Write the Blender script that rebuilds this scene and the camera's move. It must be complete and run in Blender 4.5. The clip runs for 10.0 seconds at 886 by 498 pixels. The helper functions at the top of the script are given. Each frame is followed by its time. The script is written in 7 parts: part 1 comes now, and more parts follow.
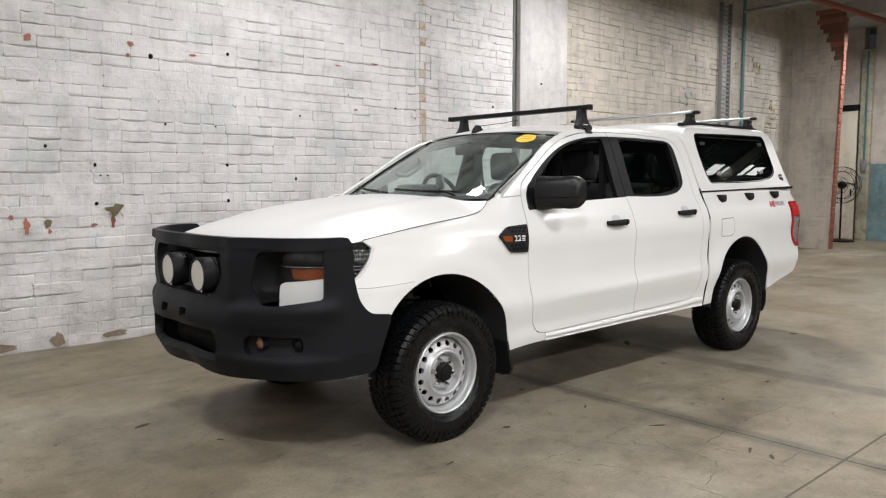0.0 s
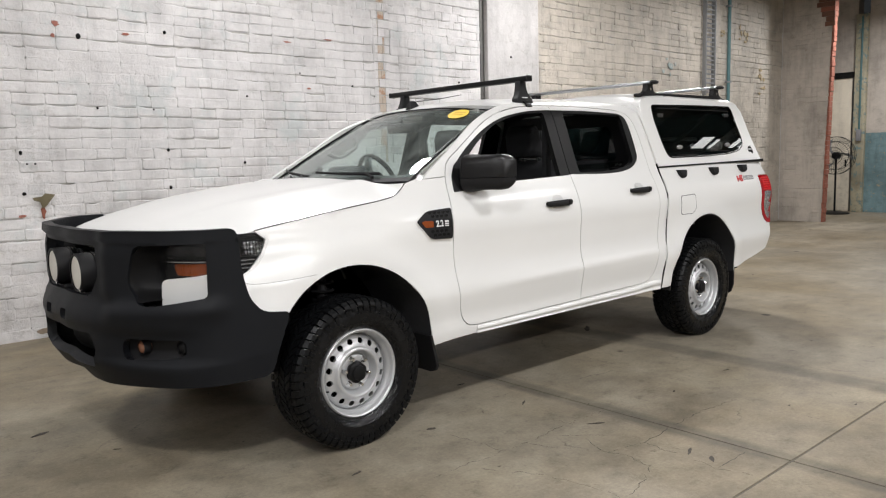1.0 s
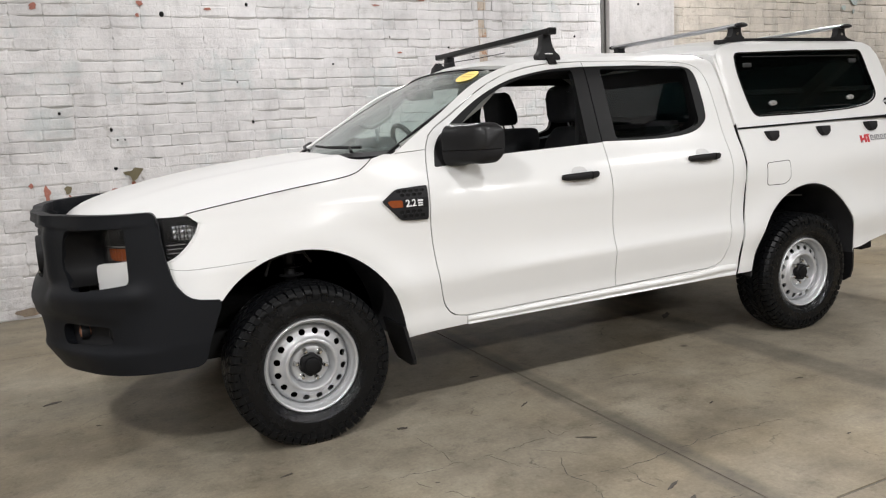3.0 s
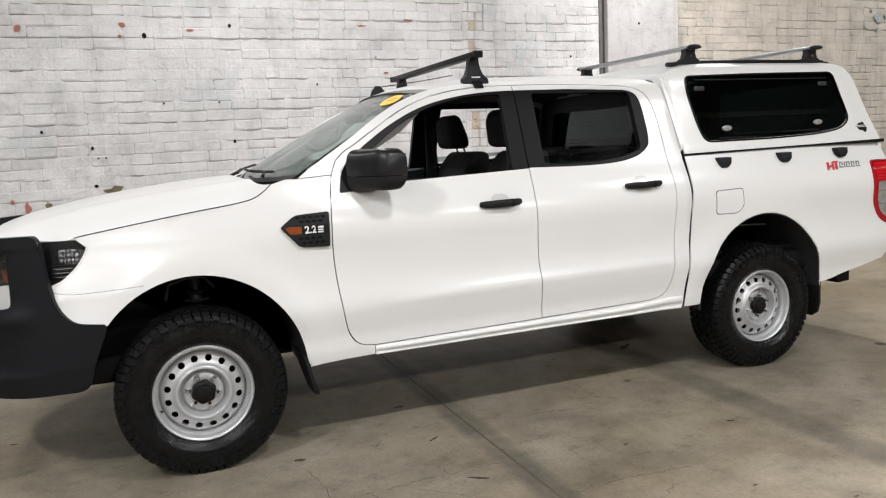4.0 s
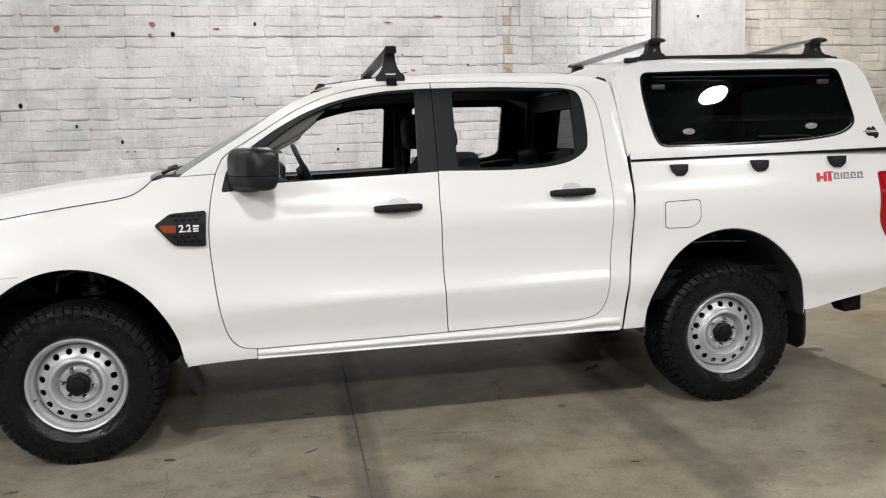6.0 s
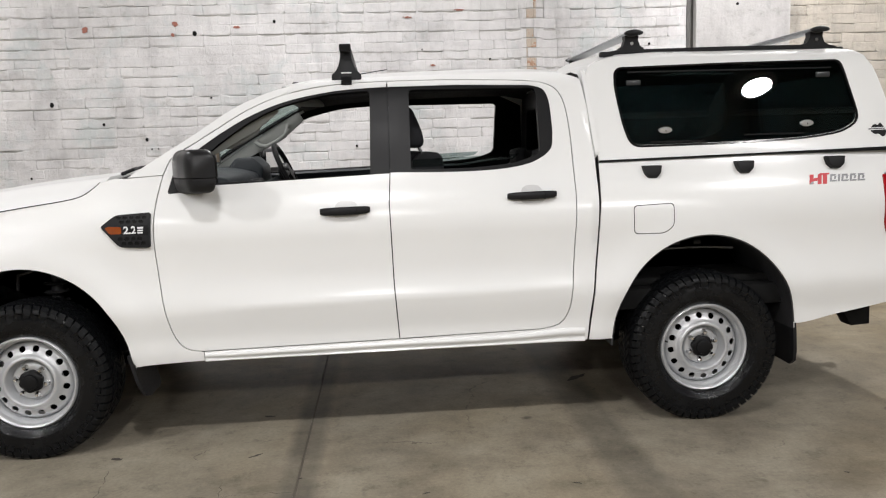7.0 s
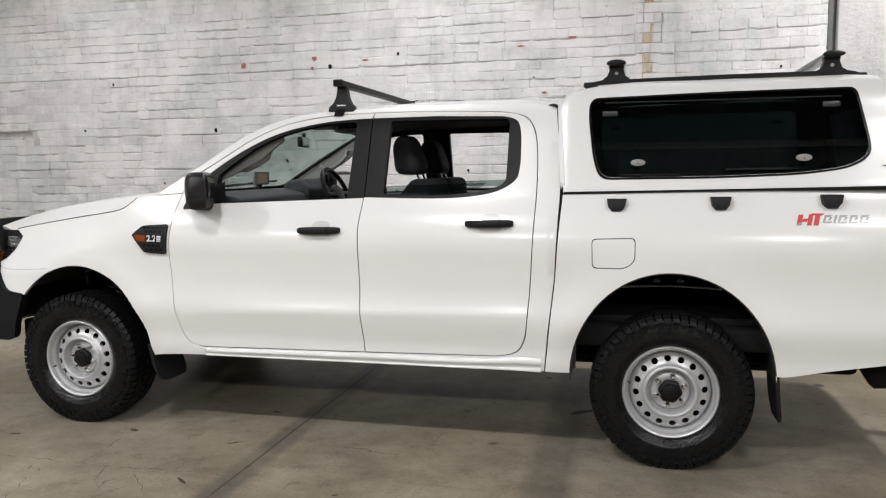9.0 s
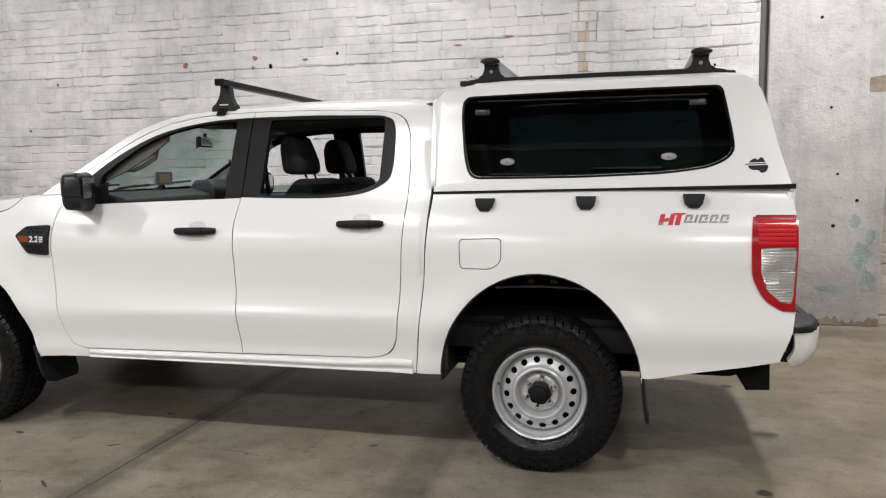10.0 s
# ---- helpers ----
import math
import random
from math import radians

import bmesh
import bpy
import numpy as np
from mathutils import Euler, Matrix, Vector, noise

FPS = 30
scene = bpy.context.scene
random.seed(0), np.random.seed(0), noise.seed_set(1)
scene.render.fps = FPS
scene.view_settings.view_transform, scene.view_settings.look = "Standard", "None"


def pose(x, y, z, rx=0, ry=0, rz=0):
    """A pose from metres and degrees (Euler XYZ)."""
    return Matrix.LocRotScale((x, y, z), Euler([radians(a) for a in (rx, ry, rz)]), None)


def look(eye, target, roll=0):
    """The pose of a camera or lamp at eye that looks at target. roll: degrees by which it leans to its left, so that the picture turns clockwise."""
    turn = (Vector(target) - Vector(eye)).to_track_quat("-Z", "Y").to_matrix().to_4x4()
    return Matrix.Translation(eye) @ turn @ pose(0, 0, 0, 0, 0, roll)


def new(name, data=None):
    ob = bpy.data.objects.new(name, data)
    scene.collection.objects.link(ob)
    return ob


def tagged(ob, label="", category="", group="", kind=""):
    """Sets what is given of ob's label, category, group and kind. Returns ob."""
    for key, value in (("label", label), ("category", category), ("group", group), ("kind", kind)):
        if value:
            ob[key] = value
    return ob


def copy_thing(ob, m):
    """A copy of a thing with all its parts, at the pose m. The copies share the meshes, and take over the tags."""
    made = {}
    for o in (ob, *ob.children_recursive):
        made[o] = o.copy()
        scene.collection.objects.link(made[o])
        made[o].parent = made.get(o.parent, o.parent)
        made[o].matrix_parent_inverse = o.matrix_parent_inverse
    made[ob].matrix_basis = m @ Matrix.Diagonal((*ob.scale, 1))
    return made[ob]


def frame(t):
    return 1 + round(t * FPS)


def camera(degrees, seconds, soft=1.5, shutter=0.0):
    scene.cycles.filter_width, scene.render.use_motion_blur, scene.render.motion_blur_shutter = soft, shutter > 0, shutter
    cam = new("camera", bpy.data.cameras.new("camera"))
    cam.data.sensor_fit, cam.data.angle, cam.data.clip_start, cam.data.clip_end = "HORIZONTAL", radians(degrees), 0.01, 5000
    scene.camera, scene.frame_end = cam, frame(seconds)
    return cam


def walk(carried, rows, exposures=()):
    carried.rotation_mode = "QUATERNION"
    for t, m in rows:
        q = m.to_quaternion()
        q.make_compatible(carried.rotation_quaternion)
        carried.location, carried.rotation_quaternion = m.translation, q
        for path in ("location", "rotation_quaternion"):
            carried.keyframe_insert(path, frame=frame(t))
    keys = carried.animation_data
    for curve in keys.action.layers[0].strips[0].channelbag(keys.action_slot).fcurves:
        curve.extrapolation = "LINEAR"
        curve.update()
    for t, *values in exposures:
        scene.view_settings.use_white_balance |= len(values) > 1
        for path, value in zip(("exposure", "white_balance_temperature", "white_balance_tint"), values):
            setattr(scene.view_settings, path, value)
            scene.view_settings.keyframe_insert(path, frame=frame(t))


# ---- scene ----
cam = camera(60.6, 10.0, soft=1.2)
PATH = [
    (0, (-2.666, -3.811, 1.39), (-1.333, -2.331, 1.209), -0.2),
    (0.5, (-2.368, -3.758, 1.384), (-1.042, -2.275, 1.174), -0.2),
    (1, (-2.073, -3.859, 1.391), (-0.757, -2.372, 1.156), -1.5),
    (1.5, (-1.809, -3.999, 1.39), (-0.608, -2.427, 1.1), -1.4),
    (2, (-1.515, -3.996, 1.371), (-0.423, -2.357, 1.028), -1.7),
    (2.5, (-1.211, -4.06, 1.385), (-0.235, -2.347, 1.047), -2.9),
    (3.8, (-0.329, -4.27, 1.415), (0.411, -2.433, 1.131), -2.7),
    (4, (-0.193, -4.325, 1.411), (0.539, -2.484, 1.141), -2.7),
    (4.5, (0.103, -4.435, 1.423), (0.791, -2.579, 1.136), -1.5),
    (5, (0.414, -4.386, 1.402), (1.059, -2.516, 1.109), -1.5),
    (6.3, (1.216, -4.475, 1.381), (1.524, -2.516, 1.121), -1.6),
    (6.5, (1.35, -4.438, 1.383), (1.633, -2.476, 1.113), -1.6),
    (7, (1.666, -4.416, 1.401), (1.819, -2.44, 1.127), -1.8),
    (7.5, (2.002, -4.483, 1.399), (1.99, -2.505, 1.105), -0.2),
    (8, (2.333, -4.44, 1.377), (2.227, -2.47, 1.045), -1.3),
    (8.5, (2.67, -4.428, 1.403), (2.412, -2.462, 1.14), -1.2),
    (9, (3.03, -4.479, 1.406), (2.55, -2.549, 1.201), -0.6),
    (9.5, (3.332, -4.383, 1.372), (2.88, -2.447, 1.161), -0.7),
    (10, (3.632, -4.292, 1.397), (3.146, -2.363, 1.192), -0.7),
]
# the picture darkens a little at both ends of the shot
EXPOSURE = [(0, -.04), (2, -.02), (4, .0), (8, .01), (9, -.08), (10, -.10)]
walk(cam, [(t, look(eye, target, roll)) for t, eye, target, roll in PATH], EXPOSURE)

# ---- light ----
world = bpy.data.worlds.new("hall_air")
world.use_nodes = True
world.node_tree.nodes["Background"].inputs[0].default_value = (0.9, 0.95, 1.0, 1)
world.node_tree.nodes["Background"].inputs[1].default_value = 0.02
scene.world = world

# a few lamps known from reflections and shadows; the rest added, unseen
LAMPS = [(x, y) for y in (-3.7, -8.7) for x in (-10.85, -6.75, -2.65, 1.45, 5.55, 13.6)] + [(x, 1.15) for x in (-10.85, -6.75, -2.65, 1.15, 5.55, 9.65, 13.6)]
LAMP_Z = 4.2
# power factor of each lamp, tuned by the brightness of wall, floor and truck
HIGH = {(-10.85, 1.15): .3, (-6.75, 1.15): .3, (-2.65, 1.15): .43, (1.15, 1.15): .56, (5.55, 1.15): 1.08, (9.65, 1.15): .62, (13.6, 1.15): .9,
        (-10.85, -3.7): .5, (-6.75, -3.7): .35, (-2.65, -3.7): 1.2, (1.45, -3.7): .74, (5.55, -3.7): .62, (13.6, -3.7): .2}
LAMP_WATTS = 131
LAMP_TINT = (1.0, 0.982, 0.988)


# ---- materials ----
def material(name, rough=0.6, metal=0.0, coat=0.0, base=(0.5, 0.5, 0.5)):
    m = bpy.data.materials.new(name)
    m.use_nodes = True
    b = m.node_tree.nodes["Principled BSDF"]
    b.inputs["Base Color"].default_value = (*base, 1)
    b.inputs["Roughness"].default_value = rough
    b.inputs["Metallic"].default_value = metal
    b.inputs["Coat Weight"].default_value = coat
    b.inputs["Coat Roughness"].default_value = 0.04
    return m


def node(m, kind, **values):
    n = m.node_tree.nodes.new(kind)
    for key, value in values.items():
        if key == "operation":
            n.operation = value
        elif key == "data_type":
            n.data_type = value
        elif key == "blend_type":
            n.blend_type = value
        elif key == "feature":
            n.feature = value
        else:
            n.inputs[key].default_value = value
    return n


def wire(m, a, out, b, into):
    m.node_tree.links.new(a.outputs[out], b.inputs[into])


def noise_tex(m, scale, detail=4, rough=0.6, stretch=None, space="Object"):
    co = node(m, "ShaderNodeTexCoord")
    n = node(m, "ShaderNodeTexNoise", Scale=scale, Detail=detail, Roughness=rough)
    if space == "World":
        g = node(m, "ShaderNodeNewGeometry")
        src, out = g, "Position"
    else:
        src, out = co, space
    if stretch:
        mp = node(m, "ShaderNodeMapping")
        mp.inputs["Scale"].default_value = stretch
        wire(m, src, out, mp, "Vector")
        wire(m, mp, "Vector", n, "Vector")
    else:
        wire(m, src, out, n, "Vector")
    return n


def ramp(m, src, out, stops):
    r = node(m, "ShaderNodeValToRGB")
    els = r.color_ramp.elements
    while len(els) < len(stops):
        els.new(0.5)
    for e, (p, c) in zip(els, stops):
        e.position = p
        e.color = (*c, 1) if len(c) == 3 else c
    wire(m, src, out, r, "Fac")
    return r


def grey(v):
    return (v, v, v)


def mixed(m, fac, a, b, kind="MIX"):
    """Colour mix of two sockets or colours by a socket or number."""
    n = node(m, "ShaderNodeMix", data_type="RGBA", blend_type=kind)
    for value, at in ((fac, 0), (a, 6), (b, 7)):
        if isinstance(value, tuple) and hasattr(value[0], "outputs"):
            m.node_tree.links.new(value[0].outputs[value[1]], n.inputs[at])
        elif isinstance(value, tuple):
            n.inputs[at].default_value = (*value, 1)
        else:
            n.inputs[at].default_value = value
    return (n, 2)


def set_colour(m, sock):
    m.node_tree.links.new(sock[0].outputs[sock[1]], m.node_tree.nodes["Principled BSDF"].inputs["Base Color"])


def set_rough(m, src, lo, hi):
    r = ramp(m, src, 0, [(0.3, grey(lo)), (0.7, grey(hi))])
    wire(m, r, 0, m.node_tree.nodes["Principled BSDF"], "Roughness")


def bump(m, src, out, strength, distance):
    b = node(m, "ShaderNodeBump", Strength=strength, Distance=distance)
    wire(m, src, out, b, "Height")
    wire(m, b, "Normal", m.node_tree.nodes["Principled BSDF"], "Normal")
    return b


def simple(name, base, rough, metal=0.0, coat=0.0, vary=0.12, scale=40, relief=0.0, spec=0.5):
    """A plain surface with faint mottling at two scales and, where asked, a fine relief."""
    m = material(name, rough, metal, coat, base)
    m.node_tree.nodes["Principled BSDF"].inputs["Specular IOR Level"].default_value = spec
    n1, n2 = noise_tex(m, scale), noise_tex(m, 2.5, 3)
    dark = tuple(c * (1 - vary) for c in base)
    light = tuple(min(1, c * (1 + vary)) for c in base)
    c1 = mixed(m, (n1, 0), dark, light)
    c2 = mixed(m, (n2, 0), dark, light)
    set_colour(m, mixed(m, 0.5, c1, c2))
    set_rough(m, n2, max(0.02, rough * 0.85), min(1, rough * 1.15))
    if relief:
        bump(m, n1, 0, 1.0, relief)
    return m


def glass(name, tint, rough=0.0, ior=1.5, film=0.0):
    m = bpy.data.materials.new(name)
    m.use_nodes = True
    t = m.node_tree
    t.nodes.remove(t.nodes["Principled BSDF"])
    tr = node(m, "ShaderNodeBsdfTransparent")
    tr.inputs[0].default_value = (*tint, 1)
    gl = node(m, "ShaderNodeBsdfGlossy")
    gl.inputs["Roughness"].default_value = rough
    lw = node(m, "ShaderNodeLayerWeight", Blend=0.5)
    pw = node(m, "ShaderNodeMath", operation="POWER")
    wire(m, lw, "Facing", pw, 0)
    pw.inputs[1].default_value = 5.0
    f0 = ((ior - 1) / (ior + 1)) ** 2
    ad = node(m, "ShaderNodeMath", operation="MULTIPLY_ADD")
    wire(m, pw, 0, ad, 0)
    ad.inputs[1].default_value, ad.inputs[2].default_value = 1 - f0, f0
    mx = node(m, "ShaderNodeMixShader")
    wire(m, ad, 0, mx, 0)
    wire(m, tr, 0, mx, 1)
    wire(m, gl, 0, mx, 2)
    if film:
        # dried wiper smears and dust on the outside
        smear = noise_tex(m, 5, 7, 0.7, (1, 2.4, 1))
        amount = ramp(m, smear, 0, [(0.36, grey(film * 0.35)), (0.55, grey(film)), (0.72, grey(film * 2.0))])
        df = node(m, "ShaderNodeBsdfDiffuse")
        df.inputs[0].default_value = (0.62, 0.68, 0.66, 1)
        fm = node(m, "ShaderNodeMixShader")
        wire(m, amount, 0, fm, 0)
        wire(m, mx, 0, fm, 1)
        wire(m, df, 0, fm, 2)
        mx = fm
    wire(m, mx, 0, t.nodes["Material Output"], 0)
    return m


def lit(name, colour, strength):
    m = bpy.data.materials.new(name)
    m.use_nodes = True
    t = m.node_tree
    t.nodes.remove(t.nodes["Principled BSDF"])
    e = node(m, "ShaderNodeEmission")
    e.inputs[0].default_value = (*colour, 1)
    e.inputs[1].default_value = strength
    wire(m, e, 0, t.nodes["Material Output"], 0)
    return m


def floor_material():
    m = material("polished_concrete", 0.4)
    big = noise_tex(m, 0.55, 6, 0.62, space="World")
    mid = noise_tex(m, 2.6, 8, 0.65, space="World")
    fine = noise_tex(m, 60, 5, 0.7, space="World")
    streak = noise_tex(m, 1.6, 8, 0.68, (0.8, 1.7, 1), "World")
    blot = noise_tex(m, 7.5, 9, 0.72, space="World")
    c = ramp(m, mid, 0, [(0.30, (0.180, 0.157, 0.118)), (0.48, (0.252, 0.222, 0.168)), (0.68, (0.320, 0.287, 0.222))])
    c2 = ramp(m, big, 0, [(0.34, grey(0.74)), (0.62, grey(1.04))])
    col = mixed(m, 1.0, (c, 0), (c2, 0), "MULTIPLY")
    hue = ramp(m, noise_tex(m, 0.42, 4, 0.6, space="World"), 0, [(0.38, (0.86, 0.80, 0.70)), (0.60, (1.05, 1.05, 1.07))])
    col = mixed(m, 1.0, col, (hue, 0), "MULTIPLY")
    s2 = ramp(m, streak, 0, [(0.34, grey(0.80)), (0.50, grey(1.0)), (0.74, grey(1.10))])
    col = mixed(m, 0.9, col, (s2, 0), "MULTIPLY")
    b2 = ramp(m, blot, 0, [(0.30, grey(0.60)), (0.44, grey(0.95)), (0.56, grey(1.02)), (0.72, grey(1.20))])
    col = mixed(m, 0.85, col, (b2, 0), "MULTIPLY")
    scuff = noise_tex(m, 22, 8, 0.75, (1, 0.45, 1), "World")
    s3 = ramp(m, scuff, 0, [(0.30, grey(0.72)), (0.42, grey(1.0)), (0.66, grey(1.03)), (0.76, grey(1.25))])
    col = mixed(m, 0.8, col, (s3, 0), "MULTIPLY")
    f2 = ramp(m, fine, 0, [(0.3, grey(0.82)), (0.7, grey(1.1))])
    col = mixed(m, 0.7, col, (f2, 0), "MULTIPLY")
    # dark oil spots
    v = node(m, "ShaderNodeTexVoronoi", Scale=1.35, Randomness=1.0)
    g = node(m, "ShaderNodeNewGeometry")
    wv = noise_tex(m, 7, 4, 0.6, space="World")
    warp = mixed(m, 0.06, (g, "Position"), (wv, 1), "ADD")
    m.node_tree.links.new(warp[0].outputs[warp[1]], v.inputs["Vector"])
    spot = ramp(m, v, 0, [(0.035, grey(1.0)), (0.06, grey(0.0))])
    col = mixed(m, (spot, 0), col, (0.06, 0.05, 0.04))
    # hairline cracks, broken up
    v2 = node(m, "ShaderNodeTexVoronoi", Scale=0.75, feature="DISTANCE_TO_EDGE")
    warp2 = mixed(m, 0.16, (g, "Position"), (wv, 1), "ADD")
    m.node_tree.links.new(warp2[0].outputs[warp2[1]], v2.inputs["Vector"])
    cr = ramp(m, v2, 0, [(0.0012, grey(1.0)), (0.0034, grey(0.0))])
    gate = ramp(m, streak, 0, [(0.54, grey(0)), (0.60, grey(0.8))])
    both = mixed(m, 1.0, (cr, 0), (gate, 0), "MULTIPLY")
    col = mixed(m, both, col, (0.07, 0.06, 0.05))
    # two long dark stripes across the slab, one along the joint
    sx = node(m, "ShaderNodeSeparateXYZ")
    wire(m, g, "Position", sx, 0)
    for at, half, deep in ((2.68, 0.14, 0.62), (1.26, 0.10, 0.72)):
        d = node(m, "ShaderNodeMath", operation="SUBTRACT")
        wire(m, sx, 0, d, 0)
        d.inputs[1].default_value = at
        a = node(m, "ShaderNodeMath", operation="ABSOLUTE")
        wire(m, d, 0, a, 0)
        r = ramp(m, a, 0, [(half * 0.5, grey(deep)), (half, grey(0))])
        mk = mixed(m, 1.0, (r, 0), (ramp(m, mid, 0, [(0.3, grey(1.0)), (0.7, grey(0.4))]), 0), "MULTIPLY")
        col = mixed(m, mk, col, (0.06, 0.057, 0.05))
    set_colour(m, col)
    set_rough(m, mid, 0.36, 0.56)
    m.node_tree.nodes["Principled BSDF"].inputs["Specular IOR Level"].default_value = 0.09
    bump(m, fine, 0, 0.25, 0.002)
    return m


def wall_paint(name, base=(0.70, 0.70, 0.69), dirt=0.5, patches=0.5, under=(0.30, 0.26, 0.23), bare=0.285, tint=None):
    """Old white paint over brick: greyed patches, thin drips, flakes and scattered pits."""
    m = material(name, 0.55)
    big = noise_tex(m, 0.8, 5, 0.6, space="World")
    mid = noise_tex(m, 3.2, 7, 0.68, space="World")
    fine = noise_tex(m, 38, 6, 0.7, space="World")
    drip = noise_tex(m, 2.2, 4, 0.6, (3.0, 3.0, 0.35), "World")
    info = node(m, "ShaderNodeObjectInfo")
    isl = node(m, "ShaderNodeNewGeometry")
    dk = tuple(c * (1 - 0.42 * patches) for c in base)
    md = tuple(c * (1 - 0.14 * patches) for c in base)
    c = ramp(m, mid, 0, [(0.26, dk), (0.45, md), (0.58, base)])
    c2 = ramp(m, big, 0, [(0.32, grey(0.70)), (0.55, grey(1.0))])
    col = mixed(m, dirt, (c, 0), (c2, 0), "MULTIPLY")
    c3 = ramp(m, drip, 0, [(0.30, grey(0.74)), (0.5, grey(1.0))])
    col = mixed(m, dirt, col, (c3, 0), "MULTIPLY")
    c4 = ramp(m, isl, "Random Per Island", [(0.0, grey(0.74)), (0.10, grey(0.95)), (1.0, grey(1.03))])
    col = mixed(m, 0.55, col, (c4, 0), "MULTIPLY")
    c5 = ramp(m, info, "Random", [(0.0, grey(0.76)), (0.10, grey(0.96)), (1.0, grey(1.03))])
    col = mixed(m, 0.5, col, (c5, 0), "MULTIPLY")
    grime = noise_tex(m, 6.5, 9, 0.75, (1, 1, 1.7), "World")
    g1 = ramp(m, grime, 0, [(0.36, (0.74, 0.73, 0.71)), (0.45, (0.95, 0.95, 0.95)), (0.56, grey(1.0)), (0.72, grey(1.05))])
    where = ramp(m, noise_tex(m, 0.9, 5, 0.6, space="World"), 0, [(0.40, grey(0.25)), (0.58, grey(1.0))])
    col = mixed(m, (where, 0), col, mixed(m, 1.0, col, (g1, 0), "MULTIPLY"))
    flake = noise_tex(m, 9, 7, 0.75, space="World")
    fl = ramp(m, flake, 0, [(bare, grey(1.0)), (bare + 0.03, grey(0.0))])
    col = mixed(m, (fl, 0), col, under)
    if tint:
        tn = noise_tex(m, 1.7, 6, 0.7, space="World")
        col = mixed(m, (ramp(m, tn, 0, [(0.53, grey(0.0)), (0.66, grey(0.55))]), 0), col, tint)
    set_colour(m, col)
    set_rough(m, mid, 0.38, 0.62)
    m.node_tree.nodes["Principled BSDF"].inputs["Specular IOR Level"].default_value = 0.5
    sumn = mixed(m, 0.62, (fine, 0), (noise_tex(m, 11, 6, 0.62, space="World"), 0))
    bump(m, sumn[0], 2, 1.0, 0.018)
    return m


PAINT = material("white_car_paint", 0.32, 0.0, 0.7, (0.78, 0.78, 0.77))
_n = noise_tex(PAINT, 900, 2)
_d = noise_tex(PAINT, 1.6, 4)
set_colour(PAINT, mixed(PAINT, (_d, 0), (0.780, 0.784, 0.773), (0.816, 0.821, 0.809)))
bump(PAINT, _n, 0, 0.02, 0.0005)
PAINT.node_tree.nodes["Principled BSDF"].inputs["Coat Roughness"].default_value = 0.21
PAINT.node_tree.nodes["Principled BSDF"].inputs["Specular IOR Level"].default_value = 0.15
BLACK = simple("textured_black_plastic", (0.011, 0.011, 0.012), 0.55, vary=0.2, scale=220, relief=0.0005, spec=0.25)
TRIM = simple("satin_black_trim", (0.007, 0.007, 0.0075), 0.45, vary=0.15, scale=120, relief=0.0001, spec=0.18)
BAR = simple("textured_bar_polymer", (0.0060, 0.0070, 0.0092), 0.55, vary=0.25, scale=260, relief=0.0008, spec=0.22)
RUBBER = simple("tyre_rubber", (0.0038, 0.0042, 0.0048), 0.42, vary=0.45, scale=55, relief=0.0008, spec=0.20)


def sidewall_material():
    """Dressed black rubber: glossy where the dressing lies, dull scuffed arcs where it is rubbed off."""
    m = material("tyre_side_wall", 0.4, base=(0.005, 0.005, 0.0054))
    m.node_tree.nodes["Principled BSDF"].inputs["Specular IOR Level"].default_value = 0.27
    smear, fine = noise_tex(m, 9, 6, 0.7, (1, 6, 1)), noise_tex(m, 75, 5, 0.7)
    r = ramp(m, smear, 0, [(0.36, grey(0.13)), (0.52, grey(0.27)), (0.66, grey(0.50))])
    wire(m, r, 0, m.node_tree.nodes["Principled BSDF"], "Roughness")
    scuff = ramp(m, fine, 0, [(0.60, (0.0040, 0.0043, 0.0050)), (0.74, (0.018, 0.0185, 0.0195))])
    dust = ramp(m, smear, 0, [(0.58, (0.0040, 0.0043, 0.0050)), (0.72, (0.0145, 0.0145, 0.0148))])
    set_colour(m, mixed(m, 0.5, (scuff, 0), (dust, 0)))
    both = mixed(m, 0.35, (fine, 0), (smear, 0))
    bump(m, both[0], 2, 0.6, 0.004)
    return m


SIDEWALL = sidewall_material()
LINER = simple("moulded_arch_plastic", (0.034, 0.034, 0.036), 0.42, vary=0.3, scale=22, relief=0.002, spec=0.4)
SEAMGREY = simple("grey_panel_seam", (0.22, 0.22, 0.21), 0.7, vary=0.1)
STEEL = simple("silver_painted_steel", (0.54, 0.55, 0.56), 0.38, 0.5, 0.15, vary=0.10, scale=70)
ALLOY = simple("anodised_aluminium", (0.33, 0.34, 0.35), 0.45, 0.9, vary=0.08, scale=90)
CHROME = simple("bright_chrome", (0.8, 0.8, 0.8), 0.12, 1.0, vary=0.03)
DARK = simple("black_underbody", (0.008, 0.008, 0.008), 0.85, vary=0.3, scale=30, relief=0.002, spec=0.2)
CLOTH = simple("charcoal_seat_cloth", (0.013, 0.0135, 0.0155), 0.9, vary=0.3, scale=300, relief=0.002)
DASH = simple("grey_dashboard_plastic", (0.015, 0.020, 0.024), 0.6, vary=0.15, scale=200, relief=0.001)
LINING = simple("pale_grey_headlining", (0.30, 0.31, 0.29), 0.9, vary=0.06, scale=250)
SCREEN = glass("windscreen_glass", (0.78, 0.86, 0.84), film=0.06)
REAR_GLASS = glass("tinted_rear_glass", (0.62, 0.68, 0.67))
DARK_GLASS = glass("dark_canopy_glass", (0.24, 0.30, 0.31), ior=1.5)
LENS = glass("clear_lamp_lens", (0.96, 0.96, 0.96), ior=1.35)
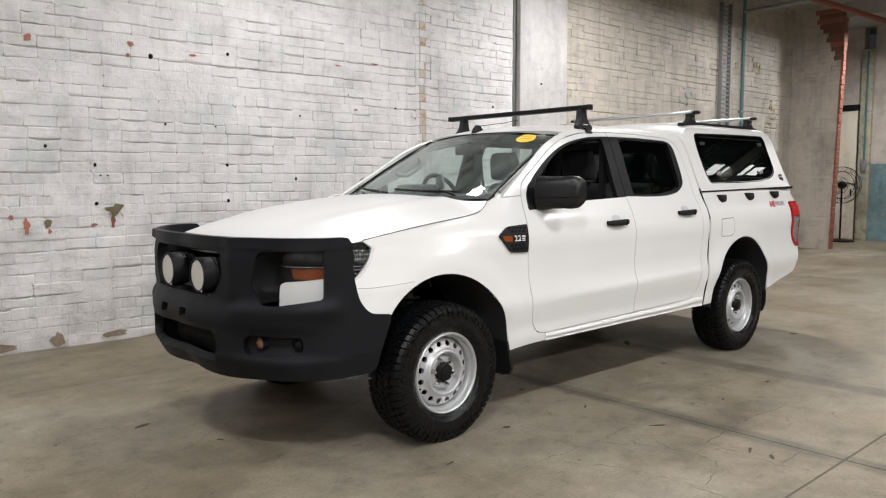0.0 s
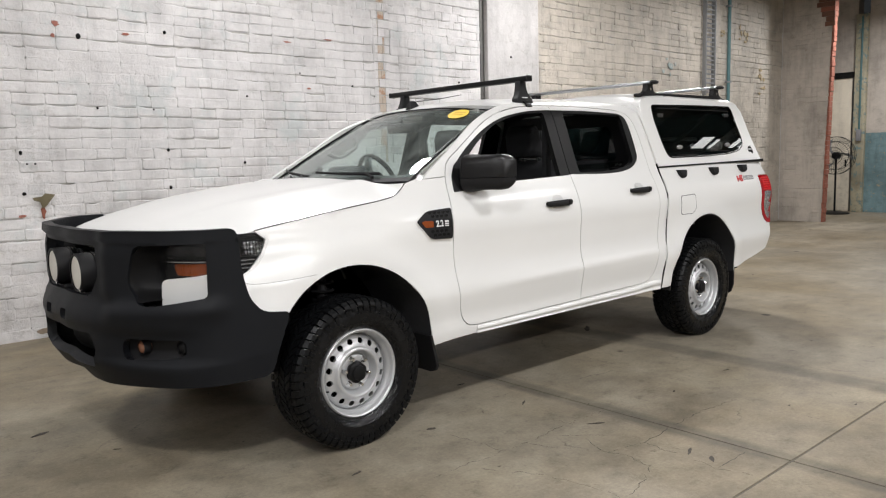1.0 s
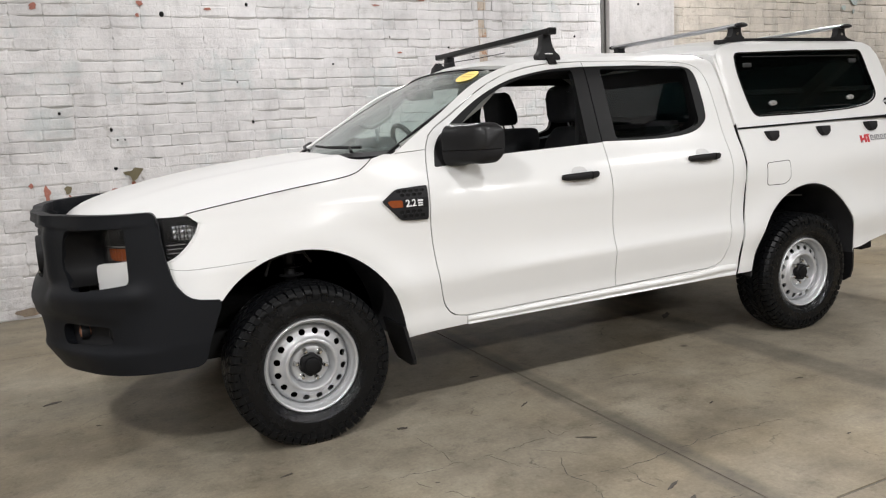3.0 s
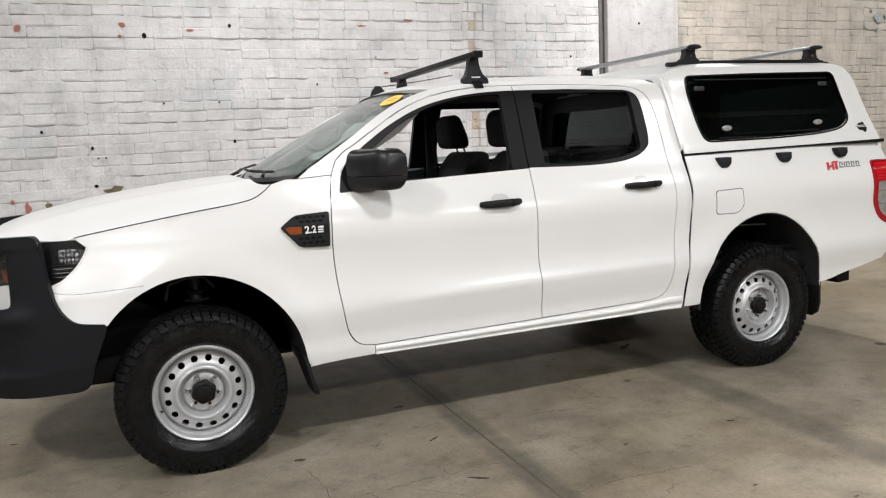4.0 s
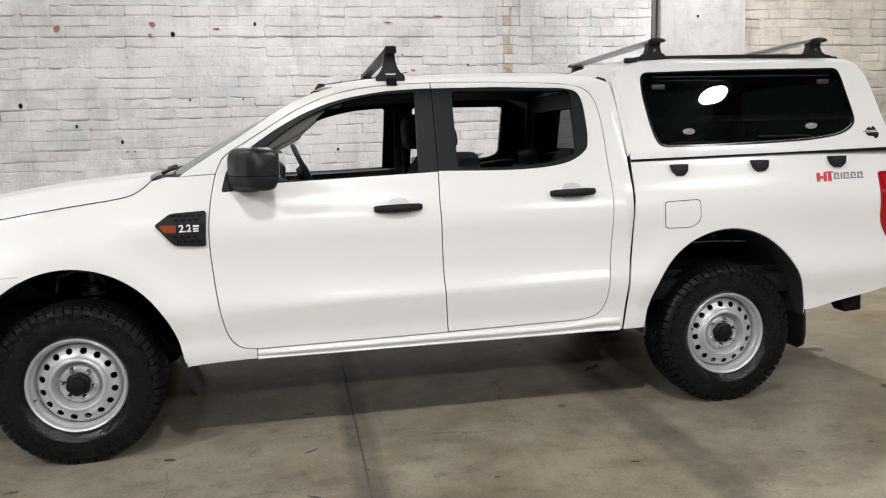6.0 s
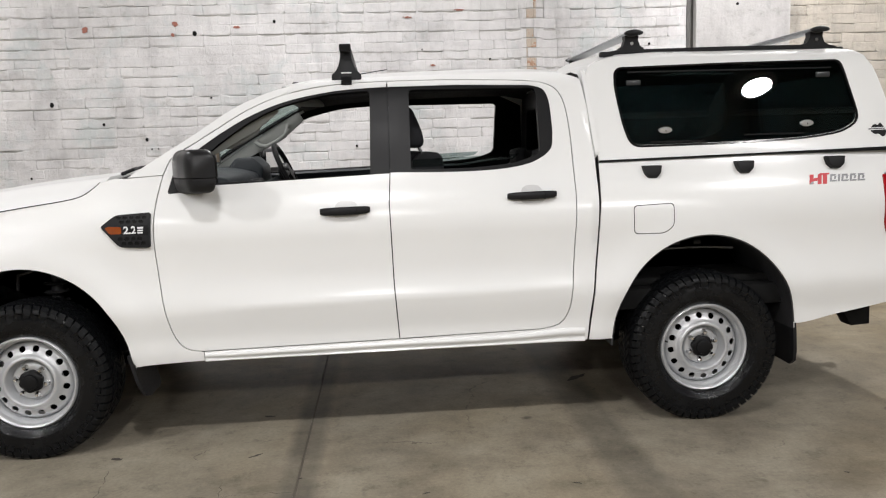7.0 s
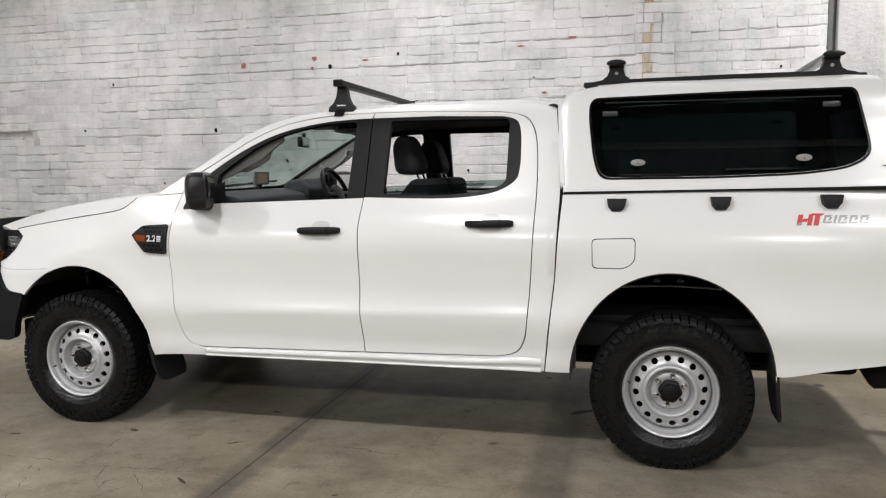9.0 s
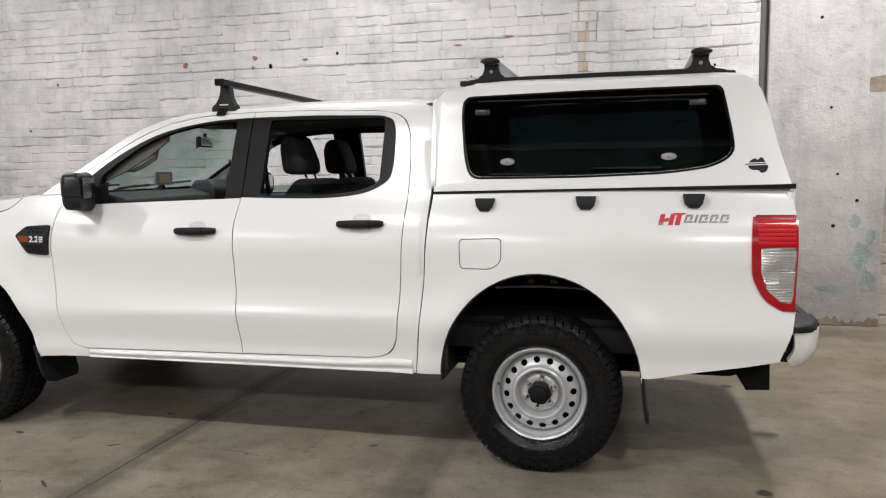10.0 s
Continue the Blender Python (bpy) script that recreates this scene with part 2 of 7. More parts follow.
AMBER = simple("amber_lens", (0.23, 0.050, 0.008), 0.15, 0, 0.8, vary=0.4, scale=80)
RED = simple("red_lens", (0.36, 0.005, 0.010), 0.15, 0, 0.45, vary=0.3, scale=60, spec=0.3)
BRIGHTRED = simple("bright_red_prism", (0.56, 0.006, 0.012), 0.4, 0, 0.0, vary=0.35, scale=70, spec=0.12)
SILVER = simple("silvered_lamp_bowl", (0.72, 0.73, 0.74), 0.22, 0.75, vary=0.25, scale=30)
HINGE = simple("smoky_hinge_cover", (.032, .034, .035), .3, vary=.1)
GLOSS = simple("gloss_black_glass_edge", (0.004, 0.004, 0.0045), 0.12, 0, 0.3, vary=0.1)
SHELL = simple("moulded_mirror_shell", (0.008, 0.008, 0.0088), 0.34, vary=0.15, scale=160, relief=0.0002, spec=0.4)
REFLECTOR = simple("smoked_reflector", (0.07, 0.072, 0.075), 0.2, 0.5, vary=0.3, scale=50)
YELLOW = simple("yellow_sticker_film", (0.85, 0.58, 0.02), 0.4, vary=0.05)
REDFILM = simple("red_sticker_film", (0.55, 0.03, 0.04), 0.4, vary=0.05)
GREYFILM = simple("grey_sticker_film", (0.25, 0.25, 0.26), 0.35, 0.3, vary=0.05)
WHITEFILM = simple("white_print", (0.75, 0.75, 0.75), 0.4, vary=0.03)
FROST = simple("frosted_lamp_cover", (0.55, 0.53, 0.47), 0.35, 0, 0.3, vary=0.12, scale=60)
FLOOR = floor_material()
BRICK = wall_paint("painted_brick", (0.80, 0.785, 0.782), 0.46, 0.55, tint=(0.50, 0.56, 0.56))
MORTAR = wall_paint("dirty_mortar", (0.60, 0.585, 0.56), 0.5, 0.6)
CHASE = wall_paint("stripped_chase", (0.66, 0.56, 0.46), 0.5, 0.6, (0.44, 0.24, 0.14), 0.43)
PLASTER = wall_paint("painted_render", (0.585, 0.570, 0.560), 0.6, 0.45, (0.38, 0.35, 0.32), 0.25)
PEELED = wall_paint("peeled_render", (0.34, 0.27, 0.20), 0.9, 0.9, (0.36, 0.23, 0.16), 0.36)
TEALSTAIN = wall_paint("teal_old_paint", (0.40, 0.47, 0.46), 0.9, 0.9, (0.48, 0.48, 0.46), 0.40)
GREYBRICK = wall_paint("grey_painted_brick", (0.51, 0.46, 0.405), 0.8, 0.6)
GREYWALL = wall_paint("dirty_white_brick", (0.575, 0.527, 0.458), 0.8, 0.8, (0.40, 0.33, 0.22), 0.30)
HALLWALL = wall_paint("hall_wall_paint", (0.45, 0.45, 0.44), 0.7, 0.5)
BLUE = wall_paint("worn_blue_paint", (0.17, 0.27, 0.29), 0.9, 0.9, (0.33, 0.27, 0.17), 0.38)
DOORPAINT = wall_paint("pale_cream_door", (0.80, 0.73, 0.60), 0.4, 0.3)
PILASTER = wall_paint("peeling_pilaster", (0.46, 0.42, 0.30), 0.9, 0.9, (0.16, 0.24, 0.24), 0.42)
# darker copy of the raw brick: shade under the ceiling put into its colour
SHADEBRICK = simple("shaded_old_brick", (0.16, 0.075, 0.05), 0.9, vary=0.5, scale=20, relief=0.006)
REDCHIP = simple("weathered_brick_chip", (0.38, 0.16, 0.12), 0.9, vary=0.5, scale=45, relief=0.006)
REDBRICK = simple("raw_red_brick", (0.27, 0.098, 0.064), 0.9, vary=0.35, scale=35, relief=0.004)
OCHRE = simple("ochre_paint_flake", (0.17, 0.145, 0.085), 0.7, vary=0.3, scale=30)
SCRAP = simple("dry_leaf_scrap", (0.055, 0.047, 0.038), 0.8, vary=0.4, scale=60)
COLUMN = simple("dark_grey_painted_steel", (0.115, 0.112, 0.105), 0.6, vary=0.55, scale=14, relief=0.002)
WEED = simple("weed_leaf", (0.05, 0.085, 0.03), 0.6, vary=0.35, scale=40)
GALV = simple("galvanised_steel", (0.27, 0.28, 0.29), 0.55, 0.5, vary=0.15, scale=25)
PIPE = simple("teal_painted_pipe", (0.07, 0.16, 0.17), 0.5, vary=0.2, scale=12)
CEIL = simple("stained_concrete_ceiling", (0.33, 0.32, 0.30), 0.9, vary=0.25, scale=6, relief=0.01)


# ---- mesh helpers ----
def curve1(tab):
    """A smooth function through (x, y) pairs, flat past its ends."""
    xs = np.array([a for a, _ in tab], float)
    ys = np.array([b for _, b in tab], float)
    m = np.gradient(ys, xs)

    def f(x):
        x = min(max(x, xs[0]), xs[-1])
        i = min(int(np.searchsorted(xs, x, side="right")) - 1, len(xs) - 2)
        h = xs[i + 1] - xs[i]
        t = (x - xs[i]) / h
        return float(ys[i] * (2 * t**3 - 3 * t * t + 1) + h * m[i] * (t**3 - 2 * t * t + t)
                     + ys[i + 1] * (3 * t * t - 2 * t**3) + h * m[i + 1] * (t**3 - t * t))
    return f


def spline(pts, n=6, closed=False):
    """Catmull-Rom line through 2D points."""
    out = []
    k = len(pts)
    for i in range(k if closed else k - 1):
        p0, p1, p2, p3 = (pts[(i + j) % k] if closed else pts[min(max(i + j, 0), k - 1)] for j in (-1, 0, 1, 2))
        for s in range(n):
            t = s / n
            out.append(tuple(0.5 * (2 * b + (c - a) * t + (2 * a - 5 * b + 4 * c - d) * t * t + (3 * b - a - 3 * c + d) * t**3)
                             for a, b, c, d in zip(p0, p1, p2, p3)))
    if not closed:
        out.append(tuple(pts[-1]))
    return out


def rounded(pts, r, n=5):
    """A closed polygon with its corners rounded off; r may be one number or one a corner."""
    out = []
    k = len(pts)
    for i in range(k):
        a, b, c = (Vector(pts[(i + j) % k]) for j in (-1, 0, 1))
        rad = r[i] if isinstance(r, (list, tuple)) else r
        d1, d2 = (a - b), (c - b)
        q = min(rad, d1.length * 0.48, d2.length * 0.48)
        if q < 1e-4:
            out.append(tuple(b))
            continue
        p, e = b + d1.normalized() * q, b + d2.normalized() * q
        for s in range(n + 1):
            t = s / n
            out.append(tuple(p * (1 - t) ** 2 + b * 2 * t * (1 - t) + e * t * t))
    return out


def ring(cx, cy, a, b=None, n=24, start=0.0, end=360.0):
    b = b or a
    full = abs(end - start) >= 359.9
    k = n if full else n + 1
    return [(cx + a * math.cos(radians(start + (end - start) * i / n)), cy + b * math.sin(radians(start + (end - start) * i / n))) for i in range(k)]


def divide(loop, step):
    out = []
    for i, p in enumerate(loop):
        q = loop[(i + 1) % len(loop)]
        d = math.hypot(q[0] - p[0], q[1] - p[1])
        if d < 1e-6:
            continue
        k = max(1, int(math.ceil(d / step)))
        for s in range(k):
            out.append((p[0] + (q[0] - p[0]) * s / k, p[1] + (q[1] - p[1]) * s / k))
    return out


def inside(pts, loops):
    """Even-odd test of an array of points against closed loops."""
    odd = np.zeros(len(pts), bool)
    x, y = pts[:, 0], pts[:, 1]
    for lp in loops:
        a = np.array(lp)
        b = np.roll(a, -1, 0)
        for (x1, y1), (x2, y2) in zip(a, b):
            if y1 == y2:
                continue
            odd ^= ((y1 > y) != (y2 > y)) & (x < (x2 - x1) * (y - y1) / (y2 - y1) + x1)
    return odd


def sheet(loops, step, fmap, out=(0, -1, 0), thick=0.012, shine=True):
    """A curved panel: the flat area inside the closed loops, carried onto the surface fmap(u, v), given thickness inwards."""
    from mathutils.geometry import delaunay_2d_cdt
    loops = [divide(lp, step) for lp in loops]
    verts, edges = [], []
    for lp in loops:
        k = len(verts)
        verts += lp
        edges += [(k + i, k + (i + 1) % len(lp)) for i in range(len(lp))]
    arr = np.array(verts)
    lo, hi = arr.min(0), arr.max(0)
    gx = np.arange(lo[0] + step * 0.37, hi[0], step)
    gy = np.arange(lo[1] + step * 0.41, hi[1], step)
    if len(gx) and len(gy):
        grid = np.array([(a, b) for a in gx for b in gy])
        grid = grid[inside(grid, loops)]
        if len(grid):
            far = np.array([((arr - g) ** 2).sum(1).min() > (0.45 * step) ** 2 for g in grid])
            verts = verts + [tuple(g) for g in grid[far]]
    res = delaunay_2d_cdt([Vector(v) for v in verts], edges, [], 0, 1e-6)
    vs, faces = [(v.x, v.y) for v in res[0]], [f for f in res[2] if len(f) == 3]
    cen = np.array([[sum(vs[i][k] for i in f) / 3 for k in (0, 1)] for f in faces])
    keep = inside(cen, loops)
    faces = [f for f, k in zip(faces, keep) if k]
    out = Vector(out)
    e = 0.002
    pos, nor = [], []
    for u, v in vs:
        p = Vector(fmap(u, v))
        n = (Vector(fmap(u + e, v)) - Vector(fmap(u - e, v))).cross(Vector(fmap(u, v + e)) - Vector(fmap(u, v - e)))
        n = n.normalized() if n.length > 1e-12 else out.normalized()
        if n.dot(out) < 0:
            n = -n
        pos.append(p)
        nor.append(n)
    fs = []
    for f in faces:
        a, b, c = (pos[i] for i in f)
        fs.append(tuple(f) if (b - a).cross(c - a).dot(nor[f[0]]) > 0 else tuple(reversed(f)))
    P, N, F = list(pos), list(nor), list(fs)
    if thick:
        m = len(pos)
        P += [p - n * thick for p, n in zip(pos, nor)]
        N += [-n for n in nor]
        F += [tuple(i + m for i in reversed(f)) for f in fs]
        count = {}
        for f in fs:
            for i in range(3):
                count[(f[i], f[(i + 1) % 3])] = 1
        for (a, b) in list(count):
            if (b, a) not in count:
                k = len(P)
                d = (pos[b] - pos[a])
                side = d.cross(nor[a])
                side = side.normalized() if side.length > 1e-9 else nor[a]
                P += [pos[a], pos[b], pos[b] - nor[b] * thick, pos[a] - nor[a] * thick]
                N += [side] * 4
                F.append((k + 1, k, k + 3, k + 2))
    return P, N, F


def mirrored(data):
    P, N, F = data
    return ([Vector((p.x, -p.y, p.z)) for p in P], [Vector((n.x, -n.y, n.z)) for n in N], [tuple(reversed(f)) for f in F])


def joined(*datas):
    P, N, F = [], [], []
    for p, n, f in datas:
        k = len(P)
        P += p
        N += n
        F += [tuple(i + k for i in q) for q in f]
    return P, N, F


def mesh_of(name, data, mat):
    P, N, F = data
    me = bpy.data.meshes.new(name)
    me.from_pydata([tuple(p) for p in P], [], F)
    me.polygons.foreach_set("use_smooth", [True] * len(F))
    me.materials.append(mat)
    if N:
        me.normals_split_custom_set_from_vertices([tuple(n) for n in N])
    me.update()
    return me


def place(ob, parent=None, label=""):
    if parent is not None:
        ob.parent = parent
    if label:
        ob["label"] = label
    return ob


def part(name, data, mat, parent=None, label=""):
    """One mesh object, from a bmesh or from sheet data, under a thing or a part."""
    if isinstance(data, bmesh.types.BMesh):
        me = bpy.data.meshes.new(name)
        data.to_mesh(me)
        data.free()
        me.materials.append(mat)
    else:
        me = mesh_of(name, data, mat)
    return place(new(name, me), parent, label)


def finish(bm, angle=35):
    """Smooth shading, with edges sharper than the angle kept."""
    bm.normal_update()
    for f in bm.faces:
        f.smooth = True
    for e in bm.edges:
        e.smooth = len(e.link_faces) == 2 and e.calc_face_angle(0) < radians(angle)
    return bm


def box(bm, x0, x1, y0, y1, z0, z1, bevel=0.0, seg=2, m=None):
    vs = [bm.verts.new((x, y, z)) for x in (x0, x1) for y in (y0, y1) for z in (z0, z1)]
    if m is not None:
        for v in vs:
            v.co = m @ v.co
    fs = [bm.faces.new([vs[i] for i in q]) for q in ((0, 1, 3, 2), (4, 6, 7, 5), (0, 4, 5, 1), (2, 3, 7, 6), (0, 2, 6, 4), (1, 5, 7, 3))]
    if bevel:
        bmesh.ops.bevel(bm, geom=list({e for f in fs for e in f.edges}), offset=bevel, segments=seg, affect="EDGES", profile=0.5)
    return bm


def lathe(bm, prof, n=32, m=None, axis="Y", close=False):
    """Turns a profile of (radius, place along the axis) round the axis."""
    rows = []
    for r, h in prof:
        row = []
        for i in range(n):
            a = 2 * math.pi * i / n
            c, s = r * math.cos(a), r * math.sin(a)
            v = Vector((c, h, s)) if axis == "Y" else Vector((c, s, h)) if axis == "Z" else Vector((h, c, s))
            row.append(bm.verts.new(m @ v if m is not None else v))
        rows.append(row)
    for a, b in zip(rows, rows[1:]):
        for i in range(n):
            j = (i + 1) % n
            bm.faces.new((a[i], a[j], b[j], b[i]))
    if close:
        bm.faces.new(rows[0])
        bm.faces.new(list(reversed(rows[-1])))
    bmesh.ops.recalc_face_normals(bm, faces=bm.faces[:])
    return bm


def tube(bm, pts, r, n=10, caps=True):
    """A round bar along 3D points."""
    pts = [Vector(p) for p in pts]
    rows = []
    up = Vector((0.13, 0.21, 0.97))
    for i, p in enumerate(pts):
        d = (pts[min(i + 1, len(pts) - 1)] - pts[max(i - 1, 0)]).normalized()
        a = d.cross(up).normalized()
        b = d.cross(a).normalized()
        rr = r[i] if isinstance(r, (list, tuple)) else r
        rows.append([bm.verts.new(p + (a * math.cos(2 * math.pi * k / n) + b * math.sin(2 * math.pi * k / n)) * rr) for k in range(n)])
    for a, b in zip(rows, rows[1:]):
        for k in range(n):
            bm.faces.new((a[k], a[(k + 1) % n], b[(k + 1) % n], b[k]))
    if caps:
        bm.faces.new(rows[0])
        bm.faces.new(list(reversed(rows[-1])))
    bmesh.ops.recalc_face_normals(bm, faces=bm.faces[:])
    return bm


def loft(bm, sections, closed=True, caps=True):
    """Skins a row of equal-length 3D point lists."""
    rows = [[bm.verts.new(p) for p in s] for s in sections]
    n = len(rows[0])
    for a, b in zip(rows, rows[1:]):
        for k in range(n if closed else n - 1):
            bm.faces.new((a[k], a[(k + 1) % n], b[(k + 1) % n], b[k]))
    if caps and closed:
        bm.faces.new(list(reversed(rows[0])))
        bm.faces.new(rows[-1])
    bmesh.ops.recalc_face_normals(bm, faces=bm.faces[:])
    return bm


def extruded(bm, poly, y0, y1, bevel=0.0, m=None):
    """A prism: an outline in x and z between two places in y."""
    a = [bm.verts.new((x, y0, z)) for x, z in poly]
    b = [bm.verts.new((x, y1, z)) for x, z in poly]
    if m is not None:
        for v in a + b:
            v.co = m @ v.co
    n = len(poly)
    fs = [bm.faces.new(a), bm.faces.new(list(reversed(b)))]
    for i in range(n):
        fs.append(bm.faces.new((a[i], b[i], b[(i + 1) % n], a[(i + 1) % n])))
    bmesh.ops.recalc_face_normals(bm, faces=bm.faces[:])
    if bevel:
        bmesh.ops.bevel(bm, geom=list({e for f in fs[:2] for e in f.edges}), offset=bevel, segments=2, affect="EDGES", profile=0.5)
    return bm


def empty(name, at=(0, 0, 0), label="", category="", group="", kind=""):
    ob = new(name)
    ob.location = at
    ob.empty_display_size = 0.1
    return tagged(ob, label, category, group, kind)


# ---- the hall ----
WALL_Y, CEIL_Z = 3.0, 4.75
PIER_Y = 2.925
X0, X1, Y0 = -15.0, 17.0, -14.0

bm = box(bmesh.new(), X0 - 1, X1 + 1, Y0 - 1, WALL_Y + 2, -0.3, -0.03)
tagged(part("ground", bm, DARK), "dark sub-base below the concrete slabs", "floor", kind="structure")


def block_mesh(name, mat, wx, wz, depth, seed, worn=0.0, filled=False):
    """One rough brick: a face with worn corners, its four sides running back into the joint."""
    rng = random.Random(seed)
    me = bpy.data.meshes.new(name)
    me.from_pydata(*brick_geometry(0, 0, wx, wz, depth, rng, 0, worn, filled))
    me.materials.append(mat)
    return me


RIM = [(-.92, -1), (-.35, -1), (.3, -1), (.93, -1), (1, -.55), (1, .55), (.92, 1), (.35, 1), (-.3, 1), (-.93, 1), (-1, .5), (-1, -.5)]


def skimmed(x, z):
    """Where thick old paint has filled the joints."""
    return .8 * math.sin(1.7 * x + .6) * math.sin(2.9 * z + 1.1) + .6 * math.sin(3.9 * x - 2.2 * z) + .5 * math.sin(6.3 * z + 2.1 * x + 1) > .95


def brick_geometry(cx, cz, wx, wz, out, rng, back=0.0, worn=0.0, filled=False):
    """Verts and faces of a rounded, limewashed old brick in the x-z plane, its face at -out in y; a worn brick has lost part of its upper edge."""
    j = lambda k: rng.uniform(-k, k)
    hx, hz = wx / 2, wz / 2
    rings = [[], [], []]
    soft, drop = rng.uniform(.009, .019), rng.choice((.0012, .0015) if filled else (.001, .0015, .0025, .004, .0075))
    mid, span = rng.uniform(-.5, .5), rng.uniform(.8, 1.5)
    for sx, sz in RIM:
        px, pz = cx + sx * hx + j(.003), cz + sz * hz + j(.0022)
        if sz == 1 and worn:
            pz -= worn * max(0, 1 - ((sx - mid) / span) ** 4) * rng.uniform(.8, 1.25)
        tx, tz = (cx - px) / hx, (cz - pz) / hz
        rings[0].append((px, .018 + back, pz))
        rings[1].append((px + tx * .002, -out + drop + abs(j(.0012)), pz + tz * .002))
        rings[2].append((px + tx * soft, -out + j(.0008), pz + tz * soft))
    n = len(RIM)
    vs = rings[0] + rings[1] + rings[2]
    fs = [tuple(range(2 * n, 3 * n))] + [(b + k, b + (k + 1) % n, b + n + (k + 1) % n, b + n + k) for b in (0, n) for k in range(n)]
    return vs, [], fs


COURSE, PITCH = 0.0915, 0.247


def brick_wall(name, x0, x1, z0, z1, y, mat, label, seed, facing=0, skip=(), recess=(), picked=None, thick=.3, mortar=None, beds=(0, 0, 0, 1, 1, 2), longest=3):
    """A brick wall in running bond with a few header courses; the picked stretch is made of single bricks."""
    rng = random.Random(seed)
    core = bmesh.new()
    turn = Matrix.Identity(4) if not facing else Matrix.Rotation(radians(facing), 4, "Z")
    cut = max([x0] + [q[1] for q in recess])
    if cut > x0:
        box(core, x0, cut, .063, thick, z0, recess[0][3])
        box(core, x0, cut, .013, thick, recess[0][3], z1)
    box(core, cut, x1, .013, thick, z0, z1)
    for v in core.verts:
        v.co = turn @ v.co + Vector((0, y, 0) if not facing else (y, 0, 0))
    wall = tagged(part(name, core, mortar or MORTAR), label, "wall", kind="structure")
    P, F = [], []
    outs = (.001, .0015, .0025, .004, .007, .010)
    singles = [[block_mesh("brick", mat, PITCH + .014 - .003 * (k % 4), COURSE + .011 - .002 * (k % 3), outs[k // 3], seed + 40 + 20 * w + k, worn, w == 3) for k in range(18)] for w, worn in enumerate((0, .011, .019, 0))]
    made = 0
    n = int((z1 - z0) / COURSE)
    for r in range(n):
        z = z0 + COURSE * (r + .5)
        header = r % 5 == 3
        pitch = PITCH / 2 if header and r % 10 == 3 else PITCH
        x = x0 - (.5 * pitch if r % 2 else 0) + rng.uniform(-.02, .02)
        wob = rng.uniform(-.004, .004)
        run, proud, open_bed = 0, 0.0, 0
        while x < x1:
            step = PITCH / 2 if pitch == PITCH and rng.random() < .16 else pitch
            a, b = max(x, x0), min(x + step, x1)
            x += step
            for sx0, sx1, sz0, sz1 in skip:
                if sz0 < z < sz1:
                    if a < sx0 < b:
                        b = sx0 - .004
                    elif a < sx1 < b:
                        a = sx1 + .004
            if b - a < .03:
                continue
            cx, w = (a + b) / 2, b - a
            if any(sx0 < cx < sx1 and sz0 < z < sz1 for sx0, sx1, sz0, sz1 in skip):
                continue
            back = .05 if any(sx0 < cx < sx1 and sz0 < z < sz1 for sx0, sx1, sz0, sz1 in recess) else 0
            if run <= 0:
                run, proud = rng.randint(1, longest), rng.choice((0, 0, 0, .001, .001, .002, .004, .007)) + rng.random() * .001
                open_bed = rng.choice((0,) + beds if z < 2.3 else beds)
            run -= 1
            if skimmed(cx, z):
                proud, open_bed = 0, 3
            out = .0008 + proud + abs(rng.gauss(0, .0008)) - back
            tilt = rng.gauss(0, .005)
            if picked and abs(w - PITCH) < .002 and picked[0] < cx < picked[1] and picked[2] < z < picked[3] and made < 300:
                pick = sum(out > q for q in outs[1:]) * 3 + rng.randrange(3)
                ob = new("brick", singles[open_bed][pick])
                ob.parent = wall
                ob.location = turn @ Vector((cx, 0, z + wob)) + (Vector((0, y - rng.random() * .001, 0)) if not facing else Vector((y - rng.random() * .001, 0, 0)))
                ob.rotation_euler = (rng.gauss(0, .006), tilt, rng.gauss(0, .003) + radians(facing))
                made += 1
                continue
            vs, _, fs = brick_geometry(cx, z + wob + tilt * .1, w + rng.choice((.015, .014, .013, .012, .003)), COURSE + rng.choice((.012, .011, .009, .007)), out, rng, back, (0, .011, .019, 0)[open_bed], open_bed == 3)
            k = len(P)
            P += [turn @ Vector(v) + (Vector((0, y, 0)) if not facing else Vector((y, 0, 0))) for v in vs]
            F += [tuple(i + k for i in f) for f in fs]
    me = bpy.data.meshes.new("bricks")
    me.from_pydata([tuple(p) for p in P], [], F)
    me.materials.append(mat)
    tagged(place(new("bricks", me), wall), kind="stuff")
    return wall


# long wall behind the truck
brick_wall("wall_north", X0, 4.69, 0, CEIL_Z, WALL_Y, BRICK, "white painted old brick wall with chipped paint", 11,
           skip=((3.08, 3.24, 1.2, CEIL_Z),), recess=((X0, -3.72, 0, 1.90),), picked=(-1.55, 2.4, 1.0, 2.75))
brick_wall("wall_north_far", 5.68, 13.0, 0, CEIL_Z, WALL_Y + .02, GREYWALL, "dirty white brick wall with rough patches", 12, beds=(0, 1, 1, 2), longest=2)
bm = box(bmesh.new(), 4.757, 5.71, PIER_Y, WALL_Y + .3, 0, CEIL_Z, .01)
tagged(part("wall_pier", finish(bm), PLASTER), "rendered white pier with peeling base", "wall", kind="structure")
# recess beyond the stub, closing walls
bm = box(bmesh.new(), 13.3, X1 + .3, 3.6, 3.9, 0, CEIL_Z)
tagged(part("wall_recess", bm, PLASTER), "pale plastered recess wall", "wall", kind="structure")
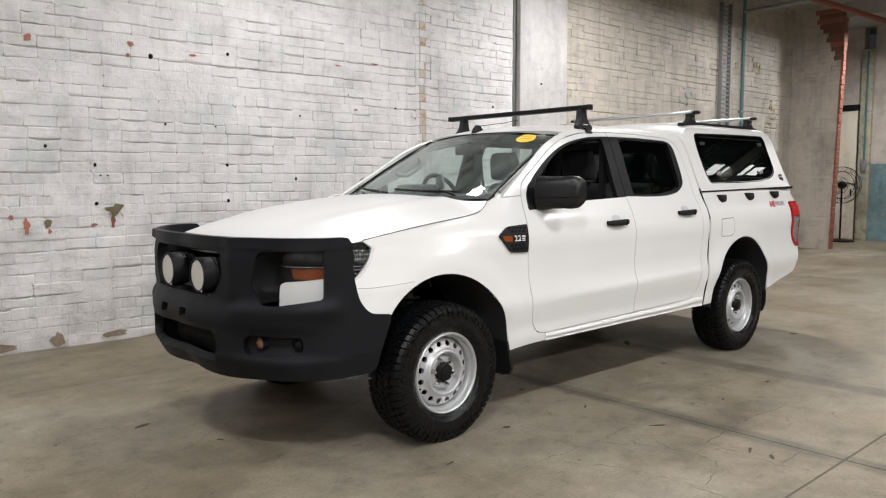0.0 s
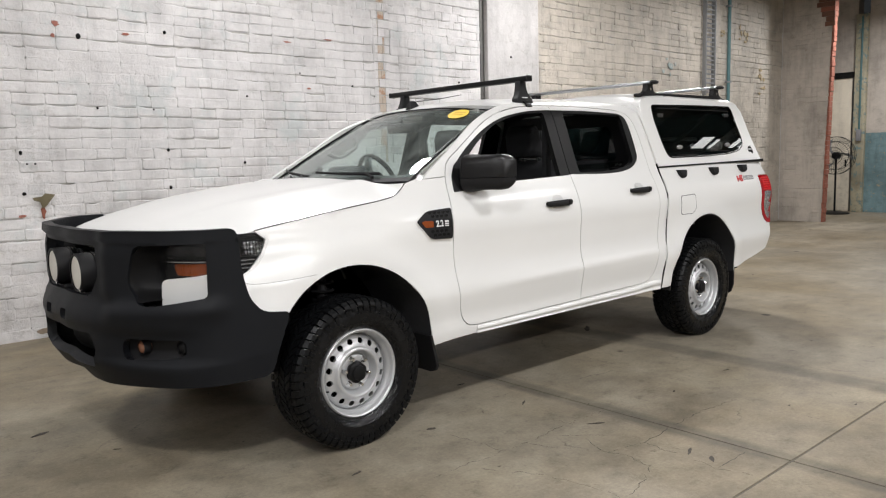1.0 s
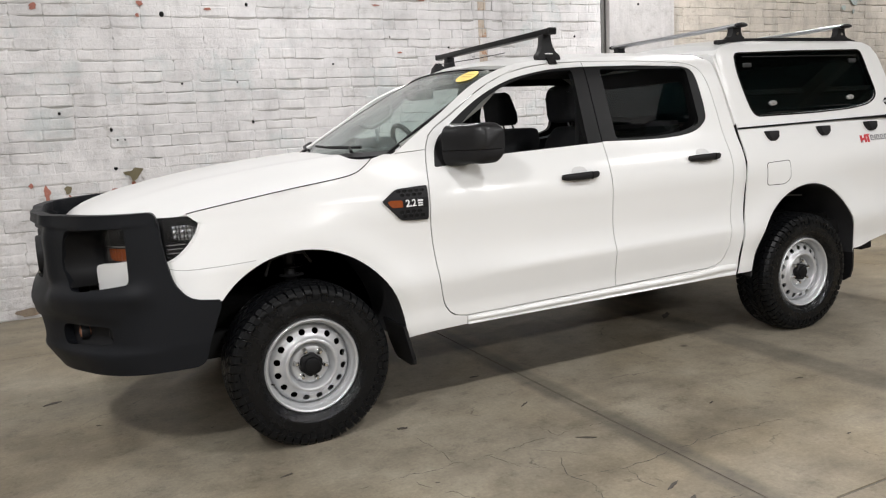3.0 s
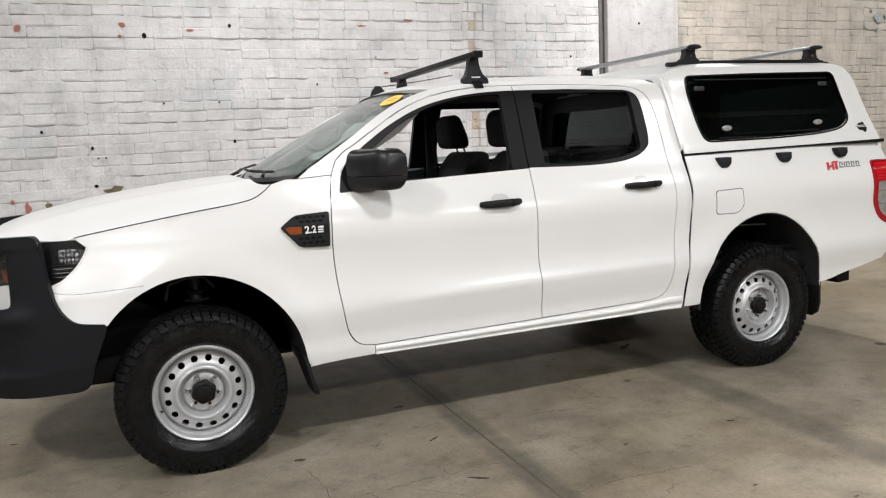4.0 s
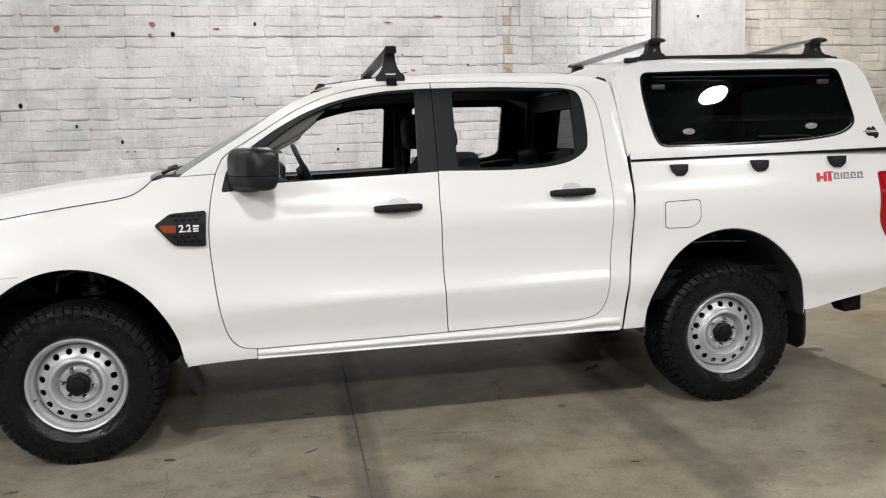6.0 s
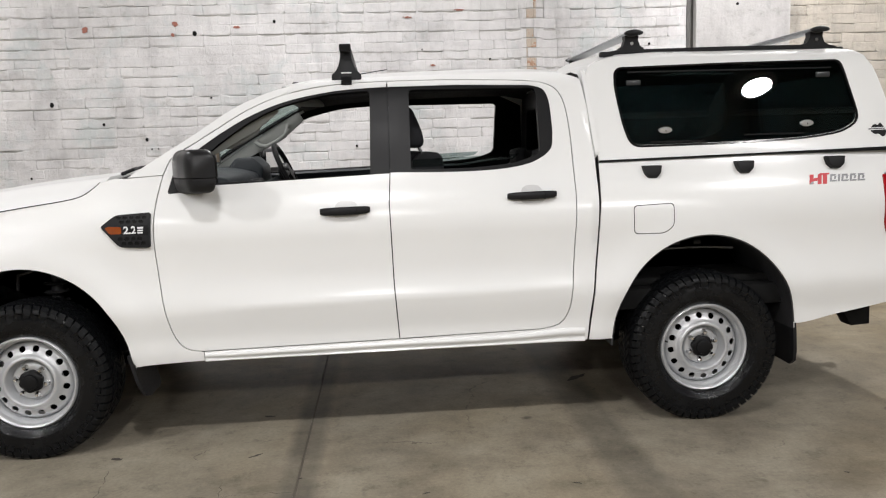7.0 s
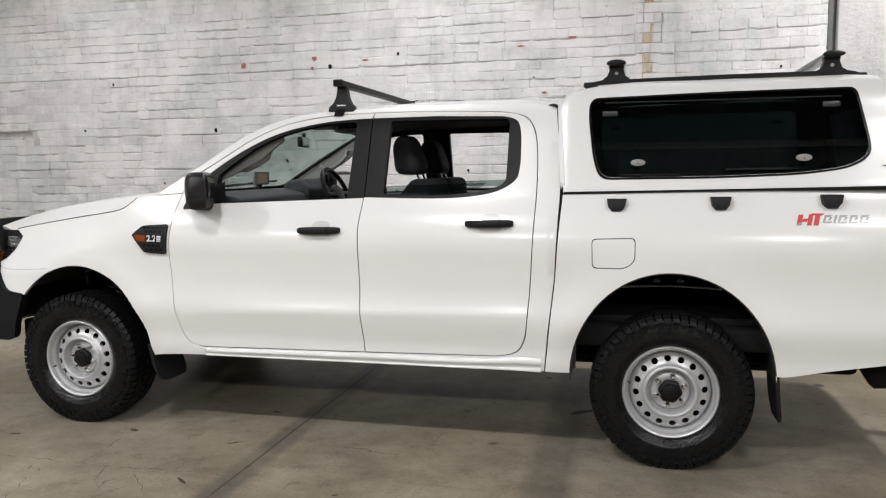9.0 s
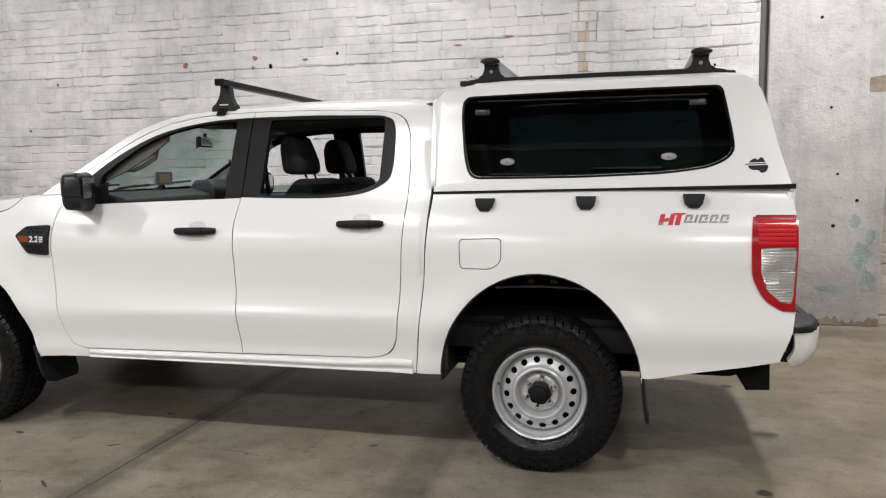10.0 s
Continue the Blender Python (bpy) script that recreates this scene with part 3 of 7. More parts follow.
brick_wall("wall_stub", -WALL_Y - .02, -2.085, 0, CEIL_Z, 13.0, GREYBRICK, "grey painted brick stub wall", 14, facing=-90, thick=.15, mortar=GREYBRICK, beds=(0, 0, 0, 0, 0, 1), longest=3, picked=(-3.5, -2, 0, 5))


def ragged_end(y, z):
    """The stub wall is broken off on a slant: its free end runs back towards the floor."""
    return y + .12 * (1 - z / 4.4) * min(1, max(0, (3.02 - y) / .935))


for ob in [bpy.data.objects["wall_stub"]] + list(bpy.data.objects["wall_stub"].children):
    if ob.name.startswith("brick.") or ob.name == "brick":
        ob.location.y = ragged_end(ob.location.y, ob.location.z)
    else:
        for v in ob.data.vertices:
            v.co.y = ragged_end(v.co.y, v.co.z)
for nm, b in (("wall_west", (X0 - .3, X0, Y0, WALL_Y + .3)), ("wall_south", (X0, X1, Y0 - .3, Y0))):
    tagged(part(nm, box(bmesh.new(), *b, 0, CEIL_Z), HALLWALL), "dull grey painted hall wall", "wall", kind="structure")
bm = box(bmesh.new(), 15.9, 16.2, Y0, 2.47, 1.72, CEIL_Z)
tagged(part("wall_east_upper", bm, GREYBRICK), "grey plastered upper end wall", "wall", kind="structure")
bm = box(bmesh.new(), 15.89, 16.2, Y0, 2.47, 0, 1.72)
tagged(part("wall_east_dado", bm, BLUE), "worn blue painted dado of the end wall", "wall", kind="structure")
bm = box(bmesh.new(), 15.9, 16.2, 2.71, 3.6, 3.06, CEIL_Z)
tagged(part("wall_over_door", bm, GREYBRICK), "grey brick over the doorway", "wall", kind="structure")
bm = box(bmesh.new(), 15.80, 16.2, 2.47, 2.71, 0, CEIL_Z - .5, .015)
tagged(part("door_pilaster", finish(bm), PILASTER), "peeling cream door pilaster", "pilaster", kind="structure")
door = part("door_1", finish(box(bmesh.new(), 15.94, 15.99, 2.79, 3.60, 0.01, 2.93, .004)), DOORPAINT)
tagged(door, "closed tall cream sliding door", "door", kind="structure")
part("door_rail", finish(box(bmesh.new(), 15.90, 16.0, 2.71, 3.60, 2.93, 3.06, .006)), DARK, door, "dark door track")
part("door_handle", finish(box(bmesh.new(), 15.91, 15.94, 2.86, 2.89, 1.0, 1.15, .006)), DARK, door)
part("door_jamb", finish(box(bmesh.new(), 15.93, 16.1, 2.712, 2.788, 0, 2.93, .006)), COLUMN, door, "dark grey door jamb")
tagged(part("electric_box", finish(box(bmesh.new(), 15.74, 15.80, 2.52, 2.62, 1.55, 1.80, .01)), GREYFILM), "small grey electric switch box on the pilaster", "switch box")
bm = tube(bmesh.new(), [(15.78, 2.57, 1.80), (15.78, 2.57, 4.2)], .02, 8)
tagged(part("conduit", finish(bm), PIPE), "thin teal conduit above the switch box", "conduit", kind="structure")

# exposed brick end of the stub wall: single red bricks with ragged ends
edge = tagged(part("wall_stub_end", box(bmesh.new(), 13.02, 13.145, 2.19, 2.25, 0, CEIL_Z), REDBRICK), "raw red brick end of the stub wall", "wall", kind="structure")
rng = random.Random(3)
for k in range(int(CEIL_Z / COURSE)):
    bm = box(bmesh.new(), 13.0 + rng.uniform(.008, .022), 13.16, 2.045 + ragged_end(2.05, k * COURSE) - 2.05 + rng.uniform(-.006, .006), 2.20, k * COURSE + .003, (k + 1) * COURSE - .003, .004, 1)
    part("brick", bm, REDBRICK, edge)
for k, (w, z0) in enumerate(((.46, 4.30), (.40, 4.21), (.52, 4.40), (.48, 4.49), (.30, 4.12), (.33, 4.03), (.26, 3.94), (.24, 3.85), (.16, 3.76), (.18, 3.67), (.55, 4.58))):
    bm = box(bmesh.new(), 12.988 - .004 * (k % 3), 13.02, 2.05, 2.05 + w, z0, z0 + COURSE - .006, .004, 1)
    part("brick", bm, REDBRICK if k % 4 == 2 else SHADEBRICK, edge)

# stripped vertical chase in the long wall
chase = tagged(part("wall_chase", box(bmesh.new(), 3.06, 3.26, WALL_Y + .006, WALL_Y + .05, 1.2, CEIL_Z), MORTAR), "vertical strip of stripped brick in the white wall", "wall", kind="structure")
rng = random.Random(8)
for k in range(38):
    z = 1.2 + k * COURSE
    cut = rng.choice((3.12, 3.15, 3.18))
    left, right = (BRICK if rng.random() < .5 else CHASE), (BRICK if rng.random() < .38 else CHASE)
    for xa, xb, mt in ((3.048, 3.110, BRICK), (3.108, cut, left), (cut, 3.207, right), (3.204, 3.276, BRICK)):
        bm = box(bmesh.new(), xa + .0005, xb - .0005, WALL_Y - .0015 - rng.random() * .004 + (.004 if mt == CHASE else 0), WALL_Y + .02, z + .001 + rng.random() * .003, z + COURSE - .002 - rng.random() * .005, .004, 1)
        part("brick", bm, mt, chase)

# steel stanchion between the brick and the pier
col = tagged(empty("steel_column", (4.722, WALL_Y + .045, 0)), "dark grey painted steel column set in the wall", "column", kind="structure")
for nm, b in (("flange", (-.031, .034, -.055, -.035, 0, CEIL_Z)), ("web", (-.008, .008, -.035, .06, 0, CEIL_Z))):
    part(nm, finish(box(bmesh.new(), *b, .003)), COLUMN, col)

# cable ladder and pipe on the far stretch
lad = tagged(empty("cable_ladder", (10.1, WALL_Y - .05, 2.35)), "galvanised steel cable ladder fixed to the brick wall", "cable ladder")
for dx in (-.15, .15):
    part("side_rail", finish(box(bmesh.new(), dx - .012, dx + .012, -.04, .03, 0, 2.1, .003)), GALV, lad)
for k in range(27):
    part("rung", finish(box(bmesh.new(), -.14, .14, -.02, .0, .05 + .076 * k, .072 + .076 * k, .003)), GALV, lad)
tagged(part("wall_pipe", finish(tube(bmesh.new(), [(10.78, WALL_Y - .05, 1.9), (10.78, WALL_Y - .05, CEIL_Z)], .03, 12)), PIPE), "teal painted vertical pipe on the brick wall", "pipe", kind="structure")
for z in (2.6, 3.9):
    tagged(part("pipe_clip", finish(box(bmesh.new(), 10.735, 10.825, WALL_Y - .085, WALL_Y + .0, z, z + .03, .004)), GALV), "galvanised pipe clip", "pipe clip", kind="structure")

# pedestal fan beside the stub wall
fan = empty("pedestal_fan", (15.1, 2.78, 0), "large black pedestal fan with a wire guard", "fan")
m = Matrix.Translation((0, 0, 1.25))
for q, xx in ((.40, -.02), (.40, .06), (.30, -.07), (.30, .10), (.18, -.09)):
    part("guard_ring", finish(tube(bmesh.new(), [(xx, q * math.cos(2 * math.pi * k / 32), 1.25 + q * math.sin(2 * math.pi * k / 32)) for k in range(33)], .006, 5, caps=False)), TRIM, fan)
bm = bmesh.new()
for k in range(40):
    a = 2 * math.pi * k / 40
    tube(bm, [(-.10, .05 * math.cos(a), 1.25 + .05 * math.sin(a)), (-.08, .25 * math.cos(a), 1.25 + .25 * math.sin(a)), (0, .40 * math.cos(a), 1.25 + .40 * math.sin(a)), (.09, .32 * math.cos(a), 1.25 + .32 * math.sin(a))], .0028, 4)
tagged(part("guard_wires", bm, TRIM, fan), kind="stuff")
for k in range(3):
    a0 = 2 * math.pi * k / 3 + .4
    bm = bmesh.new()
    loft(bm, [[(x0 + .04 * t, r * math.cos(a0 + o + .25 * t), 1.25 + r * math.sin(a0 + o + .25 * t)) for t, x0 in ((0, 0), (1, 0), (1, .004), (0, .004))] for r, o in ((.05, 0), (.15, .25), (.26, .5), (.36, .7))])
    part("blade", finish(bm), GALV, fan, "grey fan blade")
part("motor", finish(lathe(bmesh.new(), [(0, -.06), (.06, -.05), (.08, 0), (.08, .14), (.05, .20), (0, .20)], 20, m, axis="X")), TRIM, fan)
part("pole", finish(tube(bmesh.new(), [(.05, 0, .04), (.05, 0, 1.2)], .02, 10)), TRIM, fan)
part("base", finish(lathe(bmesh.new(), [(.30, .0), (.30, .02), (.26, .035), (.03, .06), (0, .06)], 28, Matrix.Translation((.05, 0, 0)), axis="Z")), TRIM, fan)

# a weed rooted in a joint of the far wall
weed = empty("wall_weed", (8.19, WALL_Y + .01, 1.58), "small green weed growing out of the brick wall", "plant")
wr = random.Random(9)
for k in range(5):
    tip = Vector((wr.uniform(-.14, .16), -.03 - .05 * wr.random(), wr.uniform(.02, .17)))
    part("stem", tube(bmesh.new(), [(0, 0, 0), tuple(tip * .5 + Vector((0, -.02, .02))), tuple(tip)], [.004, .003, .0015], 5), WEED, weed)
    for q in range(4):
        c = tip * wr.uniform(.55, 1.05) + Vector((wr.uniform(-.025, .025), wr.uniform(-.02, .01), wr.uniform(-.025, .025)))
        a, w, h = wr.uniform(0, 6.28), wr.uniform(.014, .026), wr.uniform(.022, .04)
        ax, ay = Vector((math.cos(a), .3 * math.sin(3 * a), math.sin(a))), Vector((-math.sin(a), .25, math.cos(a)))
        bm = bmesh.new()
        vs = [bm.verts.new(c + ax * (h * u) + ay * (w * v) + Vector((0, -.006 * (1 - abs(v)), 0))) for u, v in ((-1, 0), (-.4, .7), (.4, .6), (1, 0), (.4, -.6), (-.4, -.7))]
        bm.faces.new(vs[:4])
        bm.faces.new([vs[3], vs[4], vs[5], vs[0]])
        part("leaf", bm, WEED, weed)

# paint chips, bolts and pits on the long wall
def blob(cx, cz, rx, rz, rng, n=11):
    return [(cx + rx * math.cos(2 * math.pi * k / n) * rng.uniform(.55, 1.15), cz + rz * math.sin(2 * math.pi * k / n) * rng.uniform(.55, 1.15)) for k in range(n)]


rng = random.Random(21)
flat = lambda x, z: (x, WALL_Y - .0125 + .003 * math.sin(31 * x) * math.sin(27 * z), z)
CHIPS = ((-.99, 2.54, .035, .045), (-.18, 2.58, .032, .035), (-.21, 2.48, .022, .022), (-1.07, 1.03, .03, .09), (-.55, 1.02, .035, .02), (1.97, 2.60, .05, .012),
         (-1.18, 1.10, .02, .03), (.38, 2.54, .045, .015), (.62, .86, .03, .02), (2.46, 2.66, .06, .012), (-.9, .98, .02, .03), (-2.2, .8, .04, .03), (2.2, 2.15, .03, .012))
for x, z, rx, rz in CHIPS:
    tagged(part("paint_chip", sheet([blob(x, z, rx * .9, rz * .8, rng, 15)], .02, flat, thick=.006), REDCHIP), "chipped patch showing red brick on the white wall", "paint chip", "wall paint chips")
flake = tagged(part("paint_flake", sheet([rounded([(-.47, 1.165), (-.40, 1.172), (-.375, 1.20), (-.30, 1.185), (-.325, 1.15), (-.36, 1.10), (-.40, 1.075), (-.415, 1.13), (-.455, 1.14)], .008)], .02, lambda x, z: (x, WALL_Y - .020 - .02 * math.sin(12 * (z - 1.07)) - .006 * math.sin(60 * x), z), thick=.003), OCHRE), "curled ochre paint flake hanging from the wall", "paint flake")
part("flake_tail", sheet([blob(-.392, 1.05, .022, .075, rng)], .03, flat, thick=.005), REDBRICK, flake)
part("flake_tip", sheet([blob(-.91, 1.05, .035, .04, rng)], .03, flat, thick=.005), OCHRE, flake)
BOLTS = ((-.01, 2.49, .028), (.725, 2.585, .020), (-.90, 1.68, .017), (-.52, 1.53, .018), (-.42, 1.44, .012), (-.48, 1.44, .012), (.69, 1.54, .017), (.69, 1.20, .018), (1.44, 1.41, .017), (-.52, 1.20, .024),
         (.58, 1.90, .012), (-1.35, 1.87, .026), (-2.01, 1.30, .014), (4.32, 2.31, .016), (2.1, 2.3, .012), (.1, 1.9, .012), (1.5, 2.05, .012), (-2.6, 2.4, .014), (-3.0, 1.9, .012), (-1.6, 1.2, .012), (.3, .55, .014), (2.75, 2.2, .012))
for x, z, r in BOLTS:
    r *= .68
    bm = lathe(bmesh.new(), [(0, -.012), (r * .6, -.011), (r, -.002), (r * 1.1, .03)], 9, Matrix.Translation((x, WALL_Y - .008, z)) @ Matrix.Diagonal((1, 1, rng.uniform(.8, 1.5), 1)))
    tagged(part("wall_plug", finish(bm), DARK), "dark old plug hole in the painted brick", "wall plug", "wall plugs")
for x, z, r in ((5.23, 2.66, .014), (5.40, 1.33, .012), (5.38, .88, .016), (5.33, 1.9, .012), (5.56, 1.1, .014)):
    bm = lathe(bmesh.new(), [(0, -.012), (r * .6, -.011), (r, -.002), (r * 1.1, .03)], 9, Matrix.Translation((x - .06, PIER_Y - .003, z)))
    tagged(part("wall_plug", finish(bm), DARK), "dark old plug hole in the rendered pier", "wall plug", "wall plugs")

# peeled and stained patches low on the pier and along the wall's foot
foot = lambda yy: (lambda x, z: (x, yy + .002 * math.sin(23 * x) * math.sin(31 * z), z))
low = [(4.765 + .94 * k / 46, .035 + .06 * rng.random() ** 2 + .025 * math.sin(k * .31)) for k in range(47)]
tagged(part("peeled_patch", sheet([[(4.765, .006), (5.705, .006)] + low[::-1]], .03, foot(PIER_Y - .004), thick=.004), PEELED), "brown peeled render at the foot of the pier", "peeled patch", "peeled patches")
for x, z, rx, rz in ((5.54, .62, .09, .16), (5.60, .40, .07, .14), (5.30, .33, .16, .03), (5.49, .92, .05, .06), (5.62, .80, .04, .09)):
    tagged(part("old_paint_patch", sheet([blob(x, z, rx, rz, rng, 17)], .03, foot(PIER_Y - .0025), thick=.003), TEALSTAIN), "faded teal paint showing through the render", "old paint patch", "old paint patches")
for k in range(26):
    x = -6.2 + .41 * k + rng.uniform(-.12, .12)
    if x < 4.6:
        tagged(part("peeled_patch", sheet([blob(x, .03 + .06 * rng.random(), .05 + .1 * rng.random(), .02 + .05 * rng.random(), rng, 13)], .03, foot(WALL_Y - .0125), thick=.006), PEELED), "brown peeled paint at the foot of the wall", "peeled patch", "peeled patches")
tagged(part("render_patch", sheet([rounded([(5.56, 2.02), (5.70, 2.02), (5.70, 2.16), (5.56, 2.14)], .02)], .03, foot(PIER_Y - .004), thick=.005), PEELED), "square bare patch in the pier's render", "bare patch")

CRUST = wall_paint("yellowed_crust", (0.50, 0.40, 0.24), 0.6, 0.6, (0.20, 0.14, 0.08), 0.40)
for cx, cz, sx, sz, n, mt in ((11.40, 3.50, .20, .13, 13, CRUST), (10.62, 3.46, .10, .06, 5, CRUST), (12.15, 2.70, .13, .28, 9, CRUST), (9.0, 2.75, .22, .20, 8, TEALSTAIN)):
    for k in range(n):
        x, z = cx + rng.gauss(0, sx * .5), cz + rng.gauss(0, sz * .5)
        tagged(part("peeled_patch", sheet([blob(x, z, rng.uniform(.02, .06), rng.uniform(.015, .05), rng, 13)], .03, foot(WALL_Y - .004), thick=rng.uniform(.006, .012)), mt), "small peeling paint flake on the far brick wall", "peeled patch", "peeled patches")
pts = [(12.982 + .006 * math.sin(k * 2.1), WALL_Y + .008, .02 + .11 * k) for k in range(41)]
tagged(part("corner_joint", finish(tube(bmesh.new(), pts, [.006 + .004 * abs(math.sin(k * 1.7)) for k in range(41)], 6)), MORTAR), "pale ragged mortar line in the wall corner", "trim", kind="structure")

# corrugated sheeting along the wall behind the camera
bm = bmesh.new()
loft(bm, [[(X0 + .06 * k, Y0 + .04 + .018 * (1 if k % 4 < 2 else -1), z) for k in range(int((X1 - X0 - .2) / .06))] for z in (.02, 2.4)], closed=False)
bmesh.ops.solidify(bm, geom=bm.faces[:], thickness=.004)
tagged(part("corrugated_sheeting", bm, GALV), "grey corrugated steel sheeting on the hall wall", "wall cladding", kind="structure")

# ceiling with beams
bm = box(bmesh.new(), X0, X1, Y0, 3.9, CEIL_Z, CEIL_Z + .2)
for x in (-6.7, -2.6, 1.5, 5.6, 9.7, 13.15):
    box(bm, x - .12, x + .12, Y0, 2.95, CEIL_Z - .28, CEIL_Z - .002)
tagged(part("ceiling", bm, CEIL), "stained concrete ceiling with deep beams", "ceiling", kind="structure")
tagged(part("ceiling_pipe", finish(tube(bmesh.new(), [(9.0, 1.6, 4.3), (16.0, 1.2, 4.3)], .05, 10)), REDBRICK), "rust-brown overhead pipe", "pipe", kind="structure")
tagged(part("ceiling_pipe", finish(tube(bmesh.new(), [(10.78, 2.95, 4.40), (10.78, -6.0, 4.40)], .04, 10)), GALV), "grey overhead conduit", "pipe", kind="structure")

DARKBOARD = simple("dark_added_board", (0.035, 0.036, 0.036), 0.6, 0.2, vary=0.3, scale=12)
bm = bmesh.new()
loft(bm, [[(X0 + .1 + .045 * k, y, CEIL_Z - .06 - (.028 if k % 4 < 2 else 0)) for k in range(int((X1 - X0 - .4) / .045))] for y in (Y0 + .1, -4.86)], closed=False)
bmesh.ops.solidify(bm, geom=bm.faces[:], thickness=.004)
tagged(part("roof_sheeting", bm, GALV), "grey corrugated roof sheeting over the hall", "roof", kind="structure")
# unseen dark board, added so the canopy glass mirrors a dark ceiling
bm = box(bmesh.new(), X0 + .1, X1 - .3, -4.78, -3.05, CEIL_Z - .10, CEIL_Z - .02)
tagged(part("ceiling_board", bm, DARKBOARD), "added dark board that darkens the ceiling's reflection", "ceiling", kind="structure")
bm = box(bmesh.new(), X0 + .1, 12.0, -4.66, -4.62, CEIL_Z - .17, CEIL_Z - .08, .006)
tagged(part("purlin", finish(bm), WHITEFILM), "white painted steel purlin under the roof", "purlin", kind="structure")
for k in range(4):
    bm = box(bmesh.new(), 12.25 + .66 * k, 12.70 + .66 * k, -4.96, -4.60 - .08 * (k % 2), CEIL_Z - .118, CEIL_Z - .108)
    tagged(part("skylight", bm, lit("daylit_skylight", (1.0, .98, .95), 8.0)), "bright daylit roof skylight panel", "skylight", kind="structure")

# high-bay lamps
def high_bay():
    ob = empty("high_bay_lamp", (0, 0, 0), "round white high-bay lamp hanging from the ceiling", "ceiling lamp", "high-bay lamps")
    part("housing", finish(lathe(bmesh.new(), [(.20, 0), (.215, .005), (.21, .03), (.12, .10), (.06, .14), (.03, .18), (0, .18)], 28, axis="Z")), WHITEFILM, ob)
    part("rod", finish(tube(bmesh.new(), [(0, 0, .17), (0, 0, CEIL_Z - LAMP_Z + .01)], .010, 8)), GALV, ob)
    return ob


proto = high_bay()
first = True
for lx, ly in LAMPS:
    # back row is unseen fill, its power set to brighten the truck's flank
    dim = HIGH[(lx, ly)] if (lx, ly) in HIGH else (.4 if lx > 6 else 2.7 if lx > 5 else 1.5) if ly < -8 else 1.0
    if first:
        proto.location = (lx, ly, LAMP_Z)
        first = False
    else:
        copy_thing(proto, pose(lx, ly, LAMP_Z))
    d = bpy.data.lights.new("high_bay", "AREA")
    d.shape, d.size, d.energy, d.color = "DISK", 0.30, LAMP_WATTS * dim, LAMP_TINT
    o = new("lamp_light", d)
    o.matrix_world = pose(lx, ly, LAMP_Z - .012)

# floor slabs with sawn joints
slabs = tagged(empty("floor", (0, 0, 0)), "worn grey concrete floor slabs with sawn joints and stains", "floor", kind="structure")
xs = [X0] + [1.256 + 4.1 * k for k in range(-2, 4)] + [X1]
ys = [Y0, -10.63, -6.53, -2.43, 1.67, 3.9]
for xa, xb in zip(xs, xs[1:]):
    for ya, yb in zip(ys, ys[1:]):
        g = [.0055 if abs(v - w) < .01 else .0012 for v, w in ((xa, 1.256), (xb, 1.256), (ya, -2.43), (yb, -2.43))]
        bm = box(bmesh.new(), xa + g[0], xb - g[1], ya + g[2], yb - g[3], -.03, 0, .0012, 1)
        part("slab", finish(bm, 20), FLOOR, slabs)
# packed dirt in the joints
JOINT_DIRT = simple("joint_dirt", (.105, .092, .072), .95, vary=.45, scale=30)
for xj in xs[1:-1]:
    part("joint_fill", box(bmesh.new(), xj - .0075, xj + .0075, Y0 + .02, 3.88, -.024, -.0030), JOINT_DIRT, slabs)
for yj in ys[1:-1]:
    part("joint_fill", box(bmesh.new(), X0 + .02, X1 - .02, yj - .0075, yj + .0075, -.025, -.0036), JOINT_DIRT, slabs)

# cracks: thin broken dark lines wandering between a few turning points
def crack(pts, seed, w=.0021):
    rng = random.Random(seed)
    bm = bmesh.new()
    line = [(a0 + (a1 - a0) * q / n, b0 + (b1 - b0) * q / n) for (a0, b0), (a1, b1) in zip(pts, pts[1:]) for n in [max(2, int(math.hypot(a1 - a0, b1 - b0) / .03))] for q in range(n)] + [pts[-1]]
    line = [(a + rng.gauss(0, .006), b + rng.gauss(0, .006)) for a, b in line]
    run = []
    for k, (a, b) in enumerate(line):
        run.append((a, b))
        if rng.random() < .10 or k == len(line) - 1:
            if len(run) > 1:
                rows = []
                for q, (x, y) in enumerate(run):
                    x0, y0 = run[max(0, q - 1)]
                    x1, y1 = run[min(len(run) - 1, q + 1)]
                    d = math.hypot(x1 - x0, y1 - y0) or 1
                    h = w * rng.uniform(.35, 1.2) * (.4 if q in (0, len(run) - 1) else 1)
                    rows.append((bm.verts.new((x - (y1 - y0) / d * h, y + (x1 - x0) / d * h, .0009)), bm.verts.new((x + (y1 - y0) / d * h, y - (x1 - x0) / d * h, .0009))))
                for (a0, b0), (a1, b1) in zip(rows, rows[1:]):
                    bm.faces.new((b0, b1, a1, a0))
            run = []
    tagged(part("floor_crack", bm, CRACK, slabs), kind="stuff")


CRACK = simple("crack_dirt", (.062, .053, .043), .95, vary=.4, scale=60)
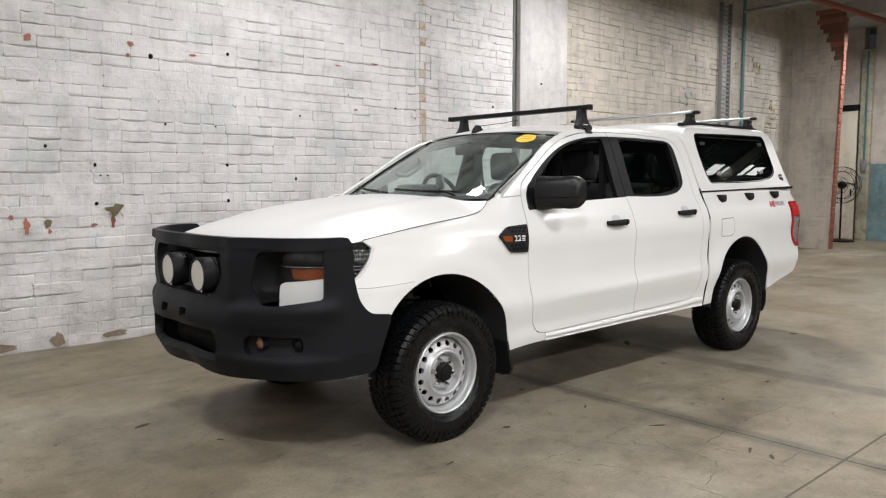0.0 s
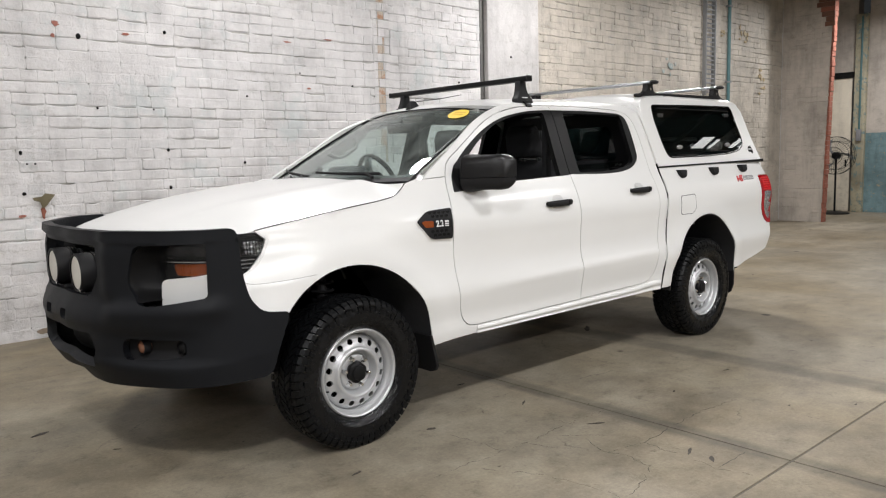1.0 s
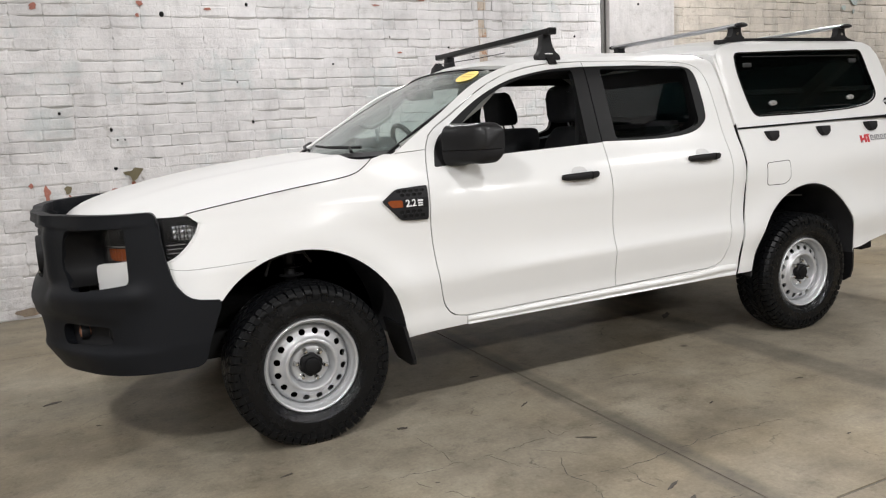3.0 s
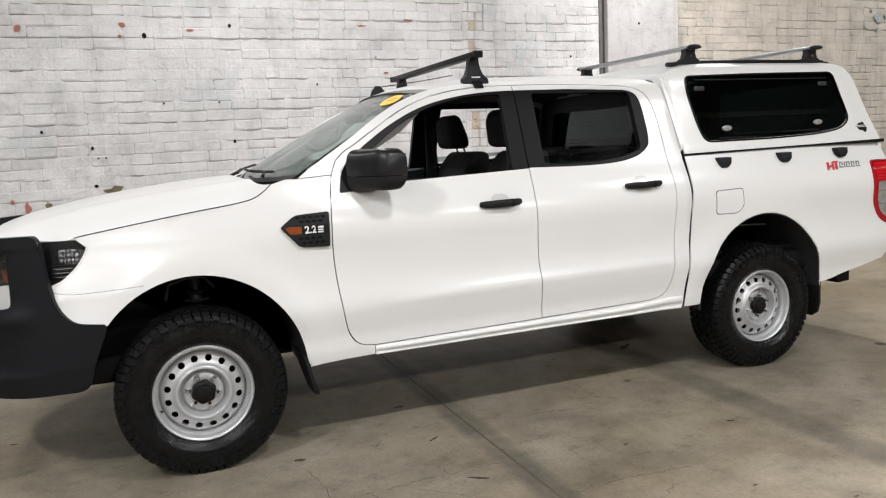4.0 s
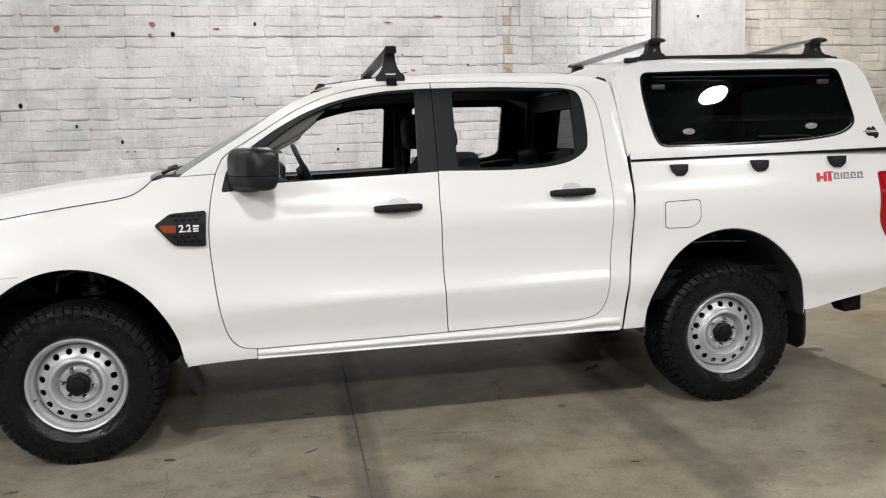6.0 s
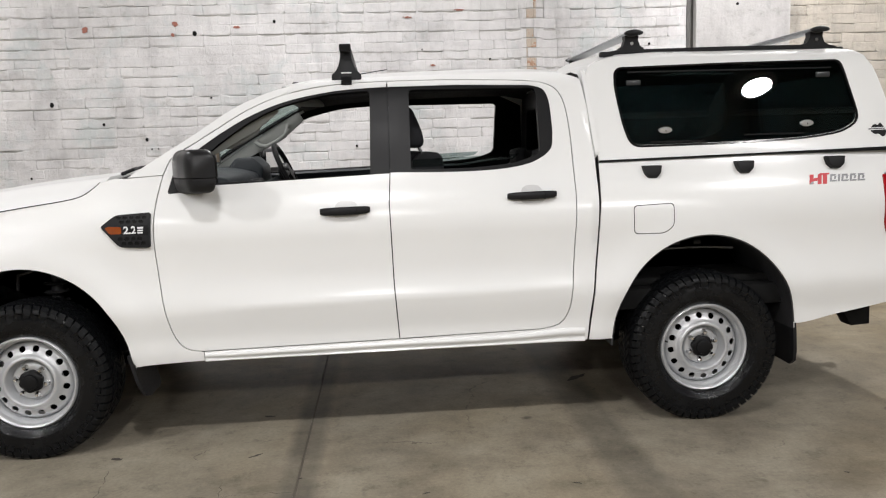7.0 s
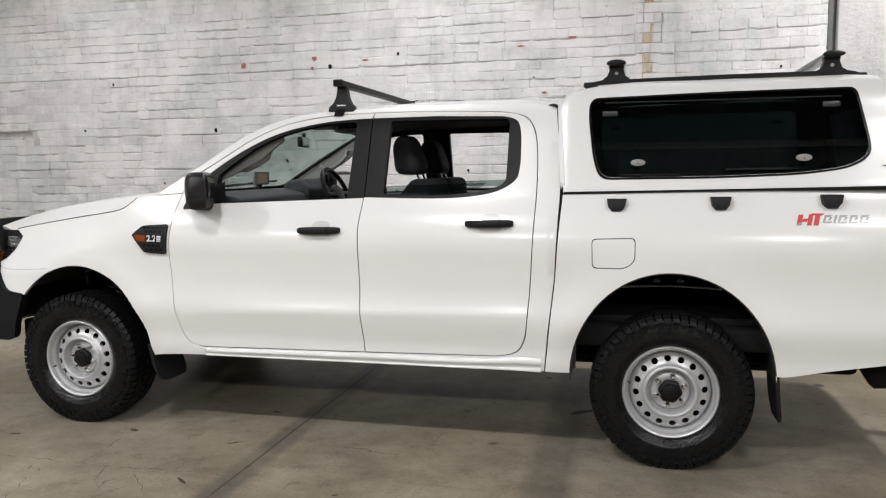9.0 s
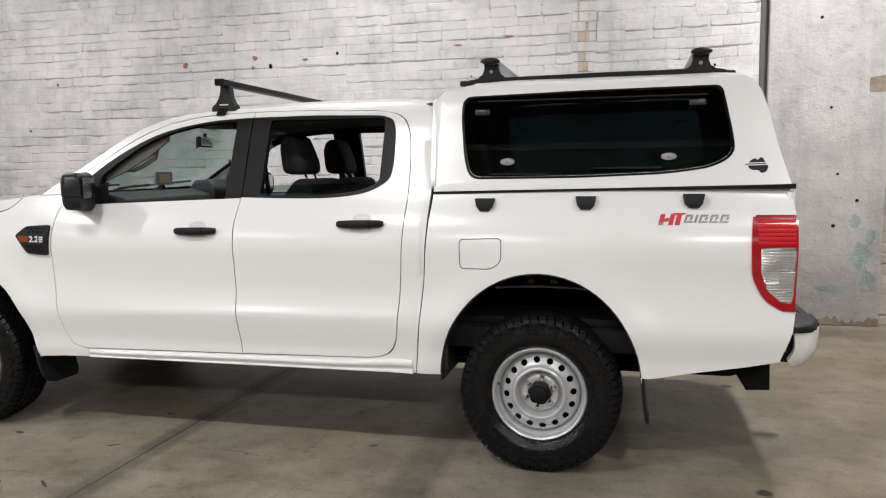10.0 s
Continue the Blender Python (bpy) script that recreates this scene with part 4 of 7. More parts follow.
for k, pts in enumerate((((.0, -1.42), (.55, -1.43), (.90, -1.41), (1.25, -1.42)), ((.83, -1.62), (.76, -1.73), (.79, -1.90), (.76, -2.02)), ((.76, -1.78), (.99, -1.84), (1.24, -1.81)), ((1.27, -1.81), (1.60, -1.80), (1.91, -1.83)),
                         ((.99, -1.84), (.96, -2.10), (.95, -2.24), (.99, -2.40)), ((.76, -2.02), (.61, -2.08), (.45, -2.13)), ((.21, -1.49), (.36, -1.75), (.41, -2.01), (.40, -2.3)),
                         ((.95, -2.24), (1.22, -2.23)), ((.94, -1.28), (.94, -1.42)), ((.58, -1.44), (.64, -1.59), (.71, -1.66)), ((.40, -1.09), (.43, -1.40)), ((.78, -1.49), (.95, -1.66)))):
    crack(list(pts), 50 + k)

# floor litter: leaf scraps and grit
rng = random.Random(4)
SCRAPS = [(2.77, -.12, .055), (1.03, -1.01, .022), (1.04, -1.51, .034), (1.04, -2.05, .030), (1.03, -2.17, .024), (.39, -.95, .022), (1.02, -.49, .02), (-.215, -1.14, .022), (-1.12, .47, .035)] + [(rng.uniform(-2, 7), rng.uniform(-2.8, 2.4), rng.uniform(.005, .014)) for _ in range(46)]
for x, y, r in SCRAPS:
    tilt, thin = rng.uniform(-.7, .7), rng.uniform(.18, .42)
    lp = [(x + (a - x) * math.cos(tilt) - (b - y) * math.sin(tilt), y + (a - x) * math.sin(tilt) + (b - y) * math.cos(tilt)) for a, b in blob(x, y, r * 1.5, r * 1.5 * thin, rng, 13)]
    tagged(part("floor_scrap", sheet([lp], .03, lambda a, b: (a, b, .0025 + .0015 * math.sin(60 * a)), out=(0, 0, 1), thick=.0015), SCRAP), "dark dry scrap lying on the concrete", "litter", "floor scraps")

# ---- pickup truck: nose towards -x, left flank towards -y ----
_flank = curve1([(.38, .86), (.46, .88), (.54, .886), (.62, .904), (.67, .914), (.71, .913), (.76, .905), (.84, .897), (.94, .900), (1.02, .907),
                (1.08, .902), (1.13, .888), (1.18, .866), (1.23, .838), (1.28, .812), (1.33, .792), (1.45, .748), (1.55, .712),
                (1.65, .672), (1.69, .650), (1.72, .622), (1.745, .585), (1.76, .55)])
# the pressed sheet rounds the profile's turns off
_zs = [.38 + .01 * k for k in range(139)]
_ws = [sum(_flank(z + d * .006) * math.exp(-(d / 2.6) ** 2) for d in range(-6, 7)) / sum(math.exp(-(d / 2.6) ** 2) for d in range(-6, 7)) if .42 < z < 1.60 else _flank(z) for z in _zs]
FLANK = curve1(list(zip(_zs, _ws)))


def step01(t):
    t = min(max(t, 0), 1)
    return t * t * (3 - 2 * t)


def flank(x, z):
    """Half the truck's width at a place along it and a height."""
    w = FLANK(z)
    t = min(max((0.75 - x) / 1.15, 0), 1.2)
    if z < 1.3:
        fade = min(1, (1.3 - z) / 0.15)
        w -= fade * (0.06 + 0.06 * min(max((z - 0.85) / 0.2, 0), 1)) * t ** 1.4
    edge = min(1, max(0, (x - .80) / .35)) * min(1, max(0, (2.62 - x) / .10))
    w += 0.0050 * edge * math.exp(-((z - .682 - .016 * (x - .75)) / .026) ** 2) - .004 * edge * math.exp(-((z - .80) / .06) ** 2)
    r = max(0, x - 3.6)
    w -= 0.05 * r * r
    for ax, rad in ((0.0, 0.53), (3.215, 0.53)):
        d = math.hypot(x - ax, z - 0.40)
        if z > 0.3:
            w += 0.016 * math.exp(-((d - rad) / 0.09) ** 2)
    return w


def left_side(x, z):
    return (x, -flank(x, z), z)


def set_in(depth):
    return lambda x, z: (x, -flank(x, z) + depth, z)


truck = empty("pickup_truck", (0, 0, 0), "white double-cab pickup truck with a black bull bar and white canopy", "pickup truck")


def both_sides(name, data, mat, parent=None, label=""):
    """A panel on the left flank and its mirror image on the right one."""
    near = part(name, data, mat, parent or truck, label)
    far = part(name, mirrored(data), mat, parent or truck, label)
    return near, far


DOOR_FRONT = [(.690, 1.362), (.664, 1.305), (.647, 1.235), (.635, 1.16), (.627, 1.07), (.625, .938), (.641, .750), (.666, .600), (.692, .530), (.735, .490), (.80, .477)]
TOP_LINE = [(.690, 1.362), (.735, 1.400), (.80, 1.438), (.90, 1.500), (1.0, 1.562), (1.08, 1.604), (1.19, 1.648), (1.34, 1.684), (1.51, 1.704), (1.706, 1.711)]
SPLIT = [(1.706, 1.702), (1.703, 1.272), (1.693, 1.139), (1.701, .757), (1.717, .490)]
FWIN = spline([(.745, 1.240), (.752, 1.335), (.80, 1.400), (.961, 1.510), (1.11, 1.586), (1.261, 1.636), (1.46, 1.671), (1.62, 1.682), (1.706, 1.685)], 4)
RWIN_TOP = [(1.712, 1.685), (2.05, 1.687), (2.40, 1.677)]
RWIN = RWIN_TOP + spline([(2.40, 1.677), (2.468, 1.657), (2.494, 1.60), (2.500, 1.50), (2.498, 1.42), (2.478, 1.356), (2.39, 1.303), (2.27, 1.279), (2.12, 1.270), (1.95, 1.270)], 4) + [(1.709, 1.271)]
GAP = 0.005

# doors
top = spline(TOP_LINE, 4)
front_edge = spline(DOOR_FRONT, 4)
outline = list(reversed(front_edge)) + top[1:] + list(reversed(FWIN))[0:] + [(1.703, 1.272)] + SPLIT[2:] + [(.80, .477)]
outline = [p for p in outline[:-1]]
fdoor = both_sides("front_door", sheet([outline], 0.018, left_side, thick=0.02), PAINT)
outline = [(1.712, 1.711)] + spline([(1.712, 1.711), (2.03, 1.711), (2.38, 1.698), (2.50, 1.674), (2.555, 1.615), (2.578, 1.50), (2.583, 1.30), (2.572, 1.0), (2.553, .72),
                    (2.535, .59), (2.49, .525), (2.40, .503)], 4) + [(1.7222, .491), (1.7062, .757), (1.6982, 1.139), (1.708, 1.276)]
outline = outline + list(reversed(RWIN))[1:]
rdoor = both_sides("rear_door", sheet([outline], 0.018, left_side, thick=0.02), PAINT)

# black window surrounds, glass, inner trims
FGLASS = [(1.25, 1.259), (.866, 1.254), (.864, 1.392)] + spline([(.868, 1.400), (.95, 1.464), (1.07, 1.543), (1.205, 1.604), (1.38, 1.648), (1.52, 1.663), (1.612, 1.667)], 4) + [(1.624, 1.655), (1.612, 1.270)]
RGLASS = rounded([(1.812, 1.668), (1.806, 1.285), (2.12, 1.284), (2.32, 1.303), (2.432, 1.342), (2.436, 1.664)], [.02, .02, .1, .08, .035, .03])
fframe_loop = FWIN + [(1.703, 1.272)]
rframe_loop = RWIN
for i, sgn in ((0, 1), (1, -1)):
    flip = (lambda d: d) if i == 0 else mirrored
    part("window_surround", flip(sheet([fframe_loop, FGLASS], 0.035, set_in(0.002), thick=0.02)), TRIM, fdoor[i], "satin black window surround")
    part("window_surround", flip(sheet([rframe_loop, RGLASS], 0.035, set_in(0.002), thick=0.02)), TRIM, rdoor[i], "satin black window surround")
    strip = [(1.818, 1.332), (1.812, 1.297), (2.12, 1.299), (2.30, 1.322), (2.33, 1.345)]
    g = part("window_glass", flip(sheet([strip], 0.06, set_in(0.014), thick=0.004)), REAR_GLASS, rdoor[i], "wound-down tinted door glass")
    g.visible_shadow = False
    sill_f = [(.74, .56), (.74, 1.24), (1.69, 1.265), (1.70, .56)]
    sill_r = [(1.72, .56), (1.72, 1.268), (2.20, 1.270), (2.42, 1.30), (2.52, 1.30), (2.52, .6)]
    part("door_trim", flip(sheet([sill_f], 0.08, set_in(0.11), thick=0.03)), DASH, fdoor[i], "dark inner door trim")
    part("door_trim", flip(sheet([sill_r], 0.08, set_in(0.11), thick=0.03)), DASH, rdoor[i], "dark inner door trim")
    # dark channel between the cab's frame and the doors
    part("pillar_lining", flip(sheet([[(.66, 1.30), (.85, 1.44), (1.03, 1.585), (1.25, 1.675), (1.5, 1.70), (2.45, 1.71), (2.60, 1.64), (2.63, 1.30), (2.62, .47), (.62, .44), (.60, 1.25)],
                                      FGLASS, RGLASS], 0.05, set_in(0.024), thick=0.012)), TRIM, truck, "dark pillar lining")

# cab frame: roof sides, corner behind the rear door, sills
EDGE = spline([(.50, 1.292), (.565, 1.336), (.767, 1.462), (1.003, 1.612), (1.234, 1.698), (1.489, 1.729), (1.716, 1.738), (2.10, 1.746), (2.451, 1.747), (2.58, 1.733), (2.665, 1.70)], 5)
corner = spline([(2.38, 1.7035), (2.504, 1.678), (2.560, 1.617), (2.583, 1.50), (2.588, 1.30), (2.577, 1.0), (2.558, .72), (2.540, .588), (2.494, .520), (2.40, .498)], 4)
rail = EDGE + [(2.683, 1.55), (2.697, 1.30), (2.690, 1.10), (2.678, .88), (2.649, .62), (2.632, .436), (.8035, .426), (.8035, .4705), (1.7, .4835)] \
    + list(reversed(corner)) + [(2.03, 1.7165), (1.709, 1.7165)] + list(reversed([(a - .0035, b + 0.0045) for a, b in top]))[1:] + [(a - GAP, b) for a, b in front_edge if 1.300 < b < 1.36]+ [(.657, 1.300)]
CAB_END = curve1([(.436, 2.632), (.62, 2.649), (.88, 2.678), (1.10, 2.690), (1.30, 2.697), (1.55, 2.683), (1.70, 2.665), (1.76, 2.66)])


def cab_side(x, z):
    """The flank, its rear corner rounded inwards."""
    return (x, -flank(x, z) + .008 * step01((x - CAB_END(z) + .030) / .030) ** 2, z)


both_sides("cab_frame", sheet([rail], 0.03, cab_side, thick=0.02), PAINT)

SILL_TOP = curve1([(.80, .470), (1.7, .4835), (2.4, .496), (2.52, .508)])
for i, sg in ((0, -1), (1, 1)):
    flip = (lambda d: d) if i == 0 else mirrored
    secs = []
    for k in range(31):
        x = .806 + 1.812 * k / 30
        zt, zb = SILL_TOP(x) - .002, .424 + .006 * (x - .8) / 1.8
        rise = min(1, .12 + (x - .806) / .10) * min(1, max(.3, (2.628 - x) / .03))
        secs.append([(x, sg * (flank(x, .46) + d * rise), zt + (zb - zt) * t) for t, d in
                     ((0, -.012), (.02, .001), (.12, .009), (.26, .014), (.42, .013), (.54, .006), (.62, -.002), (.72, -.004), (.82, .000), (.90, .003), (.97, .001), (1, -.014))])
    part("sill_panel", finish(loft(bmesh.new(), secs), 60), PAINT, truck, "white rolled sill below the doors")
    part("gap_filler", flip(sheet([[(2.60, .45), (2.78, .45), (2.80, 1.27), (2.62, 1.27)]], .08, set_in(.045), thick=.01)), LINER, truck, "dark gap between cab and tub")
    part("canopy_seal", flip(sheet([[(2.585, 1.722), (2.64, 1.742), (2.69, 1.72), (2.705, 1.55), (2.718, 1.30), (2.66, 1.30), (2.65, 1.55), (2.64, 1.69)]], .05, set_in(.040), thick=.012)), TRIM, truck, "black rubber seal between cab and canopy")
    # dark strip on the tub's front: the gap's shade put into colour
    bm = loft(bmesh.new(), [[(x + dx, sg * (flank(x, z) - dy), z) for dx, dy in ((-.004, .003), (-.004, .075), (.0, .075), (.0, .003))] for x, z in
                            ((2.638, .44), (2.655, .60), (2.684, .88), (2.699, 1.10), (2.710, 1.27), (2.713, 1.40), (2.704, 1.55), (2.692, 1.68))])
    part("front_edge", finish(bm), TRIM, truck, "dark strip for the shade before tub and canopy")

# front fenders
def divide_open(pts, step):
    out = [pts[0]]
    for (a, b), (c, d) in zip(pts, pts[1:]):
        n = max(1, int(math.hypot(c - a, d - b) / step))
        out += [(a + (c - a) * k / n, b + (d - b) * k / n) for k in range(1, n + 1)]
    return out


ARCH_F = [(x, z) for x, z in ring(0.0, 0.40, 0.475, 0.497, 30, 0, 140)]
seam = spline([(-.462, 1.092), (-.36, 1.110), (-.015, 1.163), (.20, 1.192), (.29, 1.212), (.345, 1.245), (.375, 1.272)], 5)
fender = seam + [(.44, 1.290), (.495, 1.288), (.655, 1.296)] + [(a - GAP, b - GAP * .8 * max(0, min(1, (.62 - b) / .12))) for a, b in front_edge[:-1] if b < 1.292] + [(.8005, .4705), (.8005, .428), (.545, .420), (.49, .413)] \
    + ARCH_F + [(-.40, .728), (-.53, .728), (-.553, .80), (-.562, .905)] + spline([(-.548, .912), (-.515, .928), (-.462, .977), (-.430, 1.025), (-.418, 1.054)], 4)
both_sides("front_fender", sheet([fender], 0.035, left_side, thick=0.02), PAINT)

# wheel-arch linings and mud flaps
for ax, arch in ((0.0, ring(0, 0.40, 0.485, 0.505, 24, -2, 132)), (3.215, ring(3.216, 0.42, 0.466, 0.514, 24, 2, 182))):
    for sg in (-1, 1):
        bm = bmesh.new()
        loft(bm, [[(x, sg * min(y, flank(x, max(z, .45)) - .006), z) for x, z in arch] for y in (0.92, 0.70, 0.42)], closed=False)
        bm.faces.new([v for v in bm.verts if abs(abs(v.co.y) - 0.42) < 1e-4])
        bmesh.ops.solidify(bm, geom=bm.faces[:], thickness=0.008)
        part("wheel_arch_liner", finish(bm), LINER, truck, "black wheel arch lining")

# tub sides with notches for the tail lamps
ARCH_R = [(x, z) for x, z in ring(3.216, 0.42, 0.463, 0.512, 36, 2, 177)]
LAMP = [(4.126, 1.188), (4.118, 1.10), (4.122, .953), (4.145, .885), (4.185, .828), (4.25, .788), (4.30, .786)]
tub = [(2.712, 1.287), (3.5, 1.300), (4.283, 1.312), (4.300, 1.195), (4.14, 1.195)] + spline(LAMP, 3)[1:] + \
    [(4.290, .70), (4.245, .566), (4.10, .536), (3.90, .503), (3.70, .468), (3.672, .470)] + ARCH_R + [(2.755, .437), (2.638, .437), (2.655, .60), (2.684, .88), (2.699, 1.10)]
both_sides("tub_side", sheet([tub], 0.035, left_side, thick=0.02), PAINT, label="white cargo tub side panel")

# roof skin
roof_edge = curve1(EDGE[::3] + [EDGE[-1]])
roof_mid = curve1([(1.10, 1.698), (1.145, 1.719), (1.22, 1.744), (1.40, 1.770), (1.6, 1.784), (1.9, 1.795), (2.2, 1.797), (2.5, 1.788), (2.67, 1.765)])


def roof_at(x, w):
    z0 = roof_edge(x)
    y = flank(x, z0)
    mid = roof_mid(x)
    a = abs(w)
    rib = 0.0035 * (math.cos(w * 21) if a < 0.75 else 0) * min(1, max(0, (x - 1.35) / 0.2))
    return (x, w * y, z0 + (mid - z0) * (1 - a ** 2.4) + rib)


front_line = [(1.143 + 0.09 * abs(w) ** 2, w) for w in [i / 12 for i in range(-12, 13)]]
part("roof", sheet([front_line + [(2.665, 1), (2.665, -1)]], 0.06, roof_at, out=(0, 0, 1), thick=0.02), PAINT, truck)
part("headlining", sheet([[(1.18, -.94), (1.18, .94), (2.6, .94), (2.6, -.94)]], 0.12, lambda x, w: tuple(Vector(roof_at(x, w)) - Vector((0, 0, .045))), out=(0, 0, 1), thick=0.012), CLOTH, truck, "charcoal roof lining")

# windscreen between the bonnet and the roof
SC_BASE, SC_TOP = (Vector((.318, 0, 1.275)), Vector((.545, .735, 1.300))), (Vector((1.146, 0, 1.722)), Vector((1.215, .655, 1.676)))


def screen_at(u, v, inset=0.0):
    a = abs(u) ** 2.2
    p = SC_BASE[0].lerp(SC_BASE[1], a)
    q = SC_TOP[0].lerp(SC_TOP[1], a)
    r = p.lerp(q, v)
    bulge = 0.010 * math.sin(math.pi * v)
    y = u * (SC_BASE[1].y * (1 - v) + SC_TOP[1].y * v)
    return (r.x - bulge * 0.6 + inset * 0.6, y, r.z + bulge - inset)


glass_loop = rounded([(-.93, .03), (.93, .03), (.925, .955), (-.925, .955)], 0.05)
g = part("windscreen", sheet([glass_loop], 0.07, lambda u, v: screen_at(u, v, 0.004), out=(-.5, 0, .8), thick=0.005), SCREEN, truck, "clear windscreen glass")
g.visible_shadow = False
border = rounded([(-.955, -.02), (.955, -.02), (.95, .975), (-.95, .975)], 0.05)
inner = rounded([(-.90, .075), (.90, .075), (.895, .948), (-.895, .948)], 0.06)
part("windscreen_border", sheet([border, inner], 0.05, lambda u, v: screen_at(u, v, 0.011), out=(-.5, 0, .8), thick=0.004), TRIM, g, "black windscreen border")
for s in (-1, 1):
    ap = [(s * .955, -.03), (s * 1.025, -.03), (s * 1.015, 1.03), (s * .95, 1.0)]
    part("windscreen_pillar", sheet([ap], 0.06, lambda u, v: screen_at(u, v, 0.006), out=(-.5, s * .4, .6), thick=0.02), PAINT, truck)

for s in (-1, 1):
    bm = tube(bmesh.new(), [screen_at(s * .952, v / 14, -.001) for v in range(-1, 15)], .0075, 8)
    part("windscreen_seal", finish(bm), TRIM, g, "black rubber windscreen seal")
bm = tube(bmesh.new(), [screen_at(u / 14, .982, .002) for u in range(-13, 14)], .0045, 8)
part("windscreen_seal", finish(bm), TRIM, g, "black rubber windscreen seal")

# bonnet
bon_edge = curve1([(-.96, .985), (-.90, 1.00), (-.70, 1.045), (-.55, 1.073), (-.462, 1.094), (-.36, 1.112), (-.015, 1.165), (.20, 1.194), (.29, 1.214), (.345, 1.247), (.375, 1.274)])
bon_mid = curve1([(-.955, 1.02), (-.925, 1.062), (-.87, 1.105), (-.75, 1.155), (-.55, 1.203), (-.14, 1.268), (.10, 1.292), (.257, 1.302), (.38, 1.306)])


def bonnet_at(x, w):
    z0 = bon_edge(x)
    y = flank(x, z0) - 0.009
    a = abs(w)
    z = z0 + (bon_mid(x) - z0) * (1 - a ** 2.6)
    z += 0.010 * math.exp(-((a - 0.62) / 0.09) ** 2) * min(1, max(0, (x + .8) / .4))
    return (x, w * y, z)


lead = [(-.95 + 0.45 * abs(w) ** 3.2, w) for w in [i / 14 for i in range(-14, 15)]]
back = [(.292 + 0.083 * abs(w) ** 2.2, w) for w in [i / 10 for i in range(10, -11, -1)]]
part("bonnet", sheet([lead + back], 0.045, bonnet_at, out=(0, 0, 1), thick=0.02), PAINT, truck, "white bonnet with raised sides")
for s in (-1, 1):
    bm = tube(bmesh.new(), [(x, s * (flank(x, z) - .0035), z + .003) for x, z in divide_open(seam, .02)], .0024, 6)
    part("shut_line", finish(bm), DARK, truck, "dark shut line beside the bonnet")
    bm = tube(bmesh.new(), [(x, s * (flank(x, z) - .0004), z) for x, z in spline([(-.556, .876), (-.52, .866), (-.46, .862), (-.34, .866), (-.205, .874)], 6)], .0012, 6)
    part("shut_line", finish(bm), SEAMGREY, truck)
part("cowl_panel", sheet([[(-.95, 0), (.95, 0), (.95, 1), (-.95, 1)]], 0.08,
     lambda u, v: (.28 + .245 * abs(u) ** 2.2 + .06 * v - .02, u * .75, 1.262 + .02 * v + .02 * abs(u)), out=(0, 0, 1), thick=0.01), BLACK, truck, "black plastic cowl below the windscreen")

# nose behind the bar: grille, white bumper skin
bm = box(bmesh.new(), -.76, -.56, -.50, .50, .52, 1.05, .03)
part("nose_core", finish(bm), DARK, truck, "black radiator support")
bm = bmesh.new()
for k in range(5):
    box(bm, -.865, -.83, -.52, .52, .76 + .06 * k, .785 + .06 * k, .006)
part("grille", finish(bm), BLACK, truck, "black slatted grille")


def nose_at(u, z):
    a = abs(u)
    return (-.90 + .34 * a ** 4 - .02 * math.sin((z - .7) * 6), u * .83, z)


for s in (-1, 1):
    loop = rounded([(s * .69, .70), (s * 1.0, .70), (s * 1.0, .93), (s * .80, .905), (s * .72, .90)], .03)
    part("bumper_skin", sheet([loop], 0.05, nose_at, out=(-1, 0, 0), thick=0.02), PAINT, truck)

# underbody
bm = bmesh.new()
box(bm, -.55, 4.15, -.40, .40, .36, .62, .04)
box(bm, .56, 2.65, -.84, .84, .43, .50, .02)
box(bm, 2.75, 4.25, -.80, .80, .55, .66, .02)
part("chassis", finish(bm), DARK, truck, "black chassis and floor pan")
for x in (0, 3.22):
    bm = tube(bmesh.new(), [(x, -.70, .36), (x, -.16, .36), (x, -.12, .36), (x, .12, .36), (x, .16, .36), (x, .70, .36)], [.045, .045, .12, .12, .045, .045], 14)
    part("axle", finish(bm), DARK, truck, "black axle tube")
bm = box(bmesh.new(), 2.60, 2.66, -.72, .72, .50, 1.30, .01)
part("cab_back", finish(bm), TRIM, truck, "dark rear wall of the cab")
bm = box(bmesh.new(), 2.73, 4.26, -.74, .74, .66, .70, .01)
part("tub_floor", finish(bm), DARK, truck, "black tub liner floor")
bm = box(bmesh.new(), 4.26, 4.30, -.80, .80, .58, 1.30, .015)
part("tailgate", finish(bm), PAINT, truck)

# ---- canopy ----
CAN = curve1([(1.28, .825), (1.31, .803), (1.36, .783), (1.476, .742), (1.60, .699), (1.76, .646), (1.79, .630), (1.815, .605), (1.83, .575)])


def canopy_side(x, z):
    return (x, -CAN(z) + 0.02 * max(0, x - 4.0) ** 2 + .25 * max(0, 2.74 - x) ** 2 * 8, z)


can_top = [(2.688, 1.70), (2.696, 1.742), (2.72, 1.770), (2.80, 1.798), (2.90, 1.815), (3.4, 1.826), (4.03, 1.824), (4.10, 1.815), (4.145, 1.785)]
_win = [(2.830, 1.752), (2.823, 1.66), (2.848, 1.46), (2.880, 1.357), (3.40, 1.360), (3.78, 1.374), (3.965, 1.400), (4.064, 1.455), (4.050, 1.57), (4.024, 1.70), (4.010, 1.768), (3.40, 1.764)]
_rad = [.085, .05, .05, .13, .1, .1, .07, .055, .1, .05, .085, .1]
CANWIN = rounded(_win, _rad)
CANHOLE = rounded([(3.44 + (x - 3.44) * .982, 1.565 + (z - 1.565) * .955) for x, z in _win], _rad)
can = [(2.712, 1.300), (2.714, 1.40), (2.704, 1.55)] + can_top + [(4.190, 1.684), (4.238, 1.483), (4.284, 1.322)]
